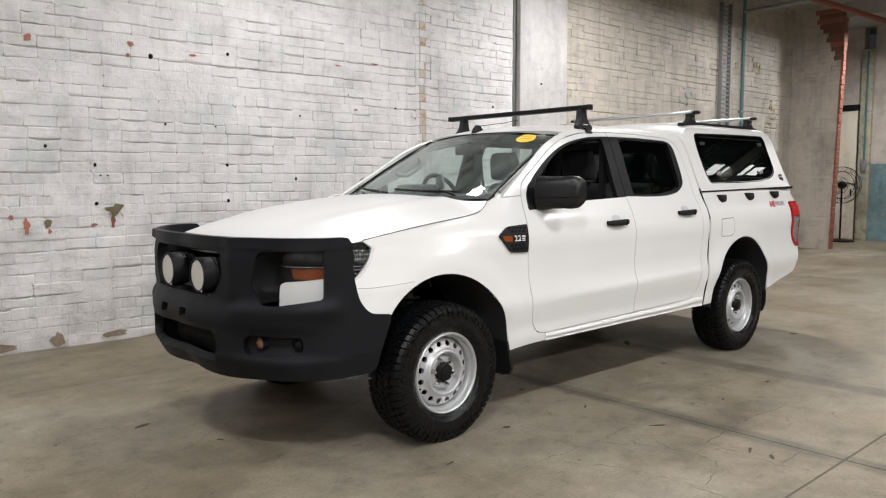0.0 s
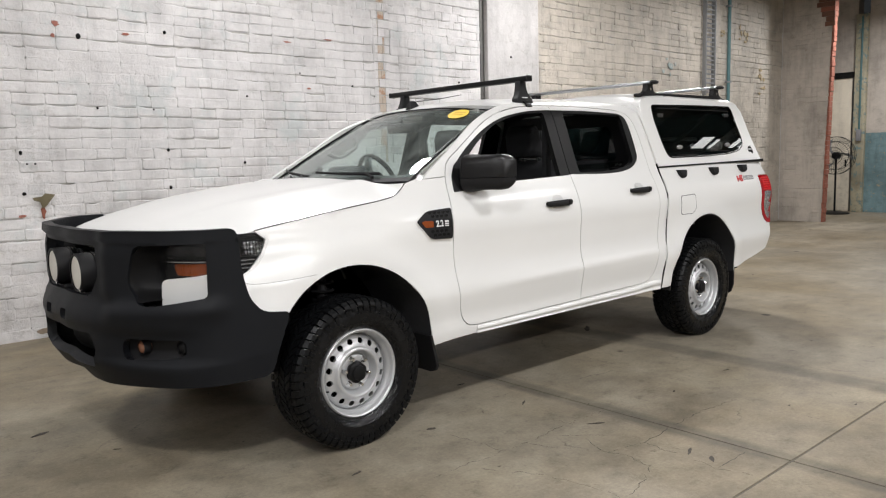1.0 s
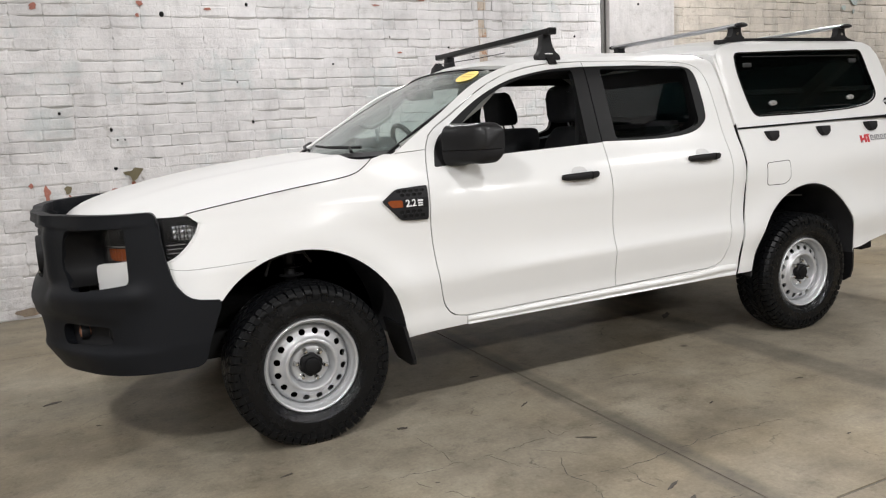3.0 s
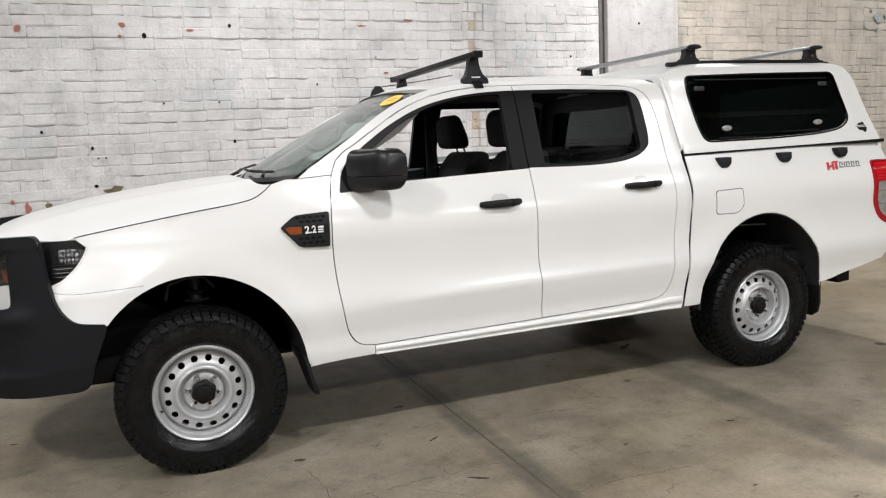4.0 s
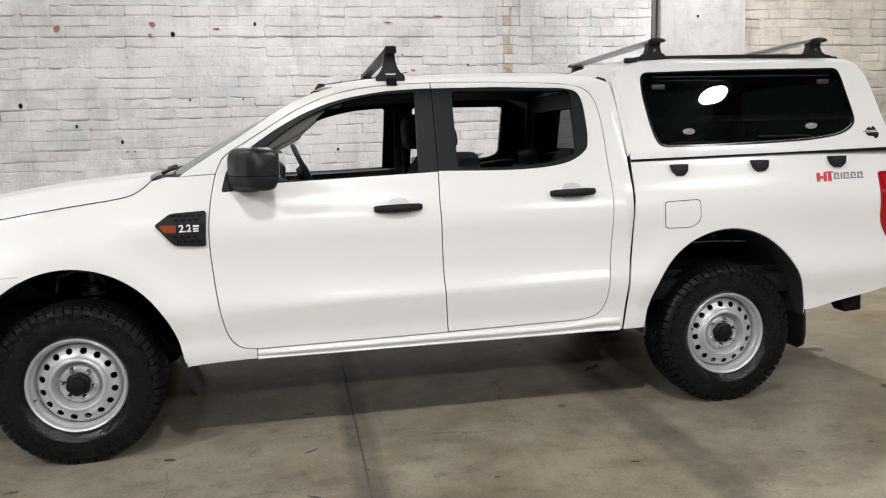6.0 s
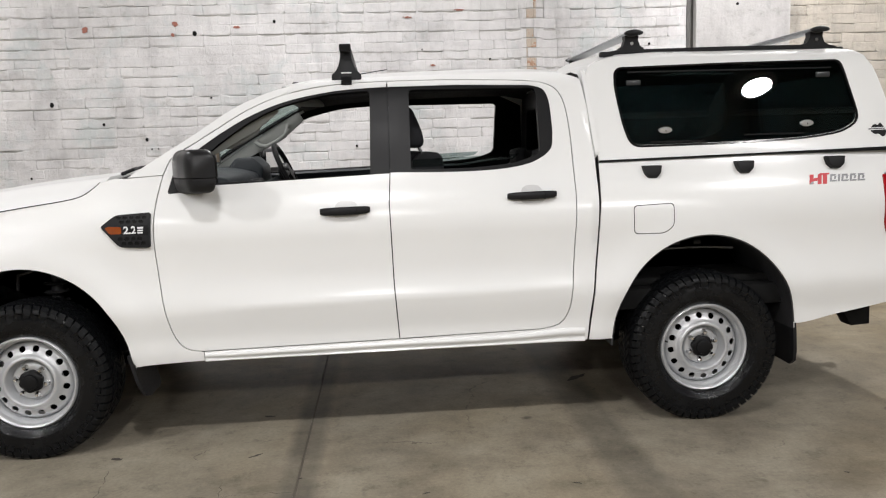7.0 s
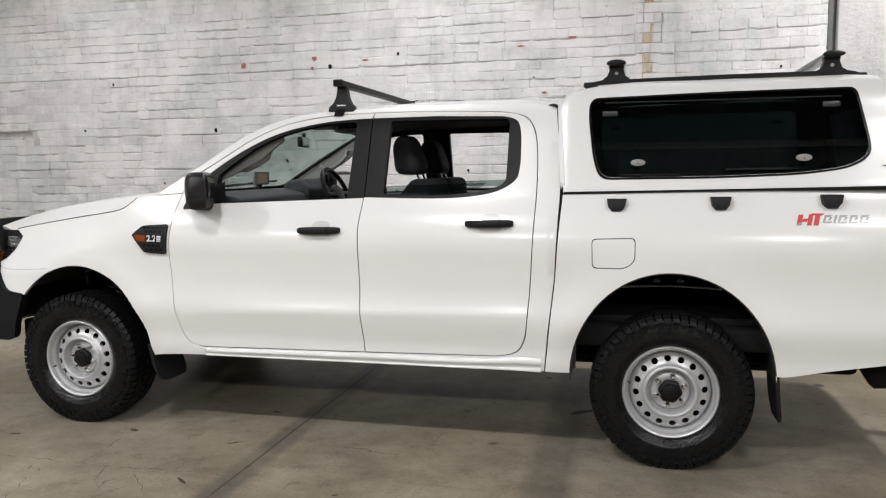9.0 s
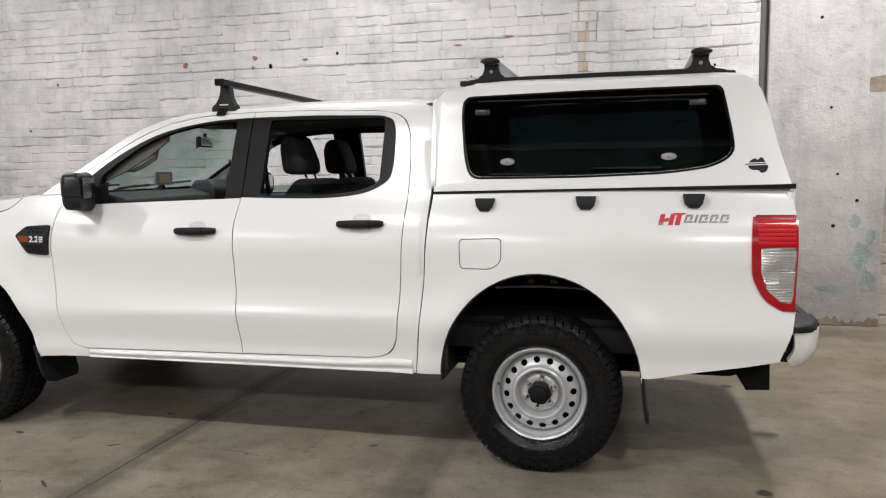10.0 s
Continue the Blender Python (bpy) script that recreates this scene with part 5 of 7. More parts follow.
canopy = part("canopy", joined(sheet([can, CANHOLE], 0.04, canopy_side, thick=0.02), mirrored(sheet([can, CANHOLE], 0.04, canopy_side, thick=0.02))), PAINT, truck, "white fibreglass canopy over the tub")
can_edge = curve1(can_top)


def can_roof(x, w):
    z0 = can_edge(x)
    y = -canopy_side(x, z0)[1]
    return (x, w * y, z0 + 0.045 * (1 - abs(w) ** 2.2) * min(1, (x - 2.65) / .12) * min(1, (4.16 - x) / .12))


part("canopy_roof", sheet([[(2.689, -1), (2.689, 1), (4.145, 1), (4.145, -1)]], 0.06, can_roof, out=(0, 0, 1), thick=0.02), PAINT, canopy)


CAN_REAR = curve1([(1.322, 4.284), (1.483, 4.238), (1.684, 4.190), (1.785, 4.145), (1.80, 4.13)])


def can_back(u, z):
    x = CAN_REAR(z)
    return (x + .012 * (1 - u * u), -u * canopy_side(x, z)[1] if u else 0.0, z)


back_loop = [(-1, 1.322), (1, 1.322), (1, 1.79), (-1, 1.79)]
back_hole = rounded([(-.80, 1.40), (.80, 1.40), (.80, 1.72), (-.80, 1.72)], .07)
part("canopy_back", sheet([back_loop, back_hole], 0.06, can_back, out=(1, 0, 0), thick=0.02), PAINT, canopy)
part("rear_window", sheet([back_hole], 0.1, lambda u, z: tuple(Vector(can_back(u, z)) - Vector((.004, 0, 0))), out=(1, 0, 0), thick=0.005), DARK_GLASS, canopy, "dark tinted rear glass")
front_loop = rounded([(-.81, 1.31), (.81, 1.31), (.64, 1.75), (-.64, 1.75)], .05)
front_hole = rounded([(-.55, 1.40), (.55, 1.40), (.5, 1.66), (-.5, 1.66)], .05)
part("canopy_front", sheet([front_loop, front_hole], 0.08, lambda y, z: (2.70 - .03 * (z - 1.3) / .45, y, z), out=(-1, 0, 0), thick=0.02), PAINT, canopy)
for i in (0, 1):
    flip = (lambda d: d) if i == 0 else mirrored
    cwin = part("canopy_window", flip(sheet([CANWIN, CANHOLE], 0.04, lambda x, z: tuple(Vector(canopy_side(x, z)) - Vector((0, .004, .001))), thick=0.02)), GLOSS, canopy, "glossy black window frame")
    part("window_pane", flip(sheet([CANHOLE], 0.08, lambda x, z: tuple(Vector((x, -.7845 + (z - 1.36) * .3325 + .004, z))), thick=0.004)), DARK_GLASS, cwin, "dark tinted pane")
    part("seal_strip", flip(sheet([[(2.716, 1.289), (3.5, 1.302), (4.298, 1.304), (4.298, 1.326), (4.26, 1.3235), (3.5, 1.311), (2.718, 1.300)]], 0.05,
         lambda x, z: (x, -.815 + .03 * max(0, x - 4.0) ** 2, z), thick=0.02)), TRIM, canopy, "black seal below the canopy")

# ---- wheels ----
def wheel_face(r):
    """Depth of the steel disc (along the axle, outwards is minus) by radius."""
    return WHEEL_PROF(r)


WHEEL_PROF = curve1([(.040, -.026), (.078, -.030), (.086, -.026), (.094, -.010), (.101, -.030), (.108, -.055), (.116, -.060), (.124, -.056), (.131, -.046), (.142, -.038), (.174, -.024), (.182, -.014), (.192, .008)])
holes = [ring(.157 * math.cos(2 * math.pi * k / 16), .157 * math.sin(2 * math.pi * k / 16), .0155, .0155, 14) for k in range(16)]
disc = sheet([ring(0, 0, .190, .190, 72), ring(0, 0, .136, .136, 60)] + holes, 0.008, lambda x, z: (x, wheel_face(math.hypot(x, z)), z), thick=0.005)


def build_wheel():
    w = empty("wheel")
    w.parent = truck
    me = part("rim", disc, STEEL, w, "silver steel wheel with round holes")
    rs = [.034 + .1025 * k / 48 for k in range(49)]
    bm = lathe(bmesh.new(), [(q, wheel_face(q)) for q in rs] + [(.136, -.010), (.034, .0)], 72)
    part("rim_centre", finish(bm, 60), STEEL, w)
    bm = bmesh.new()
    lathe(bm, [(.188, .01), (.1915, -.020), (.193, -.034), (.199, -.040), (.2015, -.047), (.2025, -.061), (.206, -.069), (.213, -.0715), (.219, -.067), (.221, -.058), (.214, -.052), (.209, -.04), (.208, .14), (.219, .15)], 64)
    part("rim_barrel", finish(bm, 50), STEEL, w)
    bm = lathe(bmesh.new(), [(.206, .13), (.05, .12), (.05, .02)], 32)
    part("brake_drum", finish(bm), DARK, w, "black brake drum")
    bm = lathe(bmesh.new(), [(0, -.067), (.026, -.067), (.034, -.064), (.037, -.054), (.044, -.052), (.0485, -.048), (.0495, -.040), (.0495, -.018)], 36)
    for v in bm.verts:
        q = math.hypot(v.co.x, v.co.z)
        if q > .036:
            a = math.atan2(v.co.z, v.co.x)
            k = 1 + (.06 - .06 * math.cos(6 * (a - .02))) * min(1, (q - .036) / .012)
            v.co.x, v.co.z = v.co.x * k, v.co.z * k
    part("hub_cap", finish(bm), TRIM, w, "black lobed plastic hub cap")
    for k in range(6):
        a = math.pi * k / 3 + .02
        bm = bmesh.new()
        m = Matrix.Translation((.0695 * math.cos(a), 0, .0695 * math.sin(a))) @ Matrix.Diagonal((1.15, 1, 1.15, 1))
        lathe(bm, [(.0, -.054), (.006, -.053), (.0095, -.048), (.0105, -.044), (.0105, -.032), (.0135, -.029), (.0135, -.020)], 10, m)
        part("wheel_nut", finish(bm, 25), CHROME, w, "chrome wheel nut")
    bm = tube(bmesh.new(), [(-.172, -.03, -.098), (-.165, -.062, -.092)], .004, 6)
    part("valve", finish(bm), BLACK, w, "black tyre valve")
    # tyre: bulging side walls with raised rings, then tread blocks
    bm = bmesh.new()
    prof = [(.212, -.052), (.222, -.066), (.236, -.080), (.256, -.0885), (.262, -.091), (.266, -.0905), (.290, -.0925), (.312, -.090), (.330, -.085), (.334, -.088), (.338, -.087), (.346, -.078),
            (.360, -.062), (.364, -.03), (.365, .0), (.365, .06), (.364, .10), (.360, .128), (.340, .150), (.30, .163), (.25, .155), (.222, .138), (.21, .12)]
    lathe(bm, [(r, h) for r, h in prof], 96)
    part("tyre", finish(bm, 60), SIDEWALL, w, "black all-terrain tyre")
    n = 58
    rng = random.Random(5)
    P, F = [], []

    def block(a0, a1, pts, skew):
        """A tread block: an angular span, its cross outline of (inner r, outer r, y) pairs."""
        k = len(P)
        for a, lift in ((a0, 0), (a1, 0)):
            for j, (ri, ro, y) in enumerate(pts):
                aa = a + skew * j
                P.append((ri * math.cos(aa), y, ri * math.sin(aa)))
                P.append((ro * math.cos(aa), y, ro * math.sin(aa)))
        m = len(pts)
        o = lambda s, j, t: k + s * m * 2 + j * 2 + t
        for j in range(m - 1):
            F.append((o(0, j, 1), o(0, j + 1, 1), o(1, j + 1, 1), o(1, j, 1)))
            F.append((o(0, j, 0), o(0, j + 1, 0), o(0, j + 1, 1), o(0, j, 1)))
            F.append((o(1, j, 1), o(1, j + 1, 1), o(1, j + 1, 0), o(1, j, 0)))
        F.append((o(0, 0, 0), o(0, 0, 1), o(1, 0, 1), o(1, 0, 0)))
        F.append((o(0, m - 1, 1), o(0, m - 1, 0), o(1, m - 1, 0), o(1, m - 1, 1)))

    st = 2 * math.pi / n
    for i in range(n):
        a = i * st
        w1 = 0.74 + 0.06 * (i % 2)
        ext = .330 if i % 2 else .338
        block(a + st * .1, a + st * (.62 + .2 * (i % 3 == 0)), [(.300 + .008 * (i % 2), .329, -.0880), (.304 + .008 * (i % 2), .327, -.0935)], 0.006)
        block(a, a + st * w1, [(ext - .004, ext + .002, -.0905), (.343, .354, -.0865), (.352, .369, -.070), (.356, .3725, -.045)], 0.010)
        block(a + st * .1, a + st * (w1 + .06), [(.356, .3735, -.036), (.358, .3748, -.016), (.359, .375, .004)], 0.045)
        block(a + st * .45, a + st * (w1 + .42), [(.359, .375, .012), (.360, .375, .034), (.360, .375, .056)], -0.045)
        block(a + st * .2, a + st * (w1 + .18), [(.360, .375, .064), (.358, .3748, .085), (.357, .3735, .104)], 0.045)
        block(a, a + st * w1, [(.356, .3725, .113), (.352, .369, .138), (.343, .354, .155), (ext - .004, ext + .002, .159)], 0.010)
    me = bpy.data.meshes.new("tread")
    me.from_pydata(P, [], F)
    me.materials.append(RUBBER)
    bm = bmesh.new()
    bm.from_mesh(me)
    bmesh.ops.recalc_face_normals(bm, faces=bm.faces[:])
    bm.to_mesh(me)
    bm.free()
    place(new("tread", me), w, "chunky tread blocks")
    return w


wheel = build_wheel()
wheel.location = (0, -.815, .366)
wheel.rotation_euler = (0, radians(12), 0)
for x, y, turn, spin in ((3.22, -.815, 0, 40), (0, .815, 180, 77), (3.22, .815, 180, 3)):
    copy_thing(wheel, pose(x, y, .366, 0, spin, turn))

# ---- bull bar ----
FOG = simple("amber_tinted_lens", (.22, .10, .06), .2, 0, .6, vary=.2, scale=90)
_half = [(0, -1.14), (.2, -1.13), (.38, -1.085), (.586, -.975), (.733, -.855), (.82, -.72), (.862, -.55), (.878, -.36)]
_arc = [0.0]
for (a, b), (c, d) in zip(_half, _half[1:]):
    _arc.append(_arc[-1] + math.hypot(c - a, d - b))
BAR_Y = curve1([(s, p[0]) for s, p in zip(_arc, _half)])
BAR_X = curve1([(s, p[1]) for s, p in zip(_arc, _half)])


def bar_at(u, z, depth=0.0):
    a = abs(u)
    y, x = BAR_Y(a), BAR_X(a)
    depth -= 0.026 * step01((z - 1.066) / .014) * (1 - .6 * step01((a - .95) / .12))
    depth -= 0.018 * math.exp(-((z - .778) / .045) ** 2) * step01((a - .42) / .10) * (1 - step01((a - .98) / .12))
    depth -= 0.010 * step01((.565 - z) / .04) * (1 - step01((a - .95) / .2))
    depth -= 0.016 * math.exp(-((a - .47) / .05) ** 2) * step01((z - .80) / .06)
    depth += 0.024 * math.exp(-((a - .70) / .21) ** 4 - ((z - .612) / .072) ** 4)
    k = max(0, 1 - y / .87)
    x += (0.075 * step01((z - .70) / .14) + 0.03 * step01((z - 1.0) / .12)) * k ** .6
    x += 0.72 * max(0, .555 - z) * (0.2 + k)
    x += 0.045 * (1 - step01((z - .66) / .13)) * k ** 1.2
    x += depth * (0.35 + 0.65 * k ** .3)
    y -= depth * (1 - k) * .8 + 0.10 * max(0, .56 - z) * (1 - k)
    return (x, math.copysign(y, u) if u else 0.0, z)


def flipped(loop):
    return [(-a, b) for a, b in loop]


_corners = [(1.095, 1.122), (1.112, .93), (1.140, .812), (1.205, .742), (1.325, .728), (1.325, .70), (1.225, .448), (1.0, .442), (.62, .440), (.30, .428)]
_radii = [.035, .05, .04, .04, .01, .05, .05, .1, .1, .1]
outer = rounded(_corners + [(-x, z) for x, z in reversed(_corners)], _radii + _radii[::-1])
HEADHOLE = rounded([(.615, 1.058), (.958, 1.064), (.955, .832), (.70, .800), (.635, .806), (.572, .90)], [.03, .02, .02, .03, .03, .03])
FOGHOLE = rounded([(.545, .655), (.86, .650), (.86, .575), (.545, .560)], .045)
CENTRE = rounded([(-.385, 1.055), (.385, 1.055), (.405, .93), (.33, .828), (-.33, .828), (-.405, .93)], .03)
INTAKE = rounded([(-.36, .668), (.36, .668), (.395, .60), (.36, .512), (-.36, .512), (-.395, .60)], .02)
SQ = rounded([(.075, .755), (.150, .755), (.150, .705), (.075, .705)], .008)
bar = part("bull_bar", sheet([outer, HEADHOLE, flipped(HEADHOLE), FOGHOLE, flipped(FOGHOLE), CENTRE, INTAKE, SQ, flipped(SQ)], 0.018,
                             bar_at, out=(-1, 0, 0), thick=0.045), BAR, truck, "matt black polymer bull bar")
# channels and fog lamps behind the openings
for s in (1, -1):
    inner_edge = [(.72, 1.060), (.642, 1.057), (.606, 1.02), (.582, .95), (.580, .89), (.605, .835), (.64, .810)]
    bm = loft(bmesh.new(), [[bar_at(s * (a + sh), b, dp) for a, b in inner_edge] for sh, dp in ((-.004, .012), (.015, .05), (.05, .10), (.09, .16), (.13, .22))], closed=False, caps=False)
    bmesh.ops.solidify(bm, geom=bm.faces[:], thickness=.004)
    part("opening_liner", finish(bm, 50), TRIM, bar, "black moulded channel inside the opening")
    part("fog_recess", sheet([[(s * a, b) for a, b in rounded([(.52, .675), (.885, .67), (.885, .555), (.52, .54)], .05)]], 0.04,
                             lambda u, z: bar_at(u, z, .055), out=(-1, 0, 0), thick=0.01), BLACK, bar, "black fog lamp recess")
    for at, r, mat, lab in ((.614, .029, FOG, "amber-tinted round fog lamp"), (.818, .027, TRIM, "small dark round lamp")):
        c = Vector(bar_at(s * at, .610, .034))
        d = (Vector(bar_at(s * (at + .01), .61)) - Vector(bar_at(s * (at - .01), .61))).normalized()
        ax = d.cross(Vector((0, 0, 1))).normalized()
        if ax.x > 0:
            ax = -ax
        ax = (ax * .35 + Vector((-1, 0, 0))).normalized()
        m = Matrix.Translation(c) @ ax.to_track_quat("Y", "Z").to_matrix().to_4x4()
        bm = lathe(bmesh.new(), [(0, .008), (r * .5, .007), (r * .85, .003), (r, -.002), (r * 1.0, -.05)], 24, m)
        lamp = part("fog_lamp", finish(bm, 50), mat, bar, lab)
        bm = lathe(bmesh.new(), [(r, -.03), (r, .002), (r * 1.14, .002), (r * 1.2, -.006), (r * 1.2, -.03)], 24, m)
        part("bezel", finish(bm), BLACK, lamp)
wide = [(a * 1.16, .585 + (b - .585) * 1.45) for a, b in INTAKE]
bm = loft(bmesh.new(), [[bar_at(a, b, dp) for a, b in wide] for dp in (.025, .09, .16)], caps=False)
bm.faces.new(list(bm.verts)[-len(wide):])
part("intake_duct", finish(bm), DARK, bar, "black intake duct")
part("intake_plate", sheet([[(a * 1.05, .59 + (b - .59) * 1.12) for a, b in INTAKE]], .03, lambda u, z: bar_at(u, z, .125), out=(-1, 0, 0), thick=.006), DARK, bar, "black plate behind the intake")
bm = box(bmesh.new(), -1.02, -.62, -.30, .30, .66, .80, .02)
part("winch_cradle", finish(bm), DARK, bar, "black steel winch cradle")
for s in (1, -1):
    bm = box(bmesh.new(), -.62, -.30, s * .56 - .05, s * .56 + .05, .40, .52, .015)
    part("bar_mount", finish(bm), DARK, bar, "black steel mounting arm")

# two round driving lamps in the centre opening
for y in (-.185, .185):
    lamp = empty("driving_lamp")
    lamp.parent = bar
    tag = Matrix.Translation((-1.055, y, .920))
    bm = lathe(bmesh.new(), [(0, .0), (.045, -.003), (.076, -.001), (.079, .004), (.079, .02)], 40, tag, axis="X")
    part("lens", finish(bm, 50), FROST, lamp, "milky round lamp cover")
    bm = lathe(bmesh.new(), [(.0785, -.006), (.086, -.006), (.089, .0), (.089, .05), (.084, .07)], 40, tag, axis="X")
    part("lamp_rim", finish(bm), BLACK, lamp)
    bm = bmesh.new()
    for k in range(7):
        lathe(bm, [(.055, .065 + .016 * k), (.090 - .004 * k, .066 + .016 * k), (.090 - .004 * k, .073 + .016 * k), (.055, .074 + .016 * k)], 28, tag, axis="X")
    lathe(bm, [(.06, .05), (.06, .18), (0, .18)], 20, tag, axis="X")
    part("heat_sink", finish(bm), BLACK, lamp, "finned black lamp body")
    bm = box(bmesh.new(), -1.03, -.97, y - .06, y + .06, .800, .83, .006)
    part("lamp_bracket", finish(bm), BLACK, lamp)
    bm = tube(bmesh.new(), [(-1.056, y - .055, .845), (-1.064, y - .055, .845)], .007, 8)
    part("bolt", finish(bm), CHROME, lamp)

# head lamps
_lampline = spline([(-.405, .800), (-.50, .806), (-.60, .785), (-.70, .722), (-.78, .63), (-.835, .52)], 6)
_ls = [0.0]
for (a, b), (c, d) in zip(_lampline, _lampline[1:]):
    _ls.append(_ls[-1] + math.hypot(c - a, d - b))
LX, LY = curve1([(s, p[0]) for s, p in zip(_ls, _lampline)]), curve1([(s, p[1]) for s, p in zip(_ls, _lampline)])


def lamp_at(depth):
    return lambda u, z: (LX(u) + depth * .7, -(LY(u) - depth - .12 * (z - 1.0)), z)


LAMPGREY = simple("greyed_lamp_bowl", (.15, .153, .156), .25, .7, vary=.35, scale=45)
HEAD = rounded([(.0, 1.054), (.07, 1.086), (.25, 1.085), (.56, 1.045), (.56, .905), (.28, .880), (.15, .895), (.095, .925), (.040, .977)], [.005, .02, .05, .03, .03, .05, .04, .03, .03])
AMB = rounded([(.19, .962), (.45, .964), (.44, .916), (.23, .902)], .015)
for i in (0, 1):
    flip = (lambda d: d) if i == 0 else mirrored
    hl = part("head_lamp", flip(sheet([HEAD], .03, lamp_at(.035), out=(-.6, -.8, 0), thick=.03)), TRIM, truck, "clear head lamp with dark housing")
    g = part("lens", flip(sheet([HEAD], .03, lamp_at(.0), out=(-.6, -.8, 0), thick=.003)), LENS, hl, "clear lamp lens")
    g.visible_shadow = False
    part("indicator", flip(sheet([AMB], .03, lamp_at(.022), out=(-.6, -.8, 0), thick=.01)), AMBER, hl, "amber indicator")
    part("reflector", flip(sheet([rounded([(.022, 1.034), (.075, 1.050), (.135, 1.050), (.128, .990), (.060, .986)], .010)], .006,
         lambda u, z: lamp_at(.020 + .0035 * math.sin(u * 420) + .002 * math.sin(z * 300))(u, z), out=(-.6, -.8, 0), thick=.004)), LAMPGREY, hl, "ribbed side reflector")
    bm = tube(bmesh.new(), [Vector(lamp_at(.012)(u, z)) * 1.0 if i == 0 else Vector((lamp_at(.012)(u, z)[0], -lamp_at(.012)(u, z)[1], z)) for u, z in ((.016, 1.040), (.048, .982), (.100, .933), (.150, .905))], .0022, 6)
    part("lens_edge", finish(bm), CHROME, hl, "bright edge line")
    part("reflector", flip(sheet([rounded([(.26, 1.030), (.36, 1.040), (.35, 1.000), (.25, .998)], .015)], .02, lamp_at(.026), out=(-.6, -.8, 0), thick=.006)), REFLECTOR, hl, "smoked reflector bowl")
    part("reflector", flip(sheet([rounded([(.38, 1.038), (.50, 1.034), (.50, 1.002), (.385, 1.000)], .012)], .02, lamp_at(.026), out=(-.6, -.8, 0), thick=.006)), REFLECTOR, hl, "smoked reflector bowl")
    part("reflector_strip", flip(sheet([[(.20, .968), (.53, .972), (.53, .976), (.20, .973)]], .03, lamp_at(.020), out=(-.6, -.8, 0), thick=.004)), CHROME, hl, "bright strip over the indicator")
    for k in range(7):
        u = .20 + .035 * k
        part("indicator_rib", flip(sheet([[(u, .914), (u + .004, .914), (u + .004, .960), (u, .960)]], .03, lamp_at(.019), out=(-.6, -.8, 0), thick=.004)), AMBER, hl)
    for k in range(3):
        z = .935 + .017 * k
        part("lens_rib", flip(sheet([[(.112 - .012 * k, z), (.165, z), (.165, z + .004), (.109 - .012 * k, z + .004)]], .02, lamp_at(.016), out=(-.6, -.8, 0), thick=.004)), CHROME, hl)

# ---- fender vents, door furniture ----
VENT = rounded([(.387, 1.077), (.455, 1.128), (.614, 1.137), (.607, .976), (.47, .982)], [.012, .02, .012, .012, .02])


def letters(text, size, mat, parent, m, label=""):
    """Raised lettering in the built-in font, as a mesh."""
    cu = bpy.data.curves.new("lettering", "FONT")
    cu.body, cu.size, cu.extrude, cu.align_x, cu.align_y = text, size, .0012, "CENTER", "CENTER"
    cu.offset = .0011
    ob = new("lettering_curve", cu)
    me = bpy.data.meshes.new_from_object(ob.evaluated_get(bpy.context.evaluated_depsgraph_get()))
    bpy.data.objects.remove(ob)
    me.transform(m)
    me.materials.clear()
    me.materials.append(mat)
    me.name = "lettering"
    return place(new("lettering", me), parent, label)


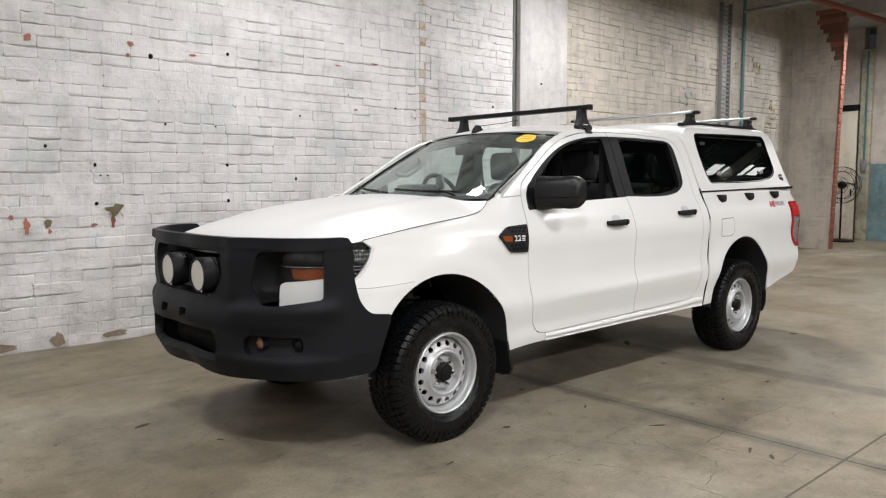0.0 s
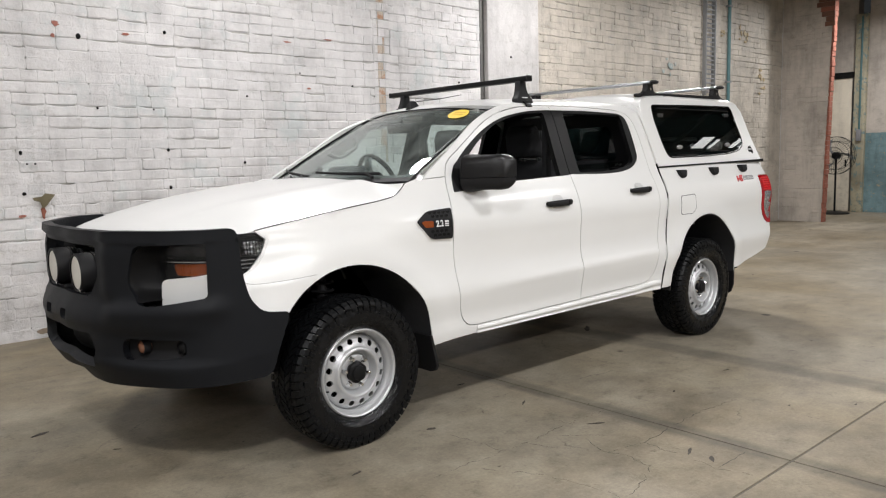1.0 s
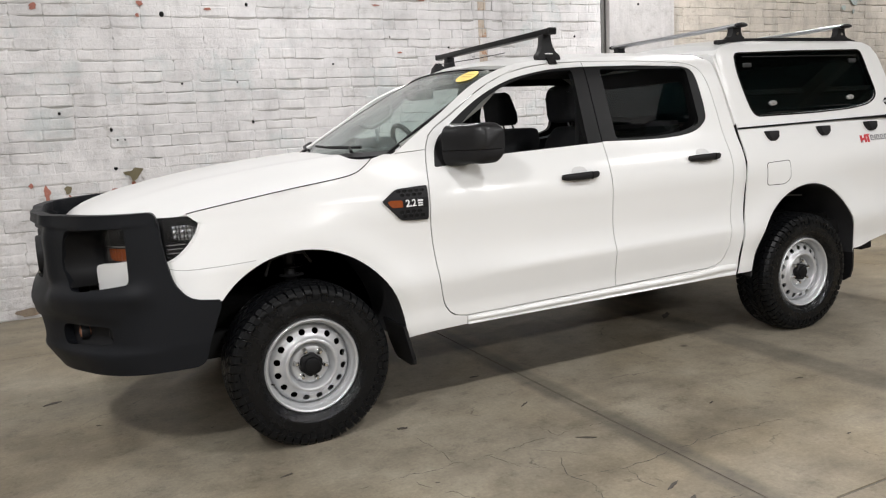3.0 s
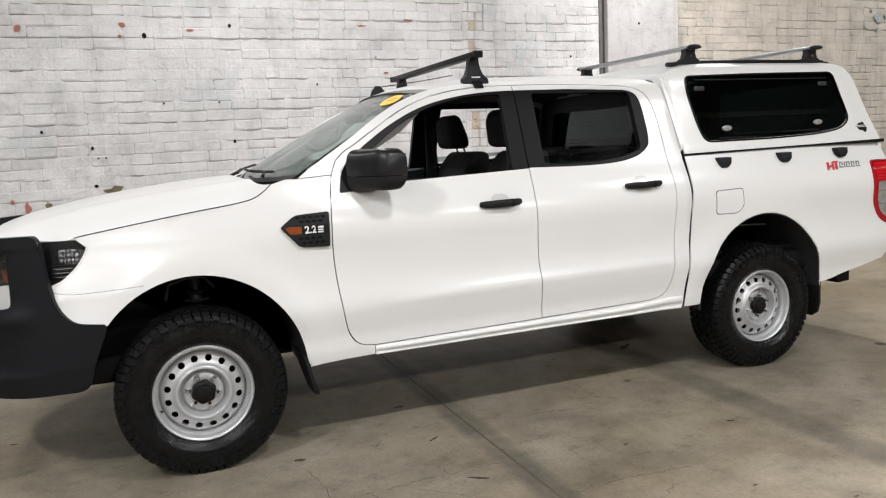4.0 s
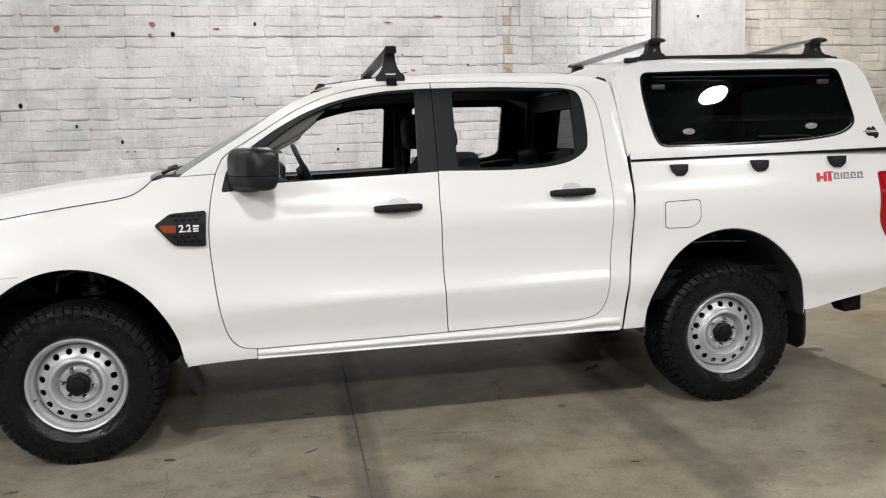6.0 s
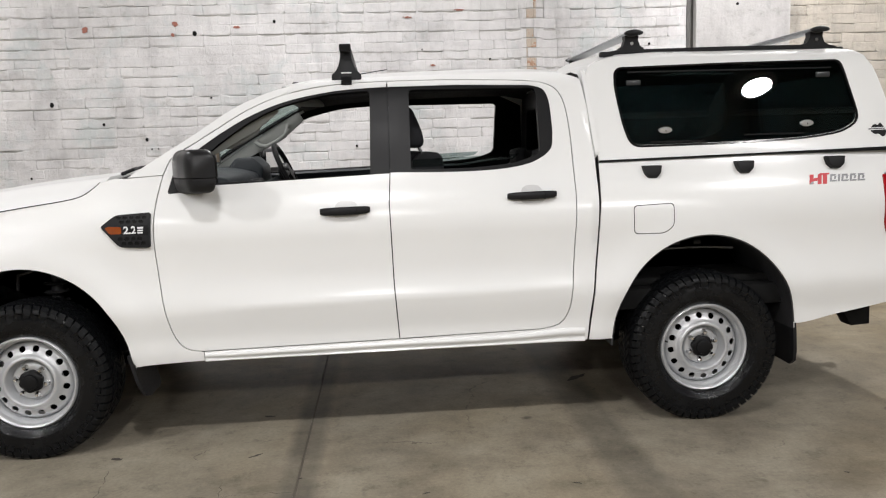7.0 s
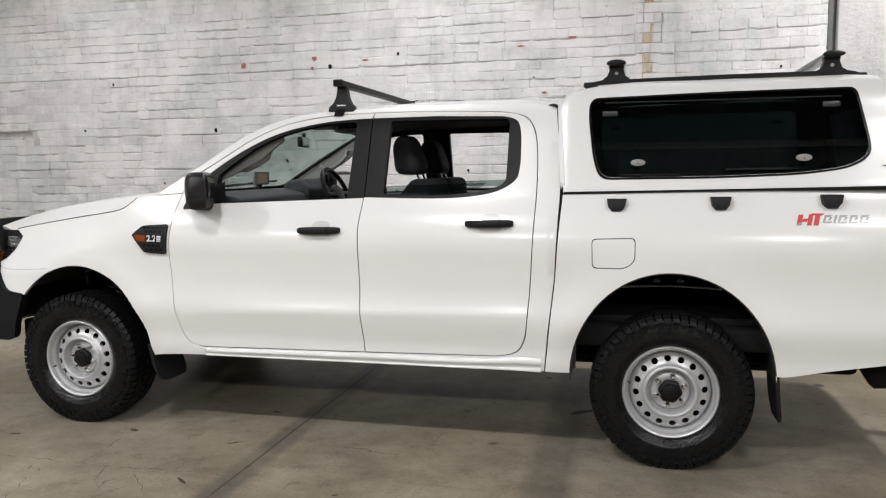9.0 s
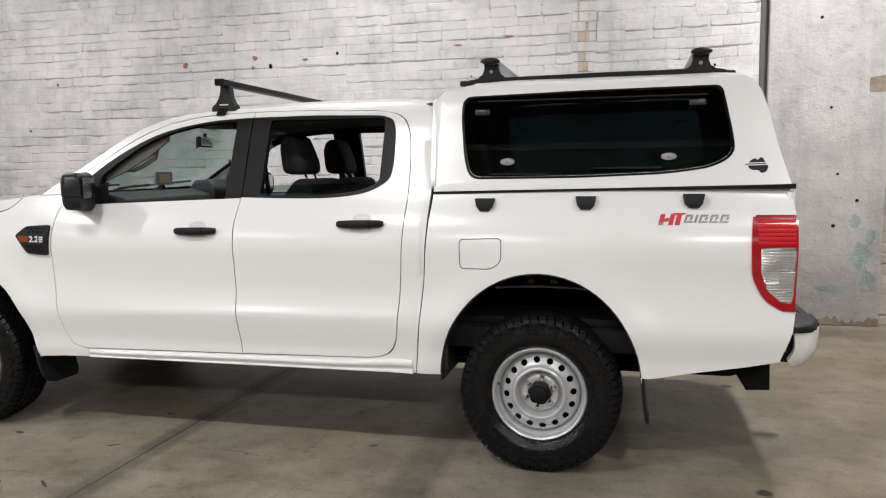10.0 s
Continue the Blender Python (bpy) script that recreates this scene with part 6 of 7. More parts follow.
MIRROR = [curve1(tab) for tab in (
    [(.838, .745), (.848, .728), (.90, .738), (.98, .786), (1.042, .830), (1.058, .852)], [(.838, .862), (.848, .872), (.90, .896), (.98, .926), (1.042, .948), (1.058, .952)],
    [(.838, 1.240), (.848, 1.222), (.90, 1.220), (.98, 1.222), (1.042, 1.232), (1.058, 1.252)], [(.838, 1.372), (.848, 1.396), (.90, 1.407), (.98, 1.409), (1.042, 1.402), (1.058, 1.385)])]
for i, s in ((0, -1), (1, 1)):
    flip = (lambda d: d) if i == 0 else mirrored
    cells = []
    for z0, z1, sh in ((1.088, 1.126, 0), (.988, 1.032, .006)):
        for row in range(2):
            zc, hz = z0 + (z1 - z0) * (row + .5) / 2, (z1 - z0) * .19
            for col in range(5 if row else 4):
                xc = .470 + sh + .029 * col + (0 if row else .0145)
                if xc < .592:
                    cells.append([(xc - .0125, zc), (xc - .007, zc + hz), (xc + .007, zc + hz), (xc + .0125, zc), (xc + .007, zc - hz), (xc - .007, zc - hz)])
    vent = part("fender_vent", flip(sheet([VENT] + cells, .03, set_in(-.013), thick=.011)), BLACK, truck, "black fender vent with honeycomb cells and amber repeater")
    part("vent_backing", flip(sheet([[(.43, 1.075), (.462, 1.124), (.608, 1.130), (.602, .982), (.475, .986)]], .03, set_in(-.0090), thick=.005)), DARK, vent, "dark backing of the vent cells")
    part("repeater", flip(sheet([rounded([(.408, 1.072), (.425, 1.078), (.482, 1.075), (.482, 1.043), (.43, 1.043)], .006)], .02, set_in(-.016), thick=.01)), AMBER, vent, "amber side repeater")
    part("vent_bar", flip(sheet([[(.484, 1.041), (.604, 1.036), (.605, 1.082), (.484, 1.077)]], .03, set_in(-.0145), thick=.006)), TRIM, vent)
    y = flank(.52, 1.06)
    lean = 8
    if i == 0:
        letters("2.2", .046, WHITEFILM, vent, pose(.522, -y - .0165, 1.0585, 90 - lean, 0, 4), "white raised numerals")
        P = [(.556, 1.044), (.580, 1.044), (.580, 1.050), (.556, 1.050)], [(.556, 1.054), (.580, 1.054), (.580, 1.061), (.556, 1.061)], [(.556, 1.065), (.582, 1.065), (.582, 1.074), (.556, 1.074)]
        for q in P:
            part("print_bar", sheet([q], .03, set_in(-.0155), thick=.001), WHITEFILM, vent)
    else:
        letters("2.2", .040, WHITEFILM, vent, pose(.522, y + .0165, 1.0585, 90 - lean, 0, 176), "white raised numerals")
    # door handles
    for door, x0, x1, zc in ((fdoor[i], 1.376, 1.606, 1.110), (rdoor[i], 2.250, 2.484, 1.149)):
        # flat patch greyer than the body: the cup's shade is in its colour
        cup = part("handle_cup", flip(sheet([rounded([(x0 + .055, zc - .035), (x0 + .075, zc + .048), (x0 + .165, zc + .048), (x0 + .185, zc - .035)], .035)], .02,
                                            lambda x, z: (x, -flank(x, z) - .0008 , z), thick=.002)), simple("handle_cup_shade", (.62, .62, .61), .3, coat=.6, vary=.04), door, "flat grey patch for the shaded cup behind the handle")
        bm = bmesh.new()
        y = flank(x0, zc)
        secs = []
        for k in range(13):
            f = k / 12
            x = x0 + (x1 - x0) * f
            lift = .012 + .026 * math.sin(math.pi * f) ** .5
            h = .016 + .003 * math.sin(math.pi * f)
            if k in (0, 12):
                h *= .75
            zz = zc + .004 * f
            secs.append([(x, s * (y + lift + .009 * math.cos(a)), zz + h * math.sin(a)) for a in [2 * math.pi * q / 12 for q in range(12)]])
        loft(bm, secs)
        for x in (x0 + .012, x1 - .03):
            box(bm, x, x + .018, *sorted((s * (y - .01), s * (y + .02))), zc - .013, zc + .013)
        part("door_handle", finish(bm, 50), BLACK, door, "matt black door handle")
        bm = box(bmesh.new(), x1 - .062, x1 - .0605, *sorted((s * (y + .02), s * (y + .0465))), zc - .017, zc + .022)
        part("handle_seam", bm, DARK, door)
    # mirrors
    mir = empty("side_mirror")
    mir.parent = truck
    # mirror: an upper shell over a slightly smaller base, a seam between them
    for nm, low, high, k, mat in (("mirror_housing", 1.2885, 2, 1.0, SHELL), ("mirror_base", 0, 1.2855, .975, BLACK)):
        secs = []
        for y in (.838, .842, .848, .862, .88, .90, .925, .95, .98, 1.01, 1.030, 1.044, 1.053, 1.058):
            x0, x1, z0, z1 = (c(y) for c in MIRROR)
            cx, cz, hx, hz = (x0 + x1) / 2, (z0 + z1) / 2, (x1 - x0) / 2 * k, (z1 - z0) / 2
            sec = []
            for q in range(36):
                a = 2 * math.pi * q / 36
                ca, sa = math.cos(a), math.sin(a)
                e = .55 if ca < 0 else .42
                sec.append((cx + hx * math.copysign(abs(ca) ** e, ca), s * y * (1 if k == 1 else .997), min(high, max(low, cz + hz * math.copysign(abs(sa) ** e, sa)))))
            secs.append(sec)
        part(nm, finish(loft(bmesh.new(), secs), 50), mat, mir, "satin black mirror shell" if k == 1 else "matt black mirror base")
    bm = loft(bmesh.new(), [[(.884 + d, s * .865, z), (.951 + d, s * 1.035, z)] + [(.951 + d + .004, s * 1.035, z), (.884 + d + .004, s * .865, z)] for z, d in ((1.28, .0), (1.385, .0))])
    part("mirror_glass", bm, CHROME, mir, "mirror glass")
    bm = bmesh.new()
    loft(bm, [[(.742, s * .775, 1.245), (.90, s * .775, 1.25), (.90, s * .775, 1.36), (.79, s * .775, 1.33)],
              [(.738, s * .822, 1.246), (.88, s * .822, 1.25), (.88, s * .822, 1.31), (.77, s * .822, 1.305)],
              [(.745, s * .875, 1.252), (.875, s * .875, 1.256), (.875, s * .875, 1.29), (.76, s * .875, 1.29)]])
    part("mirror_arm", finish(bm, 40), BLACK, mir, "black plastic mirror arm")
    sail = rounded([(.682, 1.214), (.704, 1.300), (.740, 1.358), (.79, 1.390), (.860, 1.395), (.866, 1.248), (.84, 1.226)], .015)
    part("mirror_plate", flip(sheet([sail], .03, set_in(-.004), thick=.008)), BLACK, mir, "black plastic plate at the window corner")
    # tie-down hooks under the canopy
    for x in (2.964, 3.424, 3.886):
        bm = bmesh.new()
        y = flank(x, 1.25)
        zt = 1.268 + .018 * (x - 2.96)
        loft(bm, [[(x - .046, s * (y - .012), zt), (x + .046, s * (y - .012), zt), (x + .040, s * (y - .03 + .022), zt - .045), (x + .022, s * (y + .022), zt - .062), (x - .022, s * (y + .022), zt - .062), (x - .040, s * (y - .008), zt - .045)],
                  [(x - .045, s * (y + .030), zt), (x + .045, s * (y + .030), zt), (x + .036, s * (y + .040), zt - .036), (x + .020, s * (y + .040), zt - .052), (x - .020, s * (y + .040), zt - .052), (x - .036, s * (y + .040), zt - .036)]])
        bmesh.ops.bevel(bm, geom=bm.edges[:], offset=.004, segments=2, affect="EDGES", profile=.5)
        part("tie_hook", finish(bm, 40), BLACK, truck, "black plastic tie-down hook")
    # tail lamps
    lampz = [(4.126, 1.188), (4.118, 1.10), (4.122, .953), (4.145, .885), (4.185, .828), (4.25, .790), (4.297, .788), (4.303, 1.175), (4.296, 1.192)]
    red_loop = spline(lampz[:6], 3) + lampz[6:]
    hole = rounded([(4.154, 1.058), (4.296, 1.062), (4.292, .88), (4.284, .822), (4.240, .826), (4.186, .875), (4.158, .95)], .012)
    tl = part("tail_lamp", flip(sheet([red_loop, hole], .02, set_in(-.008), thick=.05)), RED, truck, "tall red and clear tail lamp")
    ribbed = lambda x, z: (x, -flank(x, z) + .004 + .0010 * math.sin(z * 520) - .012 * ((z * 11 + (.45 if x > 4.232 else 0)) % 1) * step01((x - 4.165) / .03), z)
    part("clear_section", flip(sheet([hole], .0032, ribbed, thick=.012)), SILVER, tl, "clear ribbed reflector")
    for k in range(6):
        z = 1.070 + .0185 * k
        part("lens_rib", flip(sheet([[(4.146, z), (4.294, z), (4.294, z + .0145), (4.144, z + .0145)]], .015, lambda x, zz, z=z: (x, -flank(x, zz) - .0095 - .0010 * math.sin((zz - z) / .0145 * math.pi), zz), thick=.004)), BRIGHTRED, tl, "bright red prism band")
    g = part("lens", flip(sheet([hole], .02, set_in(-.0095), thick=.002)), LENS, tl, "clear lens")
    g.visible_shadow = False
    # mud flaps: thin curved rubber, the outer lower corner rounded
    for pts, y0, y1 in ((((.452, .47), (.466, .41), (.480, .35), (.496, .30), (.505, .268), (.508, .255)), .62, .888), (((3.652, .62), (3.668, .52), (3.676, .42), (3.684, .33), (3.694, .265), (3.700, .235)), .63, .885)):
        bm = bmesh.new()
        secs = []
        for k, (x, z) in enumerate(pts):
            cutoff = (0, 0, 0, .006, .030, .075)[k]
            secs.append([(x, s * (y0 + cutoff * .4), z), (x, s * (y1 - cutoff), z), (x + .016, s * (y1 - cutoff), z), (x + .016, s * (y0 + cutoff * .4), z)])
        loft(bm, secs)
        part("mud_flap", finish(bm), BLACK, truck, "black rubber mud flap")
    # canopy window catches and hinges
    for x, z in ((3.058, 1.436), (3.781, 1.450)):
        y = CAN(z)
        m = Matrix.Translation((x, s * (y + .004), z)) @ Matrix.Rotation(radians(s * -18), 4, "X")
        bm = lathe(bmesh.new(), [(0, .012 * s), (.030, .010 * s), (.034, .006 * s), (.034, -.002 * s)], 20, m @ Matrix.Diagonal((1, 1, .46, 1)))
        catch = part("window_catch", finish(bm), STEEL, canopy, "oval chrome catch")
        bm = lathe(bmesh.new(), [(0, .0135 * s), (.003, .013 * s), (.0035, .009 * s)], 8, m)
        part("key_hole", finish(bm), DARK, catch)
        bm = tube(bmesh.new(), [(x, s * (y - .01), z - .018), (x, s * (y - .035), z - .03)], .012, 10)
        part("catch_stem", finish(bm), BLACK, canopy)
    for x, z in ((2.925, 1.672), (3.905, 1.690)):
        y = CAN(z)
        bm = box(bmesh.new(), x - .037, x + .037, *sorted((s * (y - .008), s * (y + .006))), z - .014, z + .014, .0065, 3)
        part("window_hinge", finish(bm), HINGE, canopy, "grey hinge cover on the glass")
    bm = box(bmesh.new(), 2.90, 3.95, *sorted((s * (CAN(1.728) - .004), s * (CAN(1.728) + .006))), 1.722, 1.728, .001)
    part("window_drip", finish(bm), BLACK, canopy)
    for xa, xb in ((2.98, 3.25), (3.45, 3.75)):
        bm = box(bmesh.new(), xa, xb, *sorted((s * (CAN(1.357) - .01), s * (CAN(1.357) + .008))), 1.374 + .048 * (xa - 2.98), 1.382 + .048 * (xa - 2.98), .002)
        part("window_stop", finish(bm), TRIM, canopy)
    # roof rails, feet
    bm = bmesh.new()
    loft(bm, [[(x, s * (yy + dy), z + dz) for dy, dz in ((-.018, -.004), (.018, -.010), (.016, .012), (-.014, .014))] for x, yy, z in
              ((2.81, .553, 1.818), (2.84, .556, 1.826), (2.88, .558, 1.832), (3.42, .56, 1.838), (3.98, .558, 1.838), (4.02, .556, 1.832), (4.045, .552, 1.824))])
    part("roof_rail", finish(bm), TRIM, canopy, "black roof rail")
    for x in (2.825, 4.04):
        bm = box(bmesh.new(), x - .035, x + .035, *sorted((s * .536, s * .572)), 1.812, 1.838, .008)
        part("rail_end", finish(bm), BLACK, canopy)
    for x in (2.95, 3.922):
        bm2 = bmesh.new()
        loft(bm2, [[(x + dx * w, s * (.555 + dy), z) for dx, dy in ((-1, -.022), (1, -.022), (1, .022), (-1, .022))] for z, w in ((1.832, .066), (1.852, .062), (1.862, .044), (1.892, .033), (1.912, .036))])
        part("rack_foot", finish(bm2), BLACK, canopy, "black rack foot")
        bm2 = tube(bmesh.new(), [(x, s * .576, 1.874), (x, s * .581, 1.874)], .009, 12)
        part("lock", finish(bm2), CHROME, canopy, "small chrome lock")
    bm2 = bmesh.new()
    loft(bm2, [[(1.515 + dx * w, s * (y0 + dy * .024), z) for dx, dy in ((-1, -1), (1, -1), (1, 1), (-1, 1))] for z, w, y0 in ((1.726, .072, .597), (1.752, .072, .589), (1.772, .050, .583), (1.800, .036, .579), (1.830, .029, .576), (1.864, .026, .576))])
    bmesh.ops.bevel(bm2, geom=bm2.edges[:], offset=.005, segments=2, affect="EDGES", profile=.5)
    part("rack_foot", finish(bm2), BLACK, truck, "black roof rack foot")
    bm2 = bmesh.new()
    loft(bm2, [[(1.515 + dx, s * y, z) for dx in (-.025, .025)] + [(1.515 + dx, s * (y + .006), z + .004) for dx in (.025, -.025)] for y, z in ((.60, 1.745), (.625, 1.728), (.648, 1.700))])
    part("rack_clamp", finish(bm2), TRIM, truck, "black door-frame clamp")
    bm2 = box(bmesh.new(), 1.490, 1.540, *sorted((s * .6125, s * .6138)), 1.757, 1.763)
    part("print_bar", bm2, WHITEFILM, truck)

# roof bars
bm = bmesh.new()
box(bm, 1.489, 1.541, -.645, .726, 1.858, 1.891, .009)
part("roof_bar", finish(bm), TRIM, truck, "black square roof rack bar")
for s in (-1, 1):
    end = -.644 if s < 0 else .725
    bm = box(bmesh.new(), 1.487, 1.543, *sorted((end, end + s * .008)), 1.856, 1.893, .006)
    part("bar_cap", finish(bm), BLACK, truck)
    bm = box(bmesh.new(), 1.494, 1.536, *sorted((end + s * .0075, end + s * .0095)), 1.864, 1.885)
    part("bar_socket", bm, DARK, truck)
for x in (2.95, 3.922):
    prof = [(x + .042 * math.cos(a), 1.920 + .014 * math.sin(a) * (1.1 if math.sin(a) > 0 else .8)) for a in [2 * math.pi * k / 20 for k in range(20)]]
    bm = extruded(bmesh.new(), prof, -.600, .600)
    part("cross_bar", finish(bm), ALLOY, canopy, "silver aerofoil cross bar")
    for s in (-1, 1):
        bm = bmesh.new()
        loft(bm, [[(x + (px - x) * k, s * y, 1.920 + (pz - 1.920) * k) for px, pz in prof] for y, k in ((.598, 1.12), (.618, 1.12), (.630, .8), (.636, .35))])
        part("bar_cap", finish(bm), BLACK, canopy, "black rubber bar cap")

# aerial, wipers, windscreen sticker
bm = bmesh.new()
loft(bm, [[(1.195 + dx * w, .10 + dy * w * .5, z) for dx, dy in ((-1, -1), (1, -1), (1, 1), (-1, 1))] for z, w in ((1.720, .045), (1.752, .036), (1.780, .014))])
part("aerial_base", finish(bm), BLACK, truck, "black aerial base")
bm = tube(bmesh.new(), [(1.205, .10, 1.774), (1.50, .14, 1.812), (1.72, .185, 1.848)], .0028, 6)
part("aerial", finish(bm), BLACK, truck, "thin black whip aerial")
for y0, y1, z1 in ((-.52, .02, .012), (.05, .62, .010)):
    bm = bmesh.new()
    p, q = Vector(screen_at(y0 / .735, .03, -.022)), Vector(screen_at(y1 / .735, .075, -.018))
    mid = [p.lerp(q, k / 6) for k in range(7)]
    mid = [Vector(screen_at((y0 + (y1 - y0) * k / 6) / .735, .035 + .045 * k / 6, -.020)) for k in range(7)]
    tube(bm, mid, .007, 6)
    tube(bm, [Vector(screen_at(y0 / .735, -.03, -.03)), mid[1], mid[3]], .009, 6)
    part("wiper", finish(bm), BLACK, truck, "black wiper arm and blade")
st = spline([(-.785, .862), (-.73, .825), (-.65, .825), (-.595, .868), (-.595, .915), (-.63, .952), (-.73, .957), (-.775, .92)], 4, True)
sticker = part("sticker", sheet([st], .03, lambda u, v: screen_at(u, v, -.0015), out=(-.5, 0, .8), thick=.001), YELLOW, truck, "yellow scalloped sales sticker")
for k in range(2):
    part("print_bar", sheet([[(-.75, .878 + .03 * k), (-.63, .878 + .03 * k), (-.63, .890 + .03 * k), (-.75, .890 + .03 * k)]], .03, lambda u, v: screen_at(u, v, -.0026), out=(-.5, 0, .8), thick=.0006),
         simple("ochre_print", (.62, .40, .02), .5), sticker)

# flank badges as plain slanted bars
def slanted(x0, x1, z0, z1, mat, parent, fm, lean=.012):
    return part("badge_bar", sheet([[(x0, z0), (x1, z0), (x1 + lean, z1), (x0 + lean, z1)]], .03, fm, thick=.0015), mat, parent)


badge = empty("flank_badge")
badge.parent = truck
zb = 1.152
# bold red-and-grey pair, then five open grey blocks
for x0, x1, za, zc2, mt in ((3.736, 3.756, 0, .046, REDFILM), (3.756, 3.778, .015, .029, REDFILM), (3.778, 3.797, 0, .046, REDFILM), (3.805, 3.826, 0, .050, REDFILM), (3.790, 3.843, .043, .051, REDFILM), (3.736, 3.750, 0, .012, GREYFILM)):
    slanted(x0, x1, zb + za, zb + zc2, mt, badge, set_in(-.0022 if mt == REDFILM else -.0036))
for x0, wdt in ((3.842, .034), (3.884, .010), (3.902, .036), (3.946, .034), (3.988, .036)):
    slanted(x0, x0 + .010, zb + .010, zb + .044, GREYFILM, badge, set_in(-.0020))
    if wdt > .02:
        slanted(x0 + .010, x0 + wdt, zb + .036, zb + .044, GREYFILM, badge, set_in(-.0020), lean=.010)
        slanted(x0 + wdt - .010, x0 + wdt, zb + .022, zb + .036, GREYFILM, badge, set_in(-.0020), lean=.008)
        slanted(x0 + .010, x0 + wdt, zb + .010, zb + .017, GREYFILM, badge, set_in(-.0020), lean=.006)
can_fm = lambda x, z: tuple(Vector(canopy_side(x, z)) + Vector((0, -.0015, 0)))
can_fm2 = lambda x, z: tuple(Vector(canopy_side(x, z)) + Vector((0, -.0028, 0)))
logo = part("canopy_sticker", sheet([spline([(4.112, 1.398), (4.118, 1.422), (4.14, 1.435), (4.15, 1.428), (4.165, 1.440), (4.178, 1.425), (4.192, 1.40), (4.182, 1.378), (4.165, 1.372), (4.15, 1.385), (4.13, 1.385)], 3, True)], .02, can_fm, thick=.001), TRIM, canopy, "small dark shaped sticker")
part("print_bar", sheet([[(4.092, 1.404), (4.188, 1.406), (4.190, 1.418), (4.092, 1.416)]], .03, can_fm2, thick=.0008), WHITEFILM, logo)
part("print_bar", sheet([[(4.098, 1.408), (4.184, 1.410), (4.184, 1.414), (4.098, 1.412)]], .03, lambda x, z: tuple(Vector(canopy_side(x, z)) + Vector((0, -.0038, 0))), thick=.0008), TRIM, logo)

# fuel flap: a dark shut line and the lid within it
FLAP = rounded([(2.853, 1.084), (3.052, 1.090), (3.052, .980), (3.005, .945), (2.856, .946)], [.022, .022, .03, .03, .022])
flap_c = (2.953, 1.017)
inner_flap = [(flap_c[0] + (a - flap_c[0]) * .962, flap_c[1] + (b - flap_c[1]) * .945) for a, b in FLAP]
part("flap_gap", sheet([FLAP, inner_flap], .02, set_in(-.0006), thick=.002), TRIM, truck)
part("fuel_flap", sheet([inner_flap], .03, set_in(-.0012), thick=.003), PAINT, truck)

# rear bumper, step, tow ball, bracket
_back = [(0, 4.448), (.40, 4.447), (.62, 4.440), (.73, 4.424), (.795, 4.396), (.826, 4.355), (.836, 4.31), (.834, 4.27)]
_run = [0.0]
for (a, b), (c, d) in zip(_back, _back[1:]):
    _run.append(_run[-1] + math.hypot(c - a, d - b))
REAR_Y = curve1([(k, p[0]) for k, p in zip(_run, _back)])
REAR_X = curve1([(k, p[1]) for k, p in zip(_run, _back)])


def rear_bumper(u, z):
    a = abs(u)
    tuck = .055 * max(0, (.64 - z) / .105) ** 2
    return (REAR_X(a) - tuck, math.copysign(REAR_Y(a) - tuck * .5 * step01((a - .7) / .2), u), z)


END = _run[-2] + .004
loop = rounded([(-END, .695), (-.54, .695), (-.54, .60), (.54, .60), (.54, .695), (END, .695), (END - .01, .56), (END - .05, .535), (-END + .05, .535), (-END + .01, .56)], .012)
bmp = part("rear_bumper", sheet([loop], .025, rear_bumper, out=(1, 0, 0), thick=.02), PAINT, truck, "white rear bumper with black step")
# dark box added behind the bumper to give its end gap a shaded look
bm = box(bmesh.new(), 4.20, 4.315, -.80, .80, .55, .69, .01)
part("bumper_mount", finish(bm), DARK, bmp, "added dark backing for the gap beside the bumper")
bm = box(bmesh.new(), 4.29, 4.435, -.70, .70, .685, .712, .008)
part("bumper_step", finish(bm), BLACK, bmp, "ribbed black bumper step")
for s in (-1, 1):
    plan = [(4.285, .56), (4.440, .56), (4.432, .68), (4.408, .775), (4.372, .825), (4.32, .848), (4.285, .850)]
    bm = loft(bmesh.new(), [[(4.285 + (x - 4.285) * k, s * (.56 + (y - .56) * k), z) for x, y in plan] for k, z in ((1.0, .690), (1.006, .700), (.985, .716), (.93, .726))])
    part("corner_pad", finish(bm), BLACK, bmp, "black plastic bumper corner pad")
    for k in range(5):
        bm = box(bmesh.new(), 4.32 + .018 * k, 4.330 + .018 * k, *sorted((s * .40, s * .68)), .712, .718, .002)
        part("step_rib", bm, TRIM, bmp)
    bm = extruded(bmesh.new(), [(4.085, .47), (4.25, .49), (4.252, .372), (4.15, .366)], *sorted((s * .52, s * .62)), .004)
    part("tow_bracket", finish(bm), DARK, truck, "black tow bar bracket")
bm = box(bmesh.new(), 4.10, 4.50, -.03, .03, .43, .49, .006)
part("tow_tongue", finish(bm), DARK, truck)
bm = lathe(bmesh.new(), [(.022, .49), (.022, .52), (.014, .54), (.018, .55), (.025, .57), (.018, .59), (0, .595)], 16, Matrix.Translation((4.49, 0, 0)), axis="Z")
part("tow_ball", finish(bm), CHROME, truck, "chrome tow ball")
for y in (-.50,):
    bm = tube(bmesh.new(), [(4.42, y, .63), (4.475, y, .635)], .02, 12)
    tube(bm, [(4.47, y, .655), (4.48, y, .60)], .012, 10)
    part("trailer_socket", finish(bm), CHROME, truck, "metal trailer socket")
bm = tube(bmesh.new(), [(2.4, .35, .40), (3.0, .42, .42), (3.8, .45, .45), (4.2, .50, .44)], .035, 12)
part("exhaust_pipe", finish(bm), STEEL, truck, "grey steel exhaust pipe")
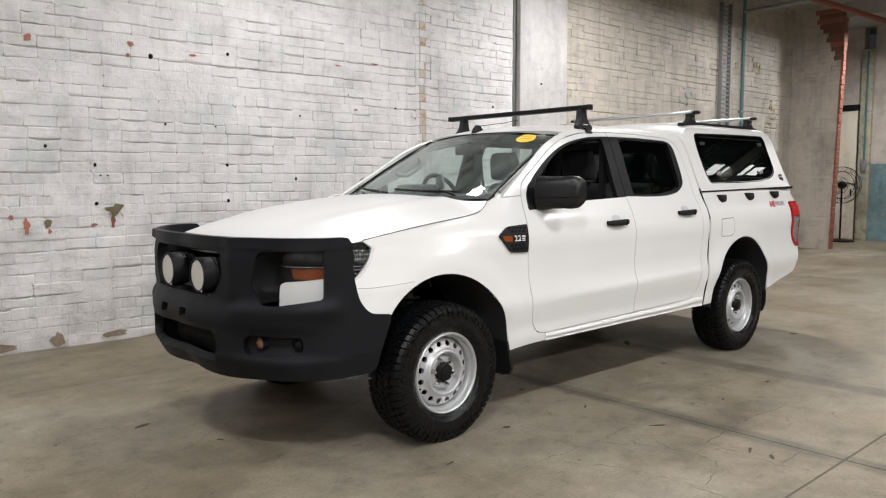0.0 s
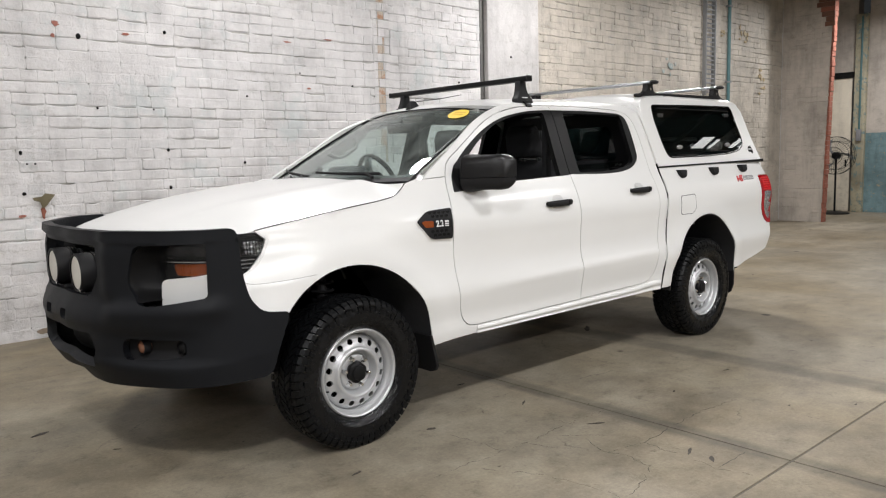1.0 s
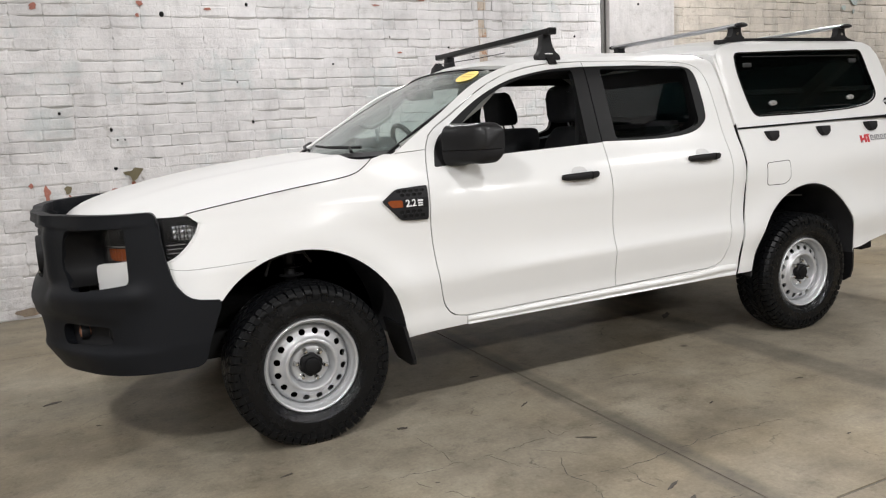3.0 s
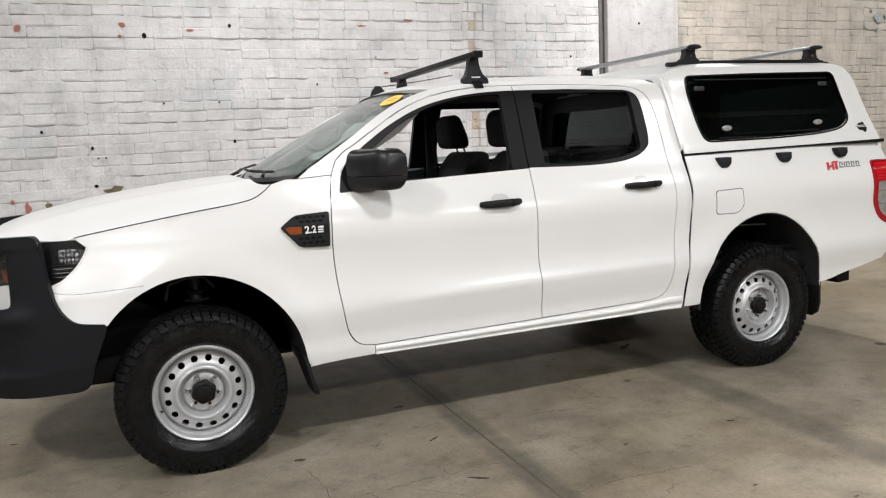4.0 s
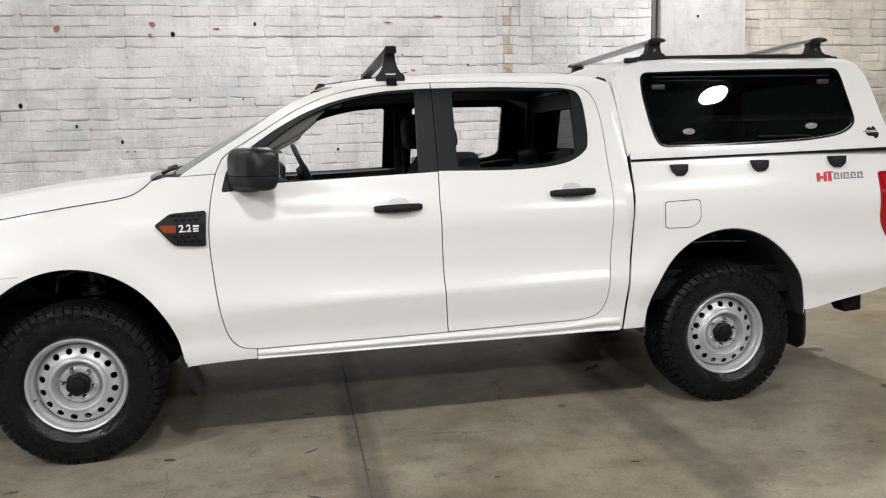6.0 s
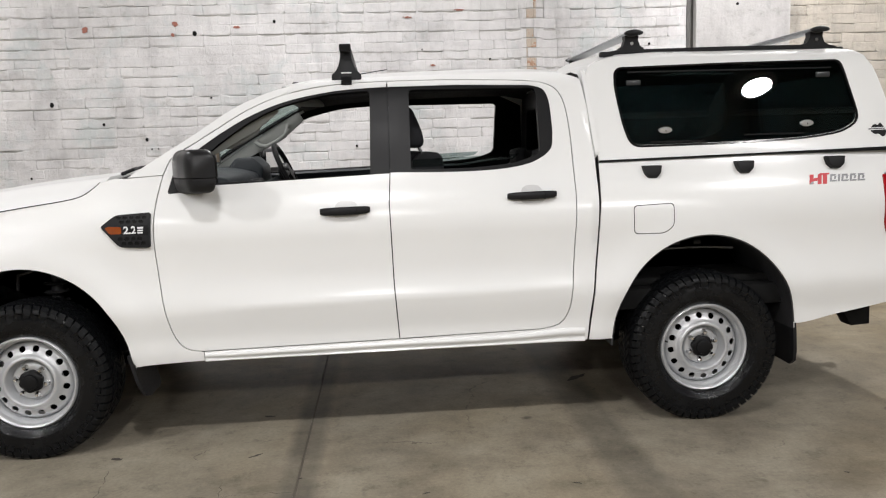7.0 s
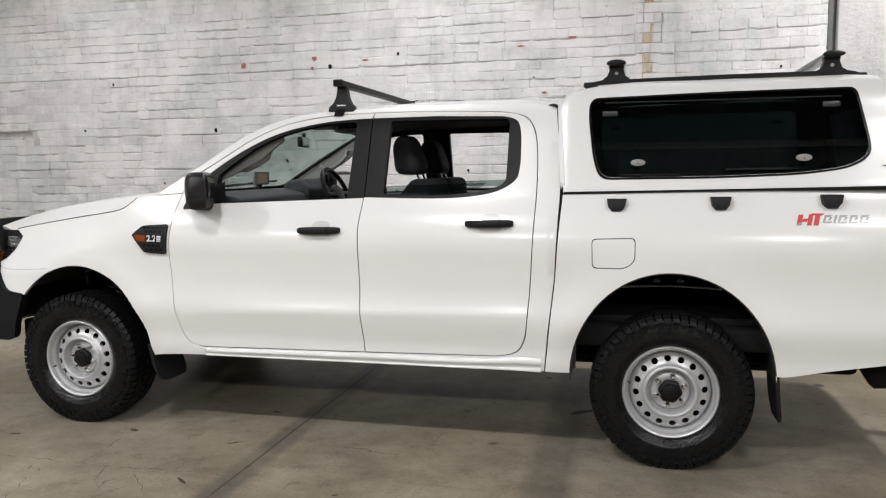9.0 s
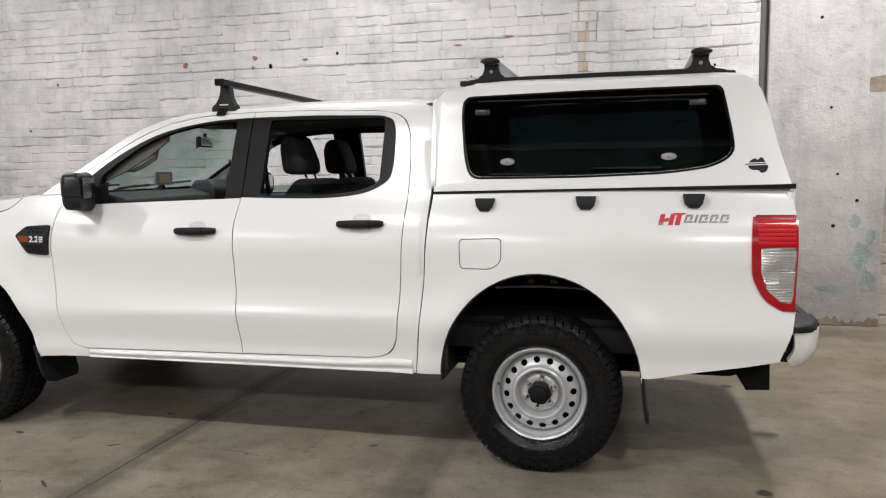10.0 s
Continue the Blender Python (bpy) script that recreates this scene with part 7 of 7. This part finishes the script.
for s in (-1, 1):
    bm = bmesh.new()
    for k in range(4):
        pts = [(2.62 + .12 * q, 0, .40 + .012 * k + .05 * ((q - 5) / 5) ** 2) for q in range(k, 11 - k)]
        for a, b in zip(pts, pts[1:]):
            box(bm, a[0], b[0], s * .52 - .03, s * .52 + .03, min(a[2], b[2]) - .004, max(a[2], b[2]) + .004)
    part("leaf_spring", bm, DARK, truck, "black leaf spring")
    # pressed lip and brackets inside the rear arch
    bm = tube(bmesh.new(), [(x, s * .66, .835 - .18 * (x - 3.22) ** 2) for x in (2.98, 3.06, 3.14, 3.22, 3.30, 3.38, 3.46)], .006, 6)
    part("arch_lip", finish(bm), GALV, truck, "thin grey lip inside the wheel arch")
    for x in (3.14, 3.25):
        bm = box(bmesh.new(), x, x + .035, *sorted((s * .655, s * .675)), .852, .874, .004)
        part("arch_bracket", finish(bm), LINER, truck)
    bm = tube(bmesh.new(), [(-.12, s * .63, .76), (-.10, s * .66, .835), (-.02, s * .67, .862), (.06, s * .66, .855), (.10, s * .64, .80)], .008, 6)
    part("brake_hose", finish(bm), LINER, truck, "black brake hose inside the front arch")
    bm = tube(bmesh.new(), [(.03, s * .56, .40), (.02, s * .52, .86)], .028, 12)
    for k in range(7):
        lathe(bm, [(.05, .50 + .045 * k), (.062, .508 + .045 * k), (.05, .516 + .045 * k)], 16, Matrix.Translation((.025, s * .54, 0)), axis="Z")
    part("coil_spring", finish(bm), LINER, truck, "black coil strut")

# ---- cabin ----
def cushion(name, pts, y0, y1, mat, parent, bevel=.03, label=""):
    bm = extruded(bmesh.new(), pts, y0, y1)
    bmesh.ops.bevel(bm, geom=bm.edges[:], offset=bevel, segments=3, affect="EDGES", profile=.6)
    return part(name, finish(bm, 60), mat, parent, label)


for y, back in ((-.33, .03), (.37, -.01)):
    seat = empty("front_seat")
    seat.parent = truck
    cushion("seat_base", [(1.30 + back, .86), (1.32 + back, .98), (1.80 + back, .94), (1.82 + back, .80)], y - .25, y + .25, CLOTH, seat, .04)
    cushion("seat_back", [(a + back, b) for a, b in ((1.66, .90), (1.80, .86), (1.96, 1.27), (1.945, 1.362), (1.85, 1.365), (1.78, 1.28))], y - .24, y + .24, CLOTH, seat, .045)
    cushion("headrest", [(a + back, b) for a, b in ((1.725, 1.388), (1.708, 1.535), (1.731, 1.602), (1.80, 1.606), (1.86, 1.46), (1.865, 1.384))], y - .125, y + .125, CLOTH, seat, .045)
    for d in (-.06, .06):
        bm = tube(bmesh.new(), [(1.87 + back, y + d, 1.32), (1.82 + back, y + d, 1.43)], .006, 8)
        part("headrest_post", finish(bm), CHROME, seat, "chrome headrest post")
bench = empty("rear_bench")
bench.parent = truck
cushion("seat_base", [(2.10, .84), (2.11, .97), (2.52, .94), (2.54, .80)], -.64, .64, CLOTH, bench, .04)
cushion("seat_back", [(2.46, .90), (2.56, .88), (2.60, 1.26), (2.50, 1.27)], -.64, .64, CLOTH, bench, .03)
for y in (-.36, .36):
    cushion("headrest", [(2.50, 1.25), (2.49, 1.35), (2.56, 1.37), (2.58, 1.25)], y - .13, y + .13, CLOTH, bench, .025)
# the cab's rear wall above the belt, with its window
rear_loop = [(-.72, 1.28), (.72, 1.28), (.60, 1.70), (-.60, 1.70)]
rear_hole = rounded([(-.52, 1.345), (.52, 1.345), (.46, 1.60), (-.46, 1.60)], .05)
part("cab_back_upper", sheet([rear_loop, rear_hole], .08, lambda y, z: (2.655 - .02 * (z - 1.28), y, z), out=(1, 0, 0), thick=.04), TRIM, truck, "dark cab rear wall")
part("rear_glass", sheet([rear_hole], .1, lambda y, z: (2.652, y, z), out=(1, 0, 0), thick=.004), DARK_GLASS, truck, "dark tinted cab rear glass")
dash = cushion("dashboard", [(.42, 1.10), (.44, 1.268), (.58, 1.296), (.80, 1.302), (.93, 1.268), (.98, 1.12), (.90, .92), (.55, .92)], -.70, .70, DASH, truck, .03, "dark grey dashboard")
cushion("binnacle", [(.74, 1.28), (.80, 1.356), (.90, 1.362), (.965, 1.30), (.95, 1.18)], .20, .54, DASH, dash, .025)
cushion("centre_stack", [(.86, .95), (.88, 1.24), (.97, 1.24), (1.03, 1.0)], -.16, .16, BLACK, dash, .02)
for y in (-.55, -.22, .19, .58):
    bm = lathe(bmesh.new(), [(.035, 0), (.045, .004), (.048, -.01)], 20, Matrix.Translation((.965, y, 1.17)) @ Matrix.Rotation(radians(-90), 4, "Z"))
    part("air_vent", finish(bm), TRIM, dash, "round black air vent")
wheel_m = Matrix.Translation((1.09, .37, 1.255)) @ Matrix.Rotation(radians(-24), 4, "Y")
steer = empty("steering_wheel")
steer.parent = truck
bm = tube(bmesh.new(), [wheel_m @ Vector((0, .185 * math.cos(2 * math.pi * k / 36), .185 * math.sin(2 * math.pi * k / 36))) for k in range(37)], .016, 10, caps=False)
part("rim", finish(bm), TRIM, steer, "black steering wheel rim")
bm = lathe(bmesh.new(), [(0, .025), (.06, .02), (.07, 0), (.05, -.05)], 20, wheel_m, axis="X")
for a in (0, 180, 270):
    e = wheel_m @ Vector((0, .175 * math.cos(radians(a)), .175 * math.sin(radians(a))))
    tube(bm, [wheel_m @ Vector((0, 0, 0)), e], .018, 8)
part("hub", finish(bm), TRIM, steer)
bm = tube(bmesh.new(), [(.92, .37, 1.16), (1.08, .37, 1.235)], .03, 12)
part("column", finish(bm), DASH, steer)
gps = empty("dash_screen")
gps.parent = truck
m = Matrix.Translation((.725, -.02, 1.372)) @ Matrix.Rotation(radians(-22), 4, "Z")
bm = box(bmesh.new(), -.010, .008, -.062, .062, -.042, .042, .006, m=m)
part("casing", finish(bm), ALLOY, gps, "small silver display casing")
bm = box(bmesh.new(), 0.0085, .0095, -.056, .056, -.036, .036, m=m)
part("display", bm, simple("dim_display", (.30, .31, .31), .25, coat=.5), gps)
bm = box(bmesh.new(), .0100, .0106, -.034, .040, -.031, .028, m=m)
part("display_panel", bm, simple("tan_display_panel", (.52, .42, .30), .3, coat=.5), gps)
bm = tube(bmesh.new(), [(.72, -.02, 1.335), (.70, -.02, 1.300)], [.012, .03], 10)
part("display_foot", finish(bm), BLACK, gps)
rv = empty("rear_view_mirror")
rv.parent = truck
m = Matrix.Translation((1.02, 0, 1.595)) @ Matrix.Rotation(radians(12), 4, "Z")
bm = box(bmesh.new(), -.02, .012, -.115, .115, -.032, .032, .012, m=m)
part("casing", finish(bm), BLACK, rv, "black mirror casing")
bm = box(bmesh.new(), .0125, .0135, -.105, .105, -.026, .026, m=m)
part("mirror_glass", bm, CHROME, rv)
bm = tube(bmesh.new(), [(1.02, 0, 1.622), (1.02, 0, 1.648)], .012, 8)
part("stalk", finish(bm), BLACK, rv)
for s in (-1, 1):
    # grab handle on each windscreen pillar, pale pillar lining
    axis, drop = Vector((.205, -s * .03, .108)), Vector((.028, -s * .030, -.050))
    foot = Vector((.865, s * .632, 1.450))
    pts = [foot, foot + axis * .06 + drop * .55, foot + axis * .2 + drop, foot + axis * .5 + drop * 1.08, foot + axis * .8 + drop, foot + axis * .95 + drop * .55, foot + axis]
    bm = tube(bmesh.new(), pts, [.017, .016, .014, .013, .014, .016, .017], 8)
    part("grab_handle", finish(bm, 60), LINING, truck, "pale grey pillar grab handle")
    rail_pts = [(Vector((.56, s * .715, 1.318)), .05), (Vector((.70, s * .69, 1.385)), .07), (Vector((.87, s * .662, 1.478)), .085), (Vector((1.02, s * .635, 1.568)), .09), (Vector((1.14, s * .612, 1.640)), .07)]
    bm = loft(bmesh.new(), [[p + Vector((0, 0, .012)), p + Vector((w * .30, -s * .012, -w * .35)), p + Vector((w * .55, -s * .004, -w * .85)), p + Vector((w * .55, s * .014, -w * .85)), p + Vector((0, s * .014, .012))] for p, w in rail_pts])
    part("pillar_trim", finish(bm, 50), LINING, truck, "pale grey windscreen pillar trim")
    bm = bmesh.new()
    box(bm, 1.68, 1.73, *sorted((s * .60, s * .64)), 1.20, 1.66, .01)
    part("pillar_trim", finish(bm), CLOTH, truck, "dark centre pillar trim")
    bm = tube(bmesh.new(), [(1.72, s * .60, 1.56), (1.74, s * .58, 1.30), (1.72, s * .60, .90)], .012, 6)
    part("seat_belt", finish(bm), TRIM, truck, "black seat belt")
    bm = box(bmesh.new(), 1.16, 1.32, *sorted((s * .15, s * .55)), 1.66, 1.685, .008)
    part("sun_visor", finish(bm), LINING, truck, "pale grey folded sun visor")
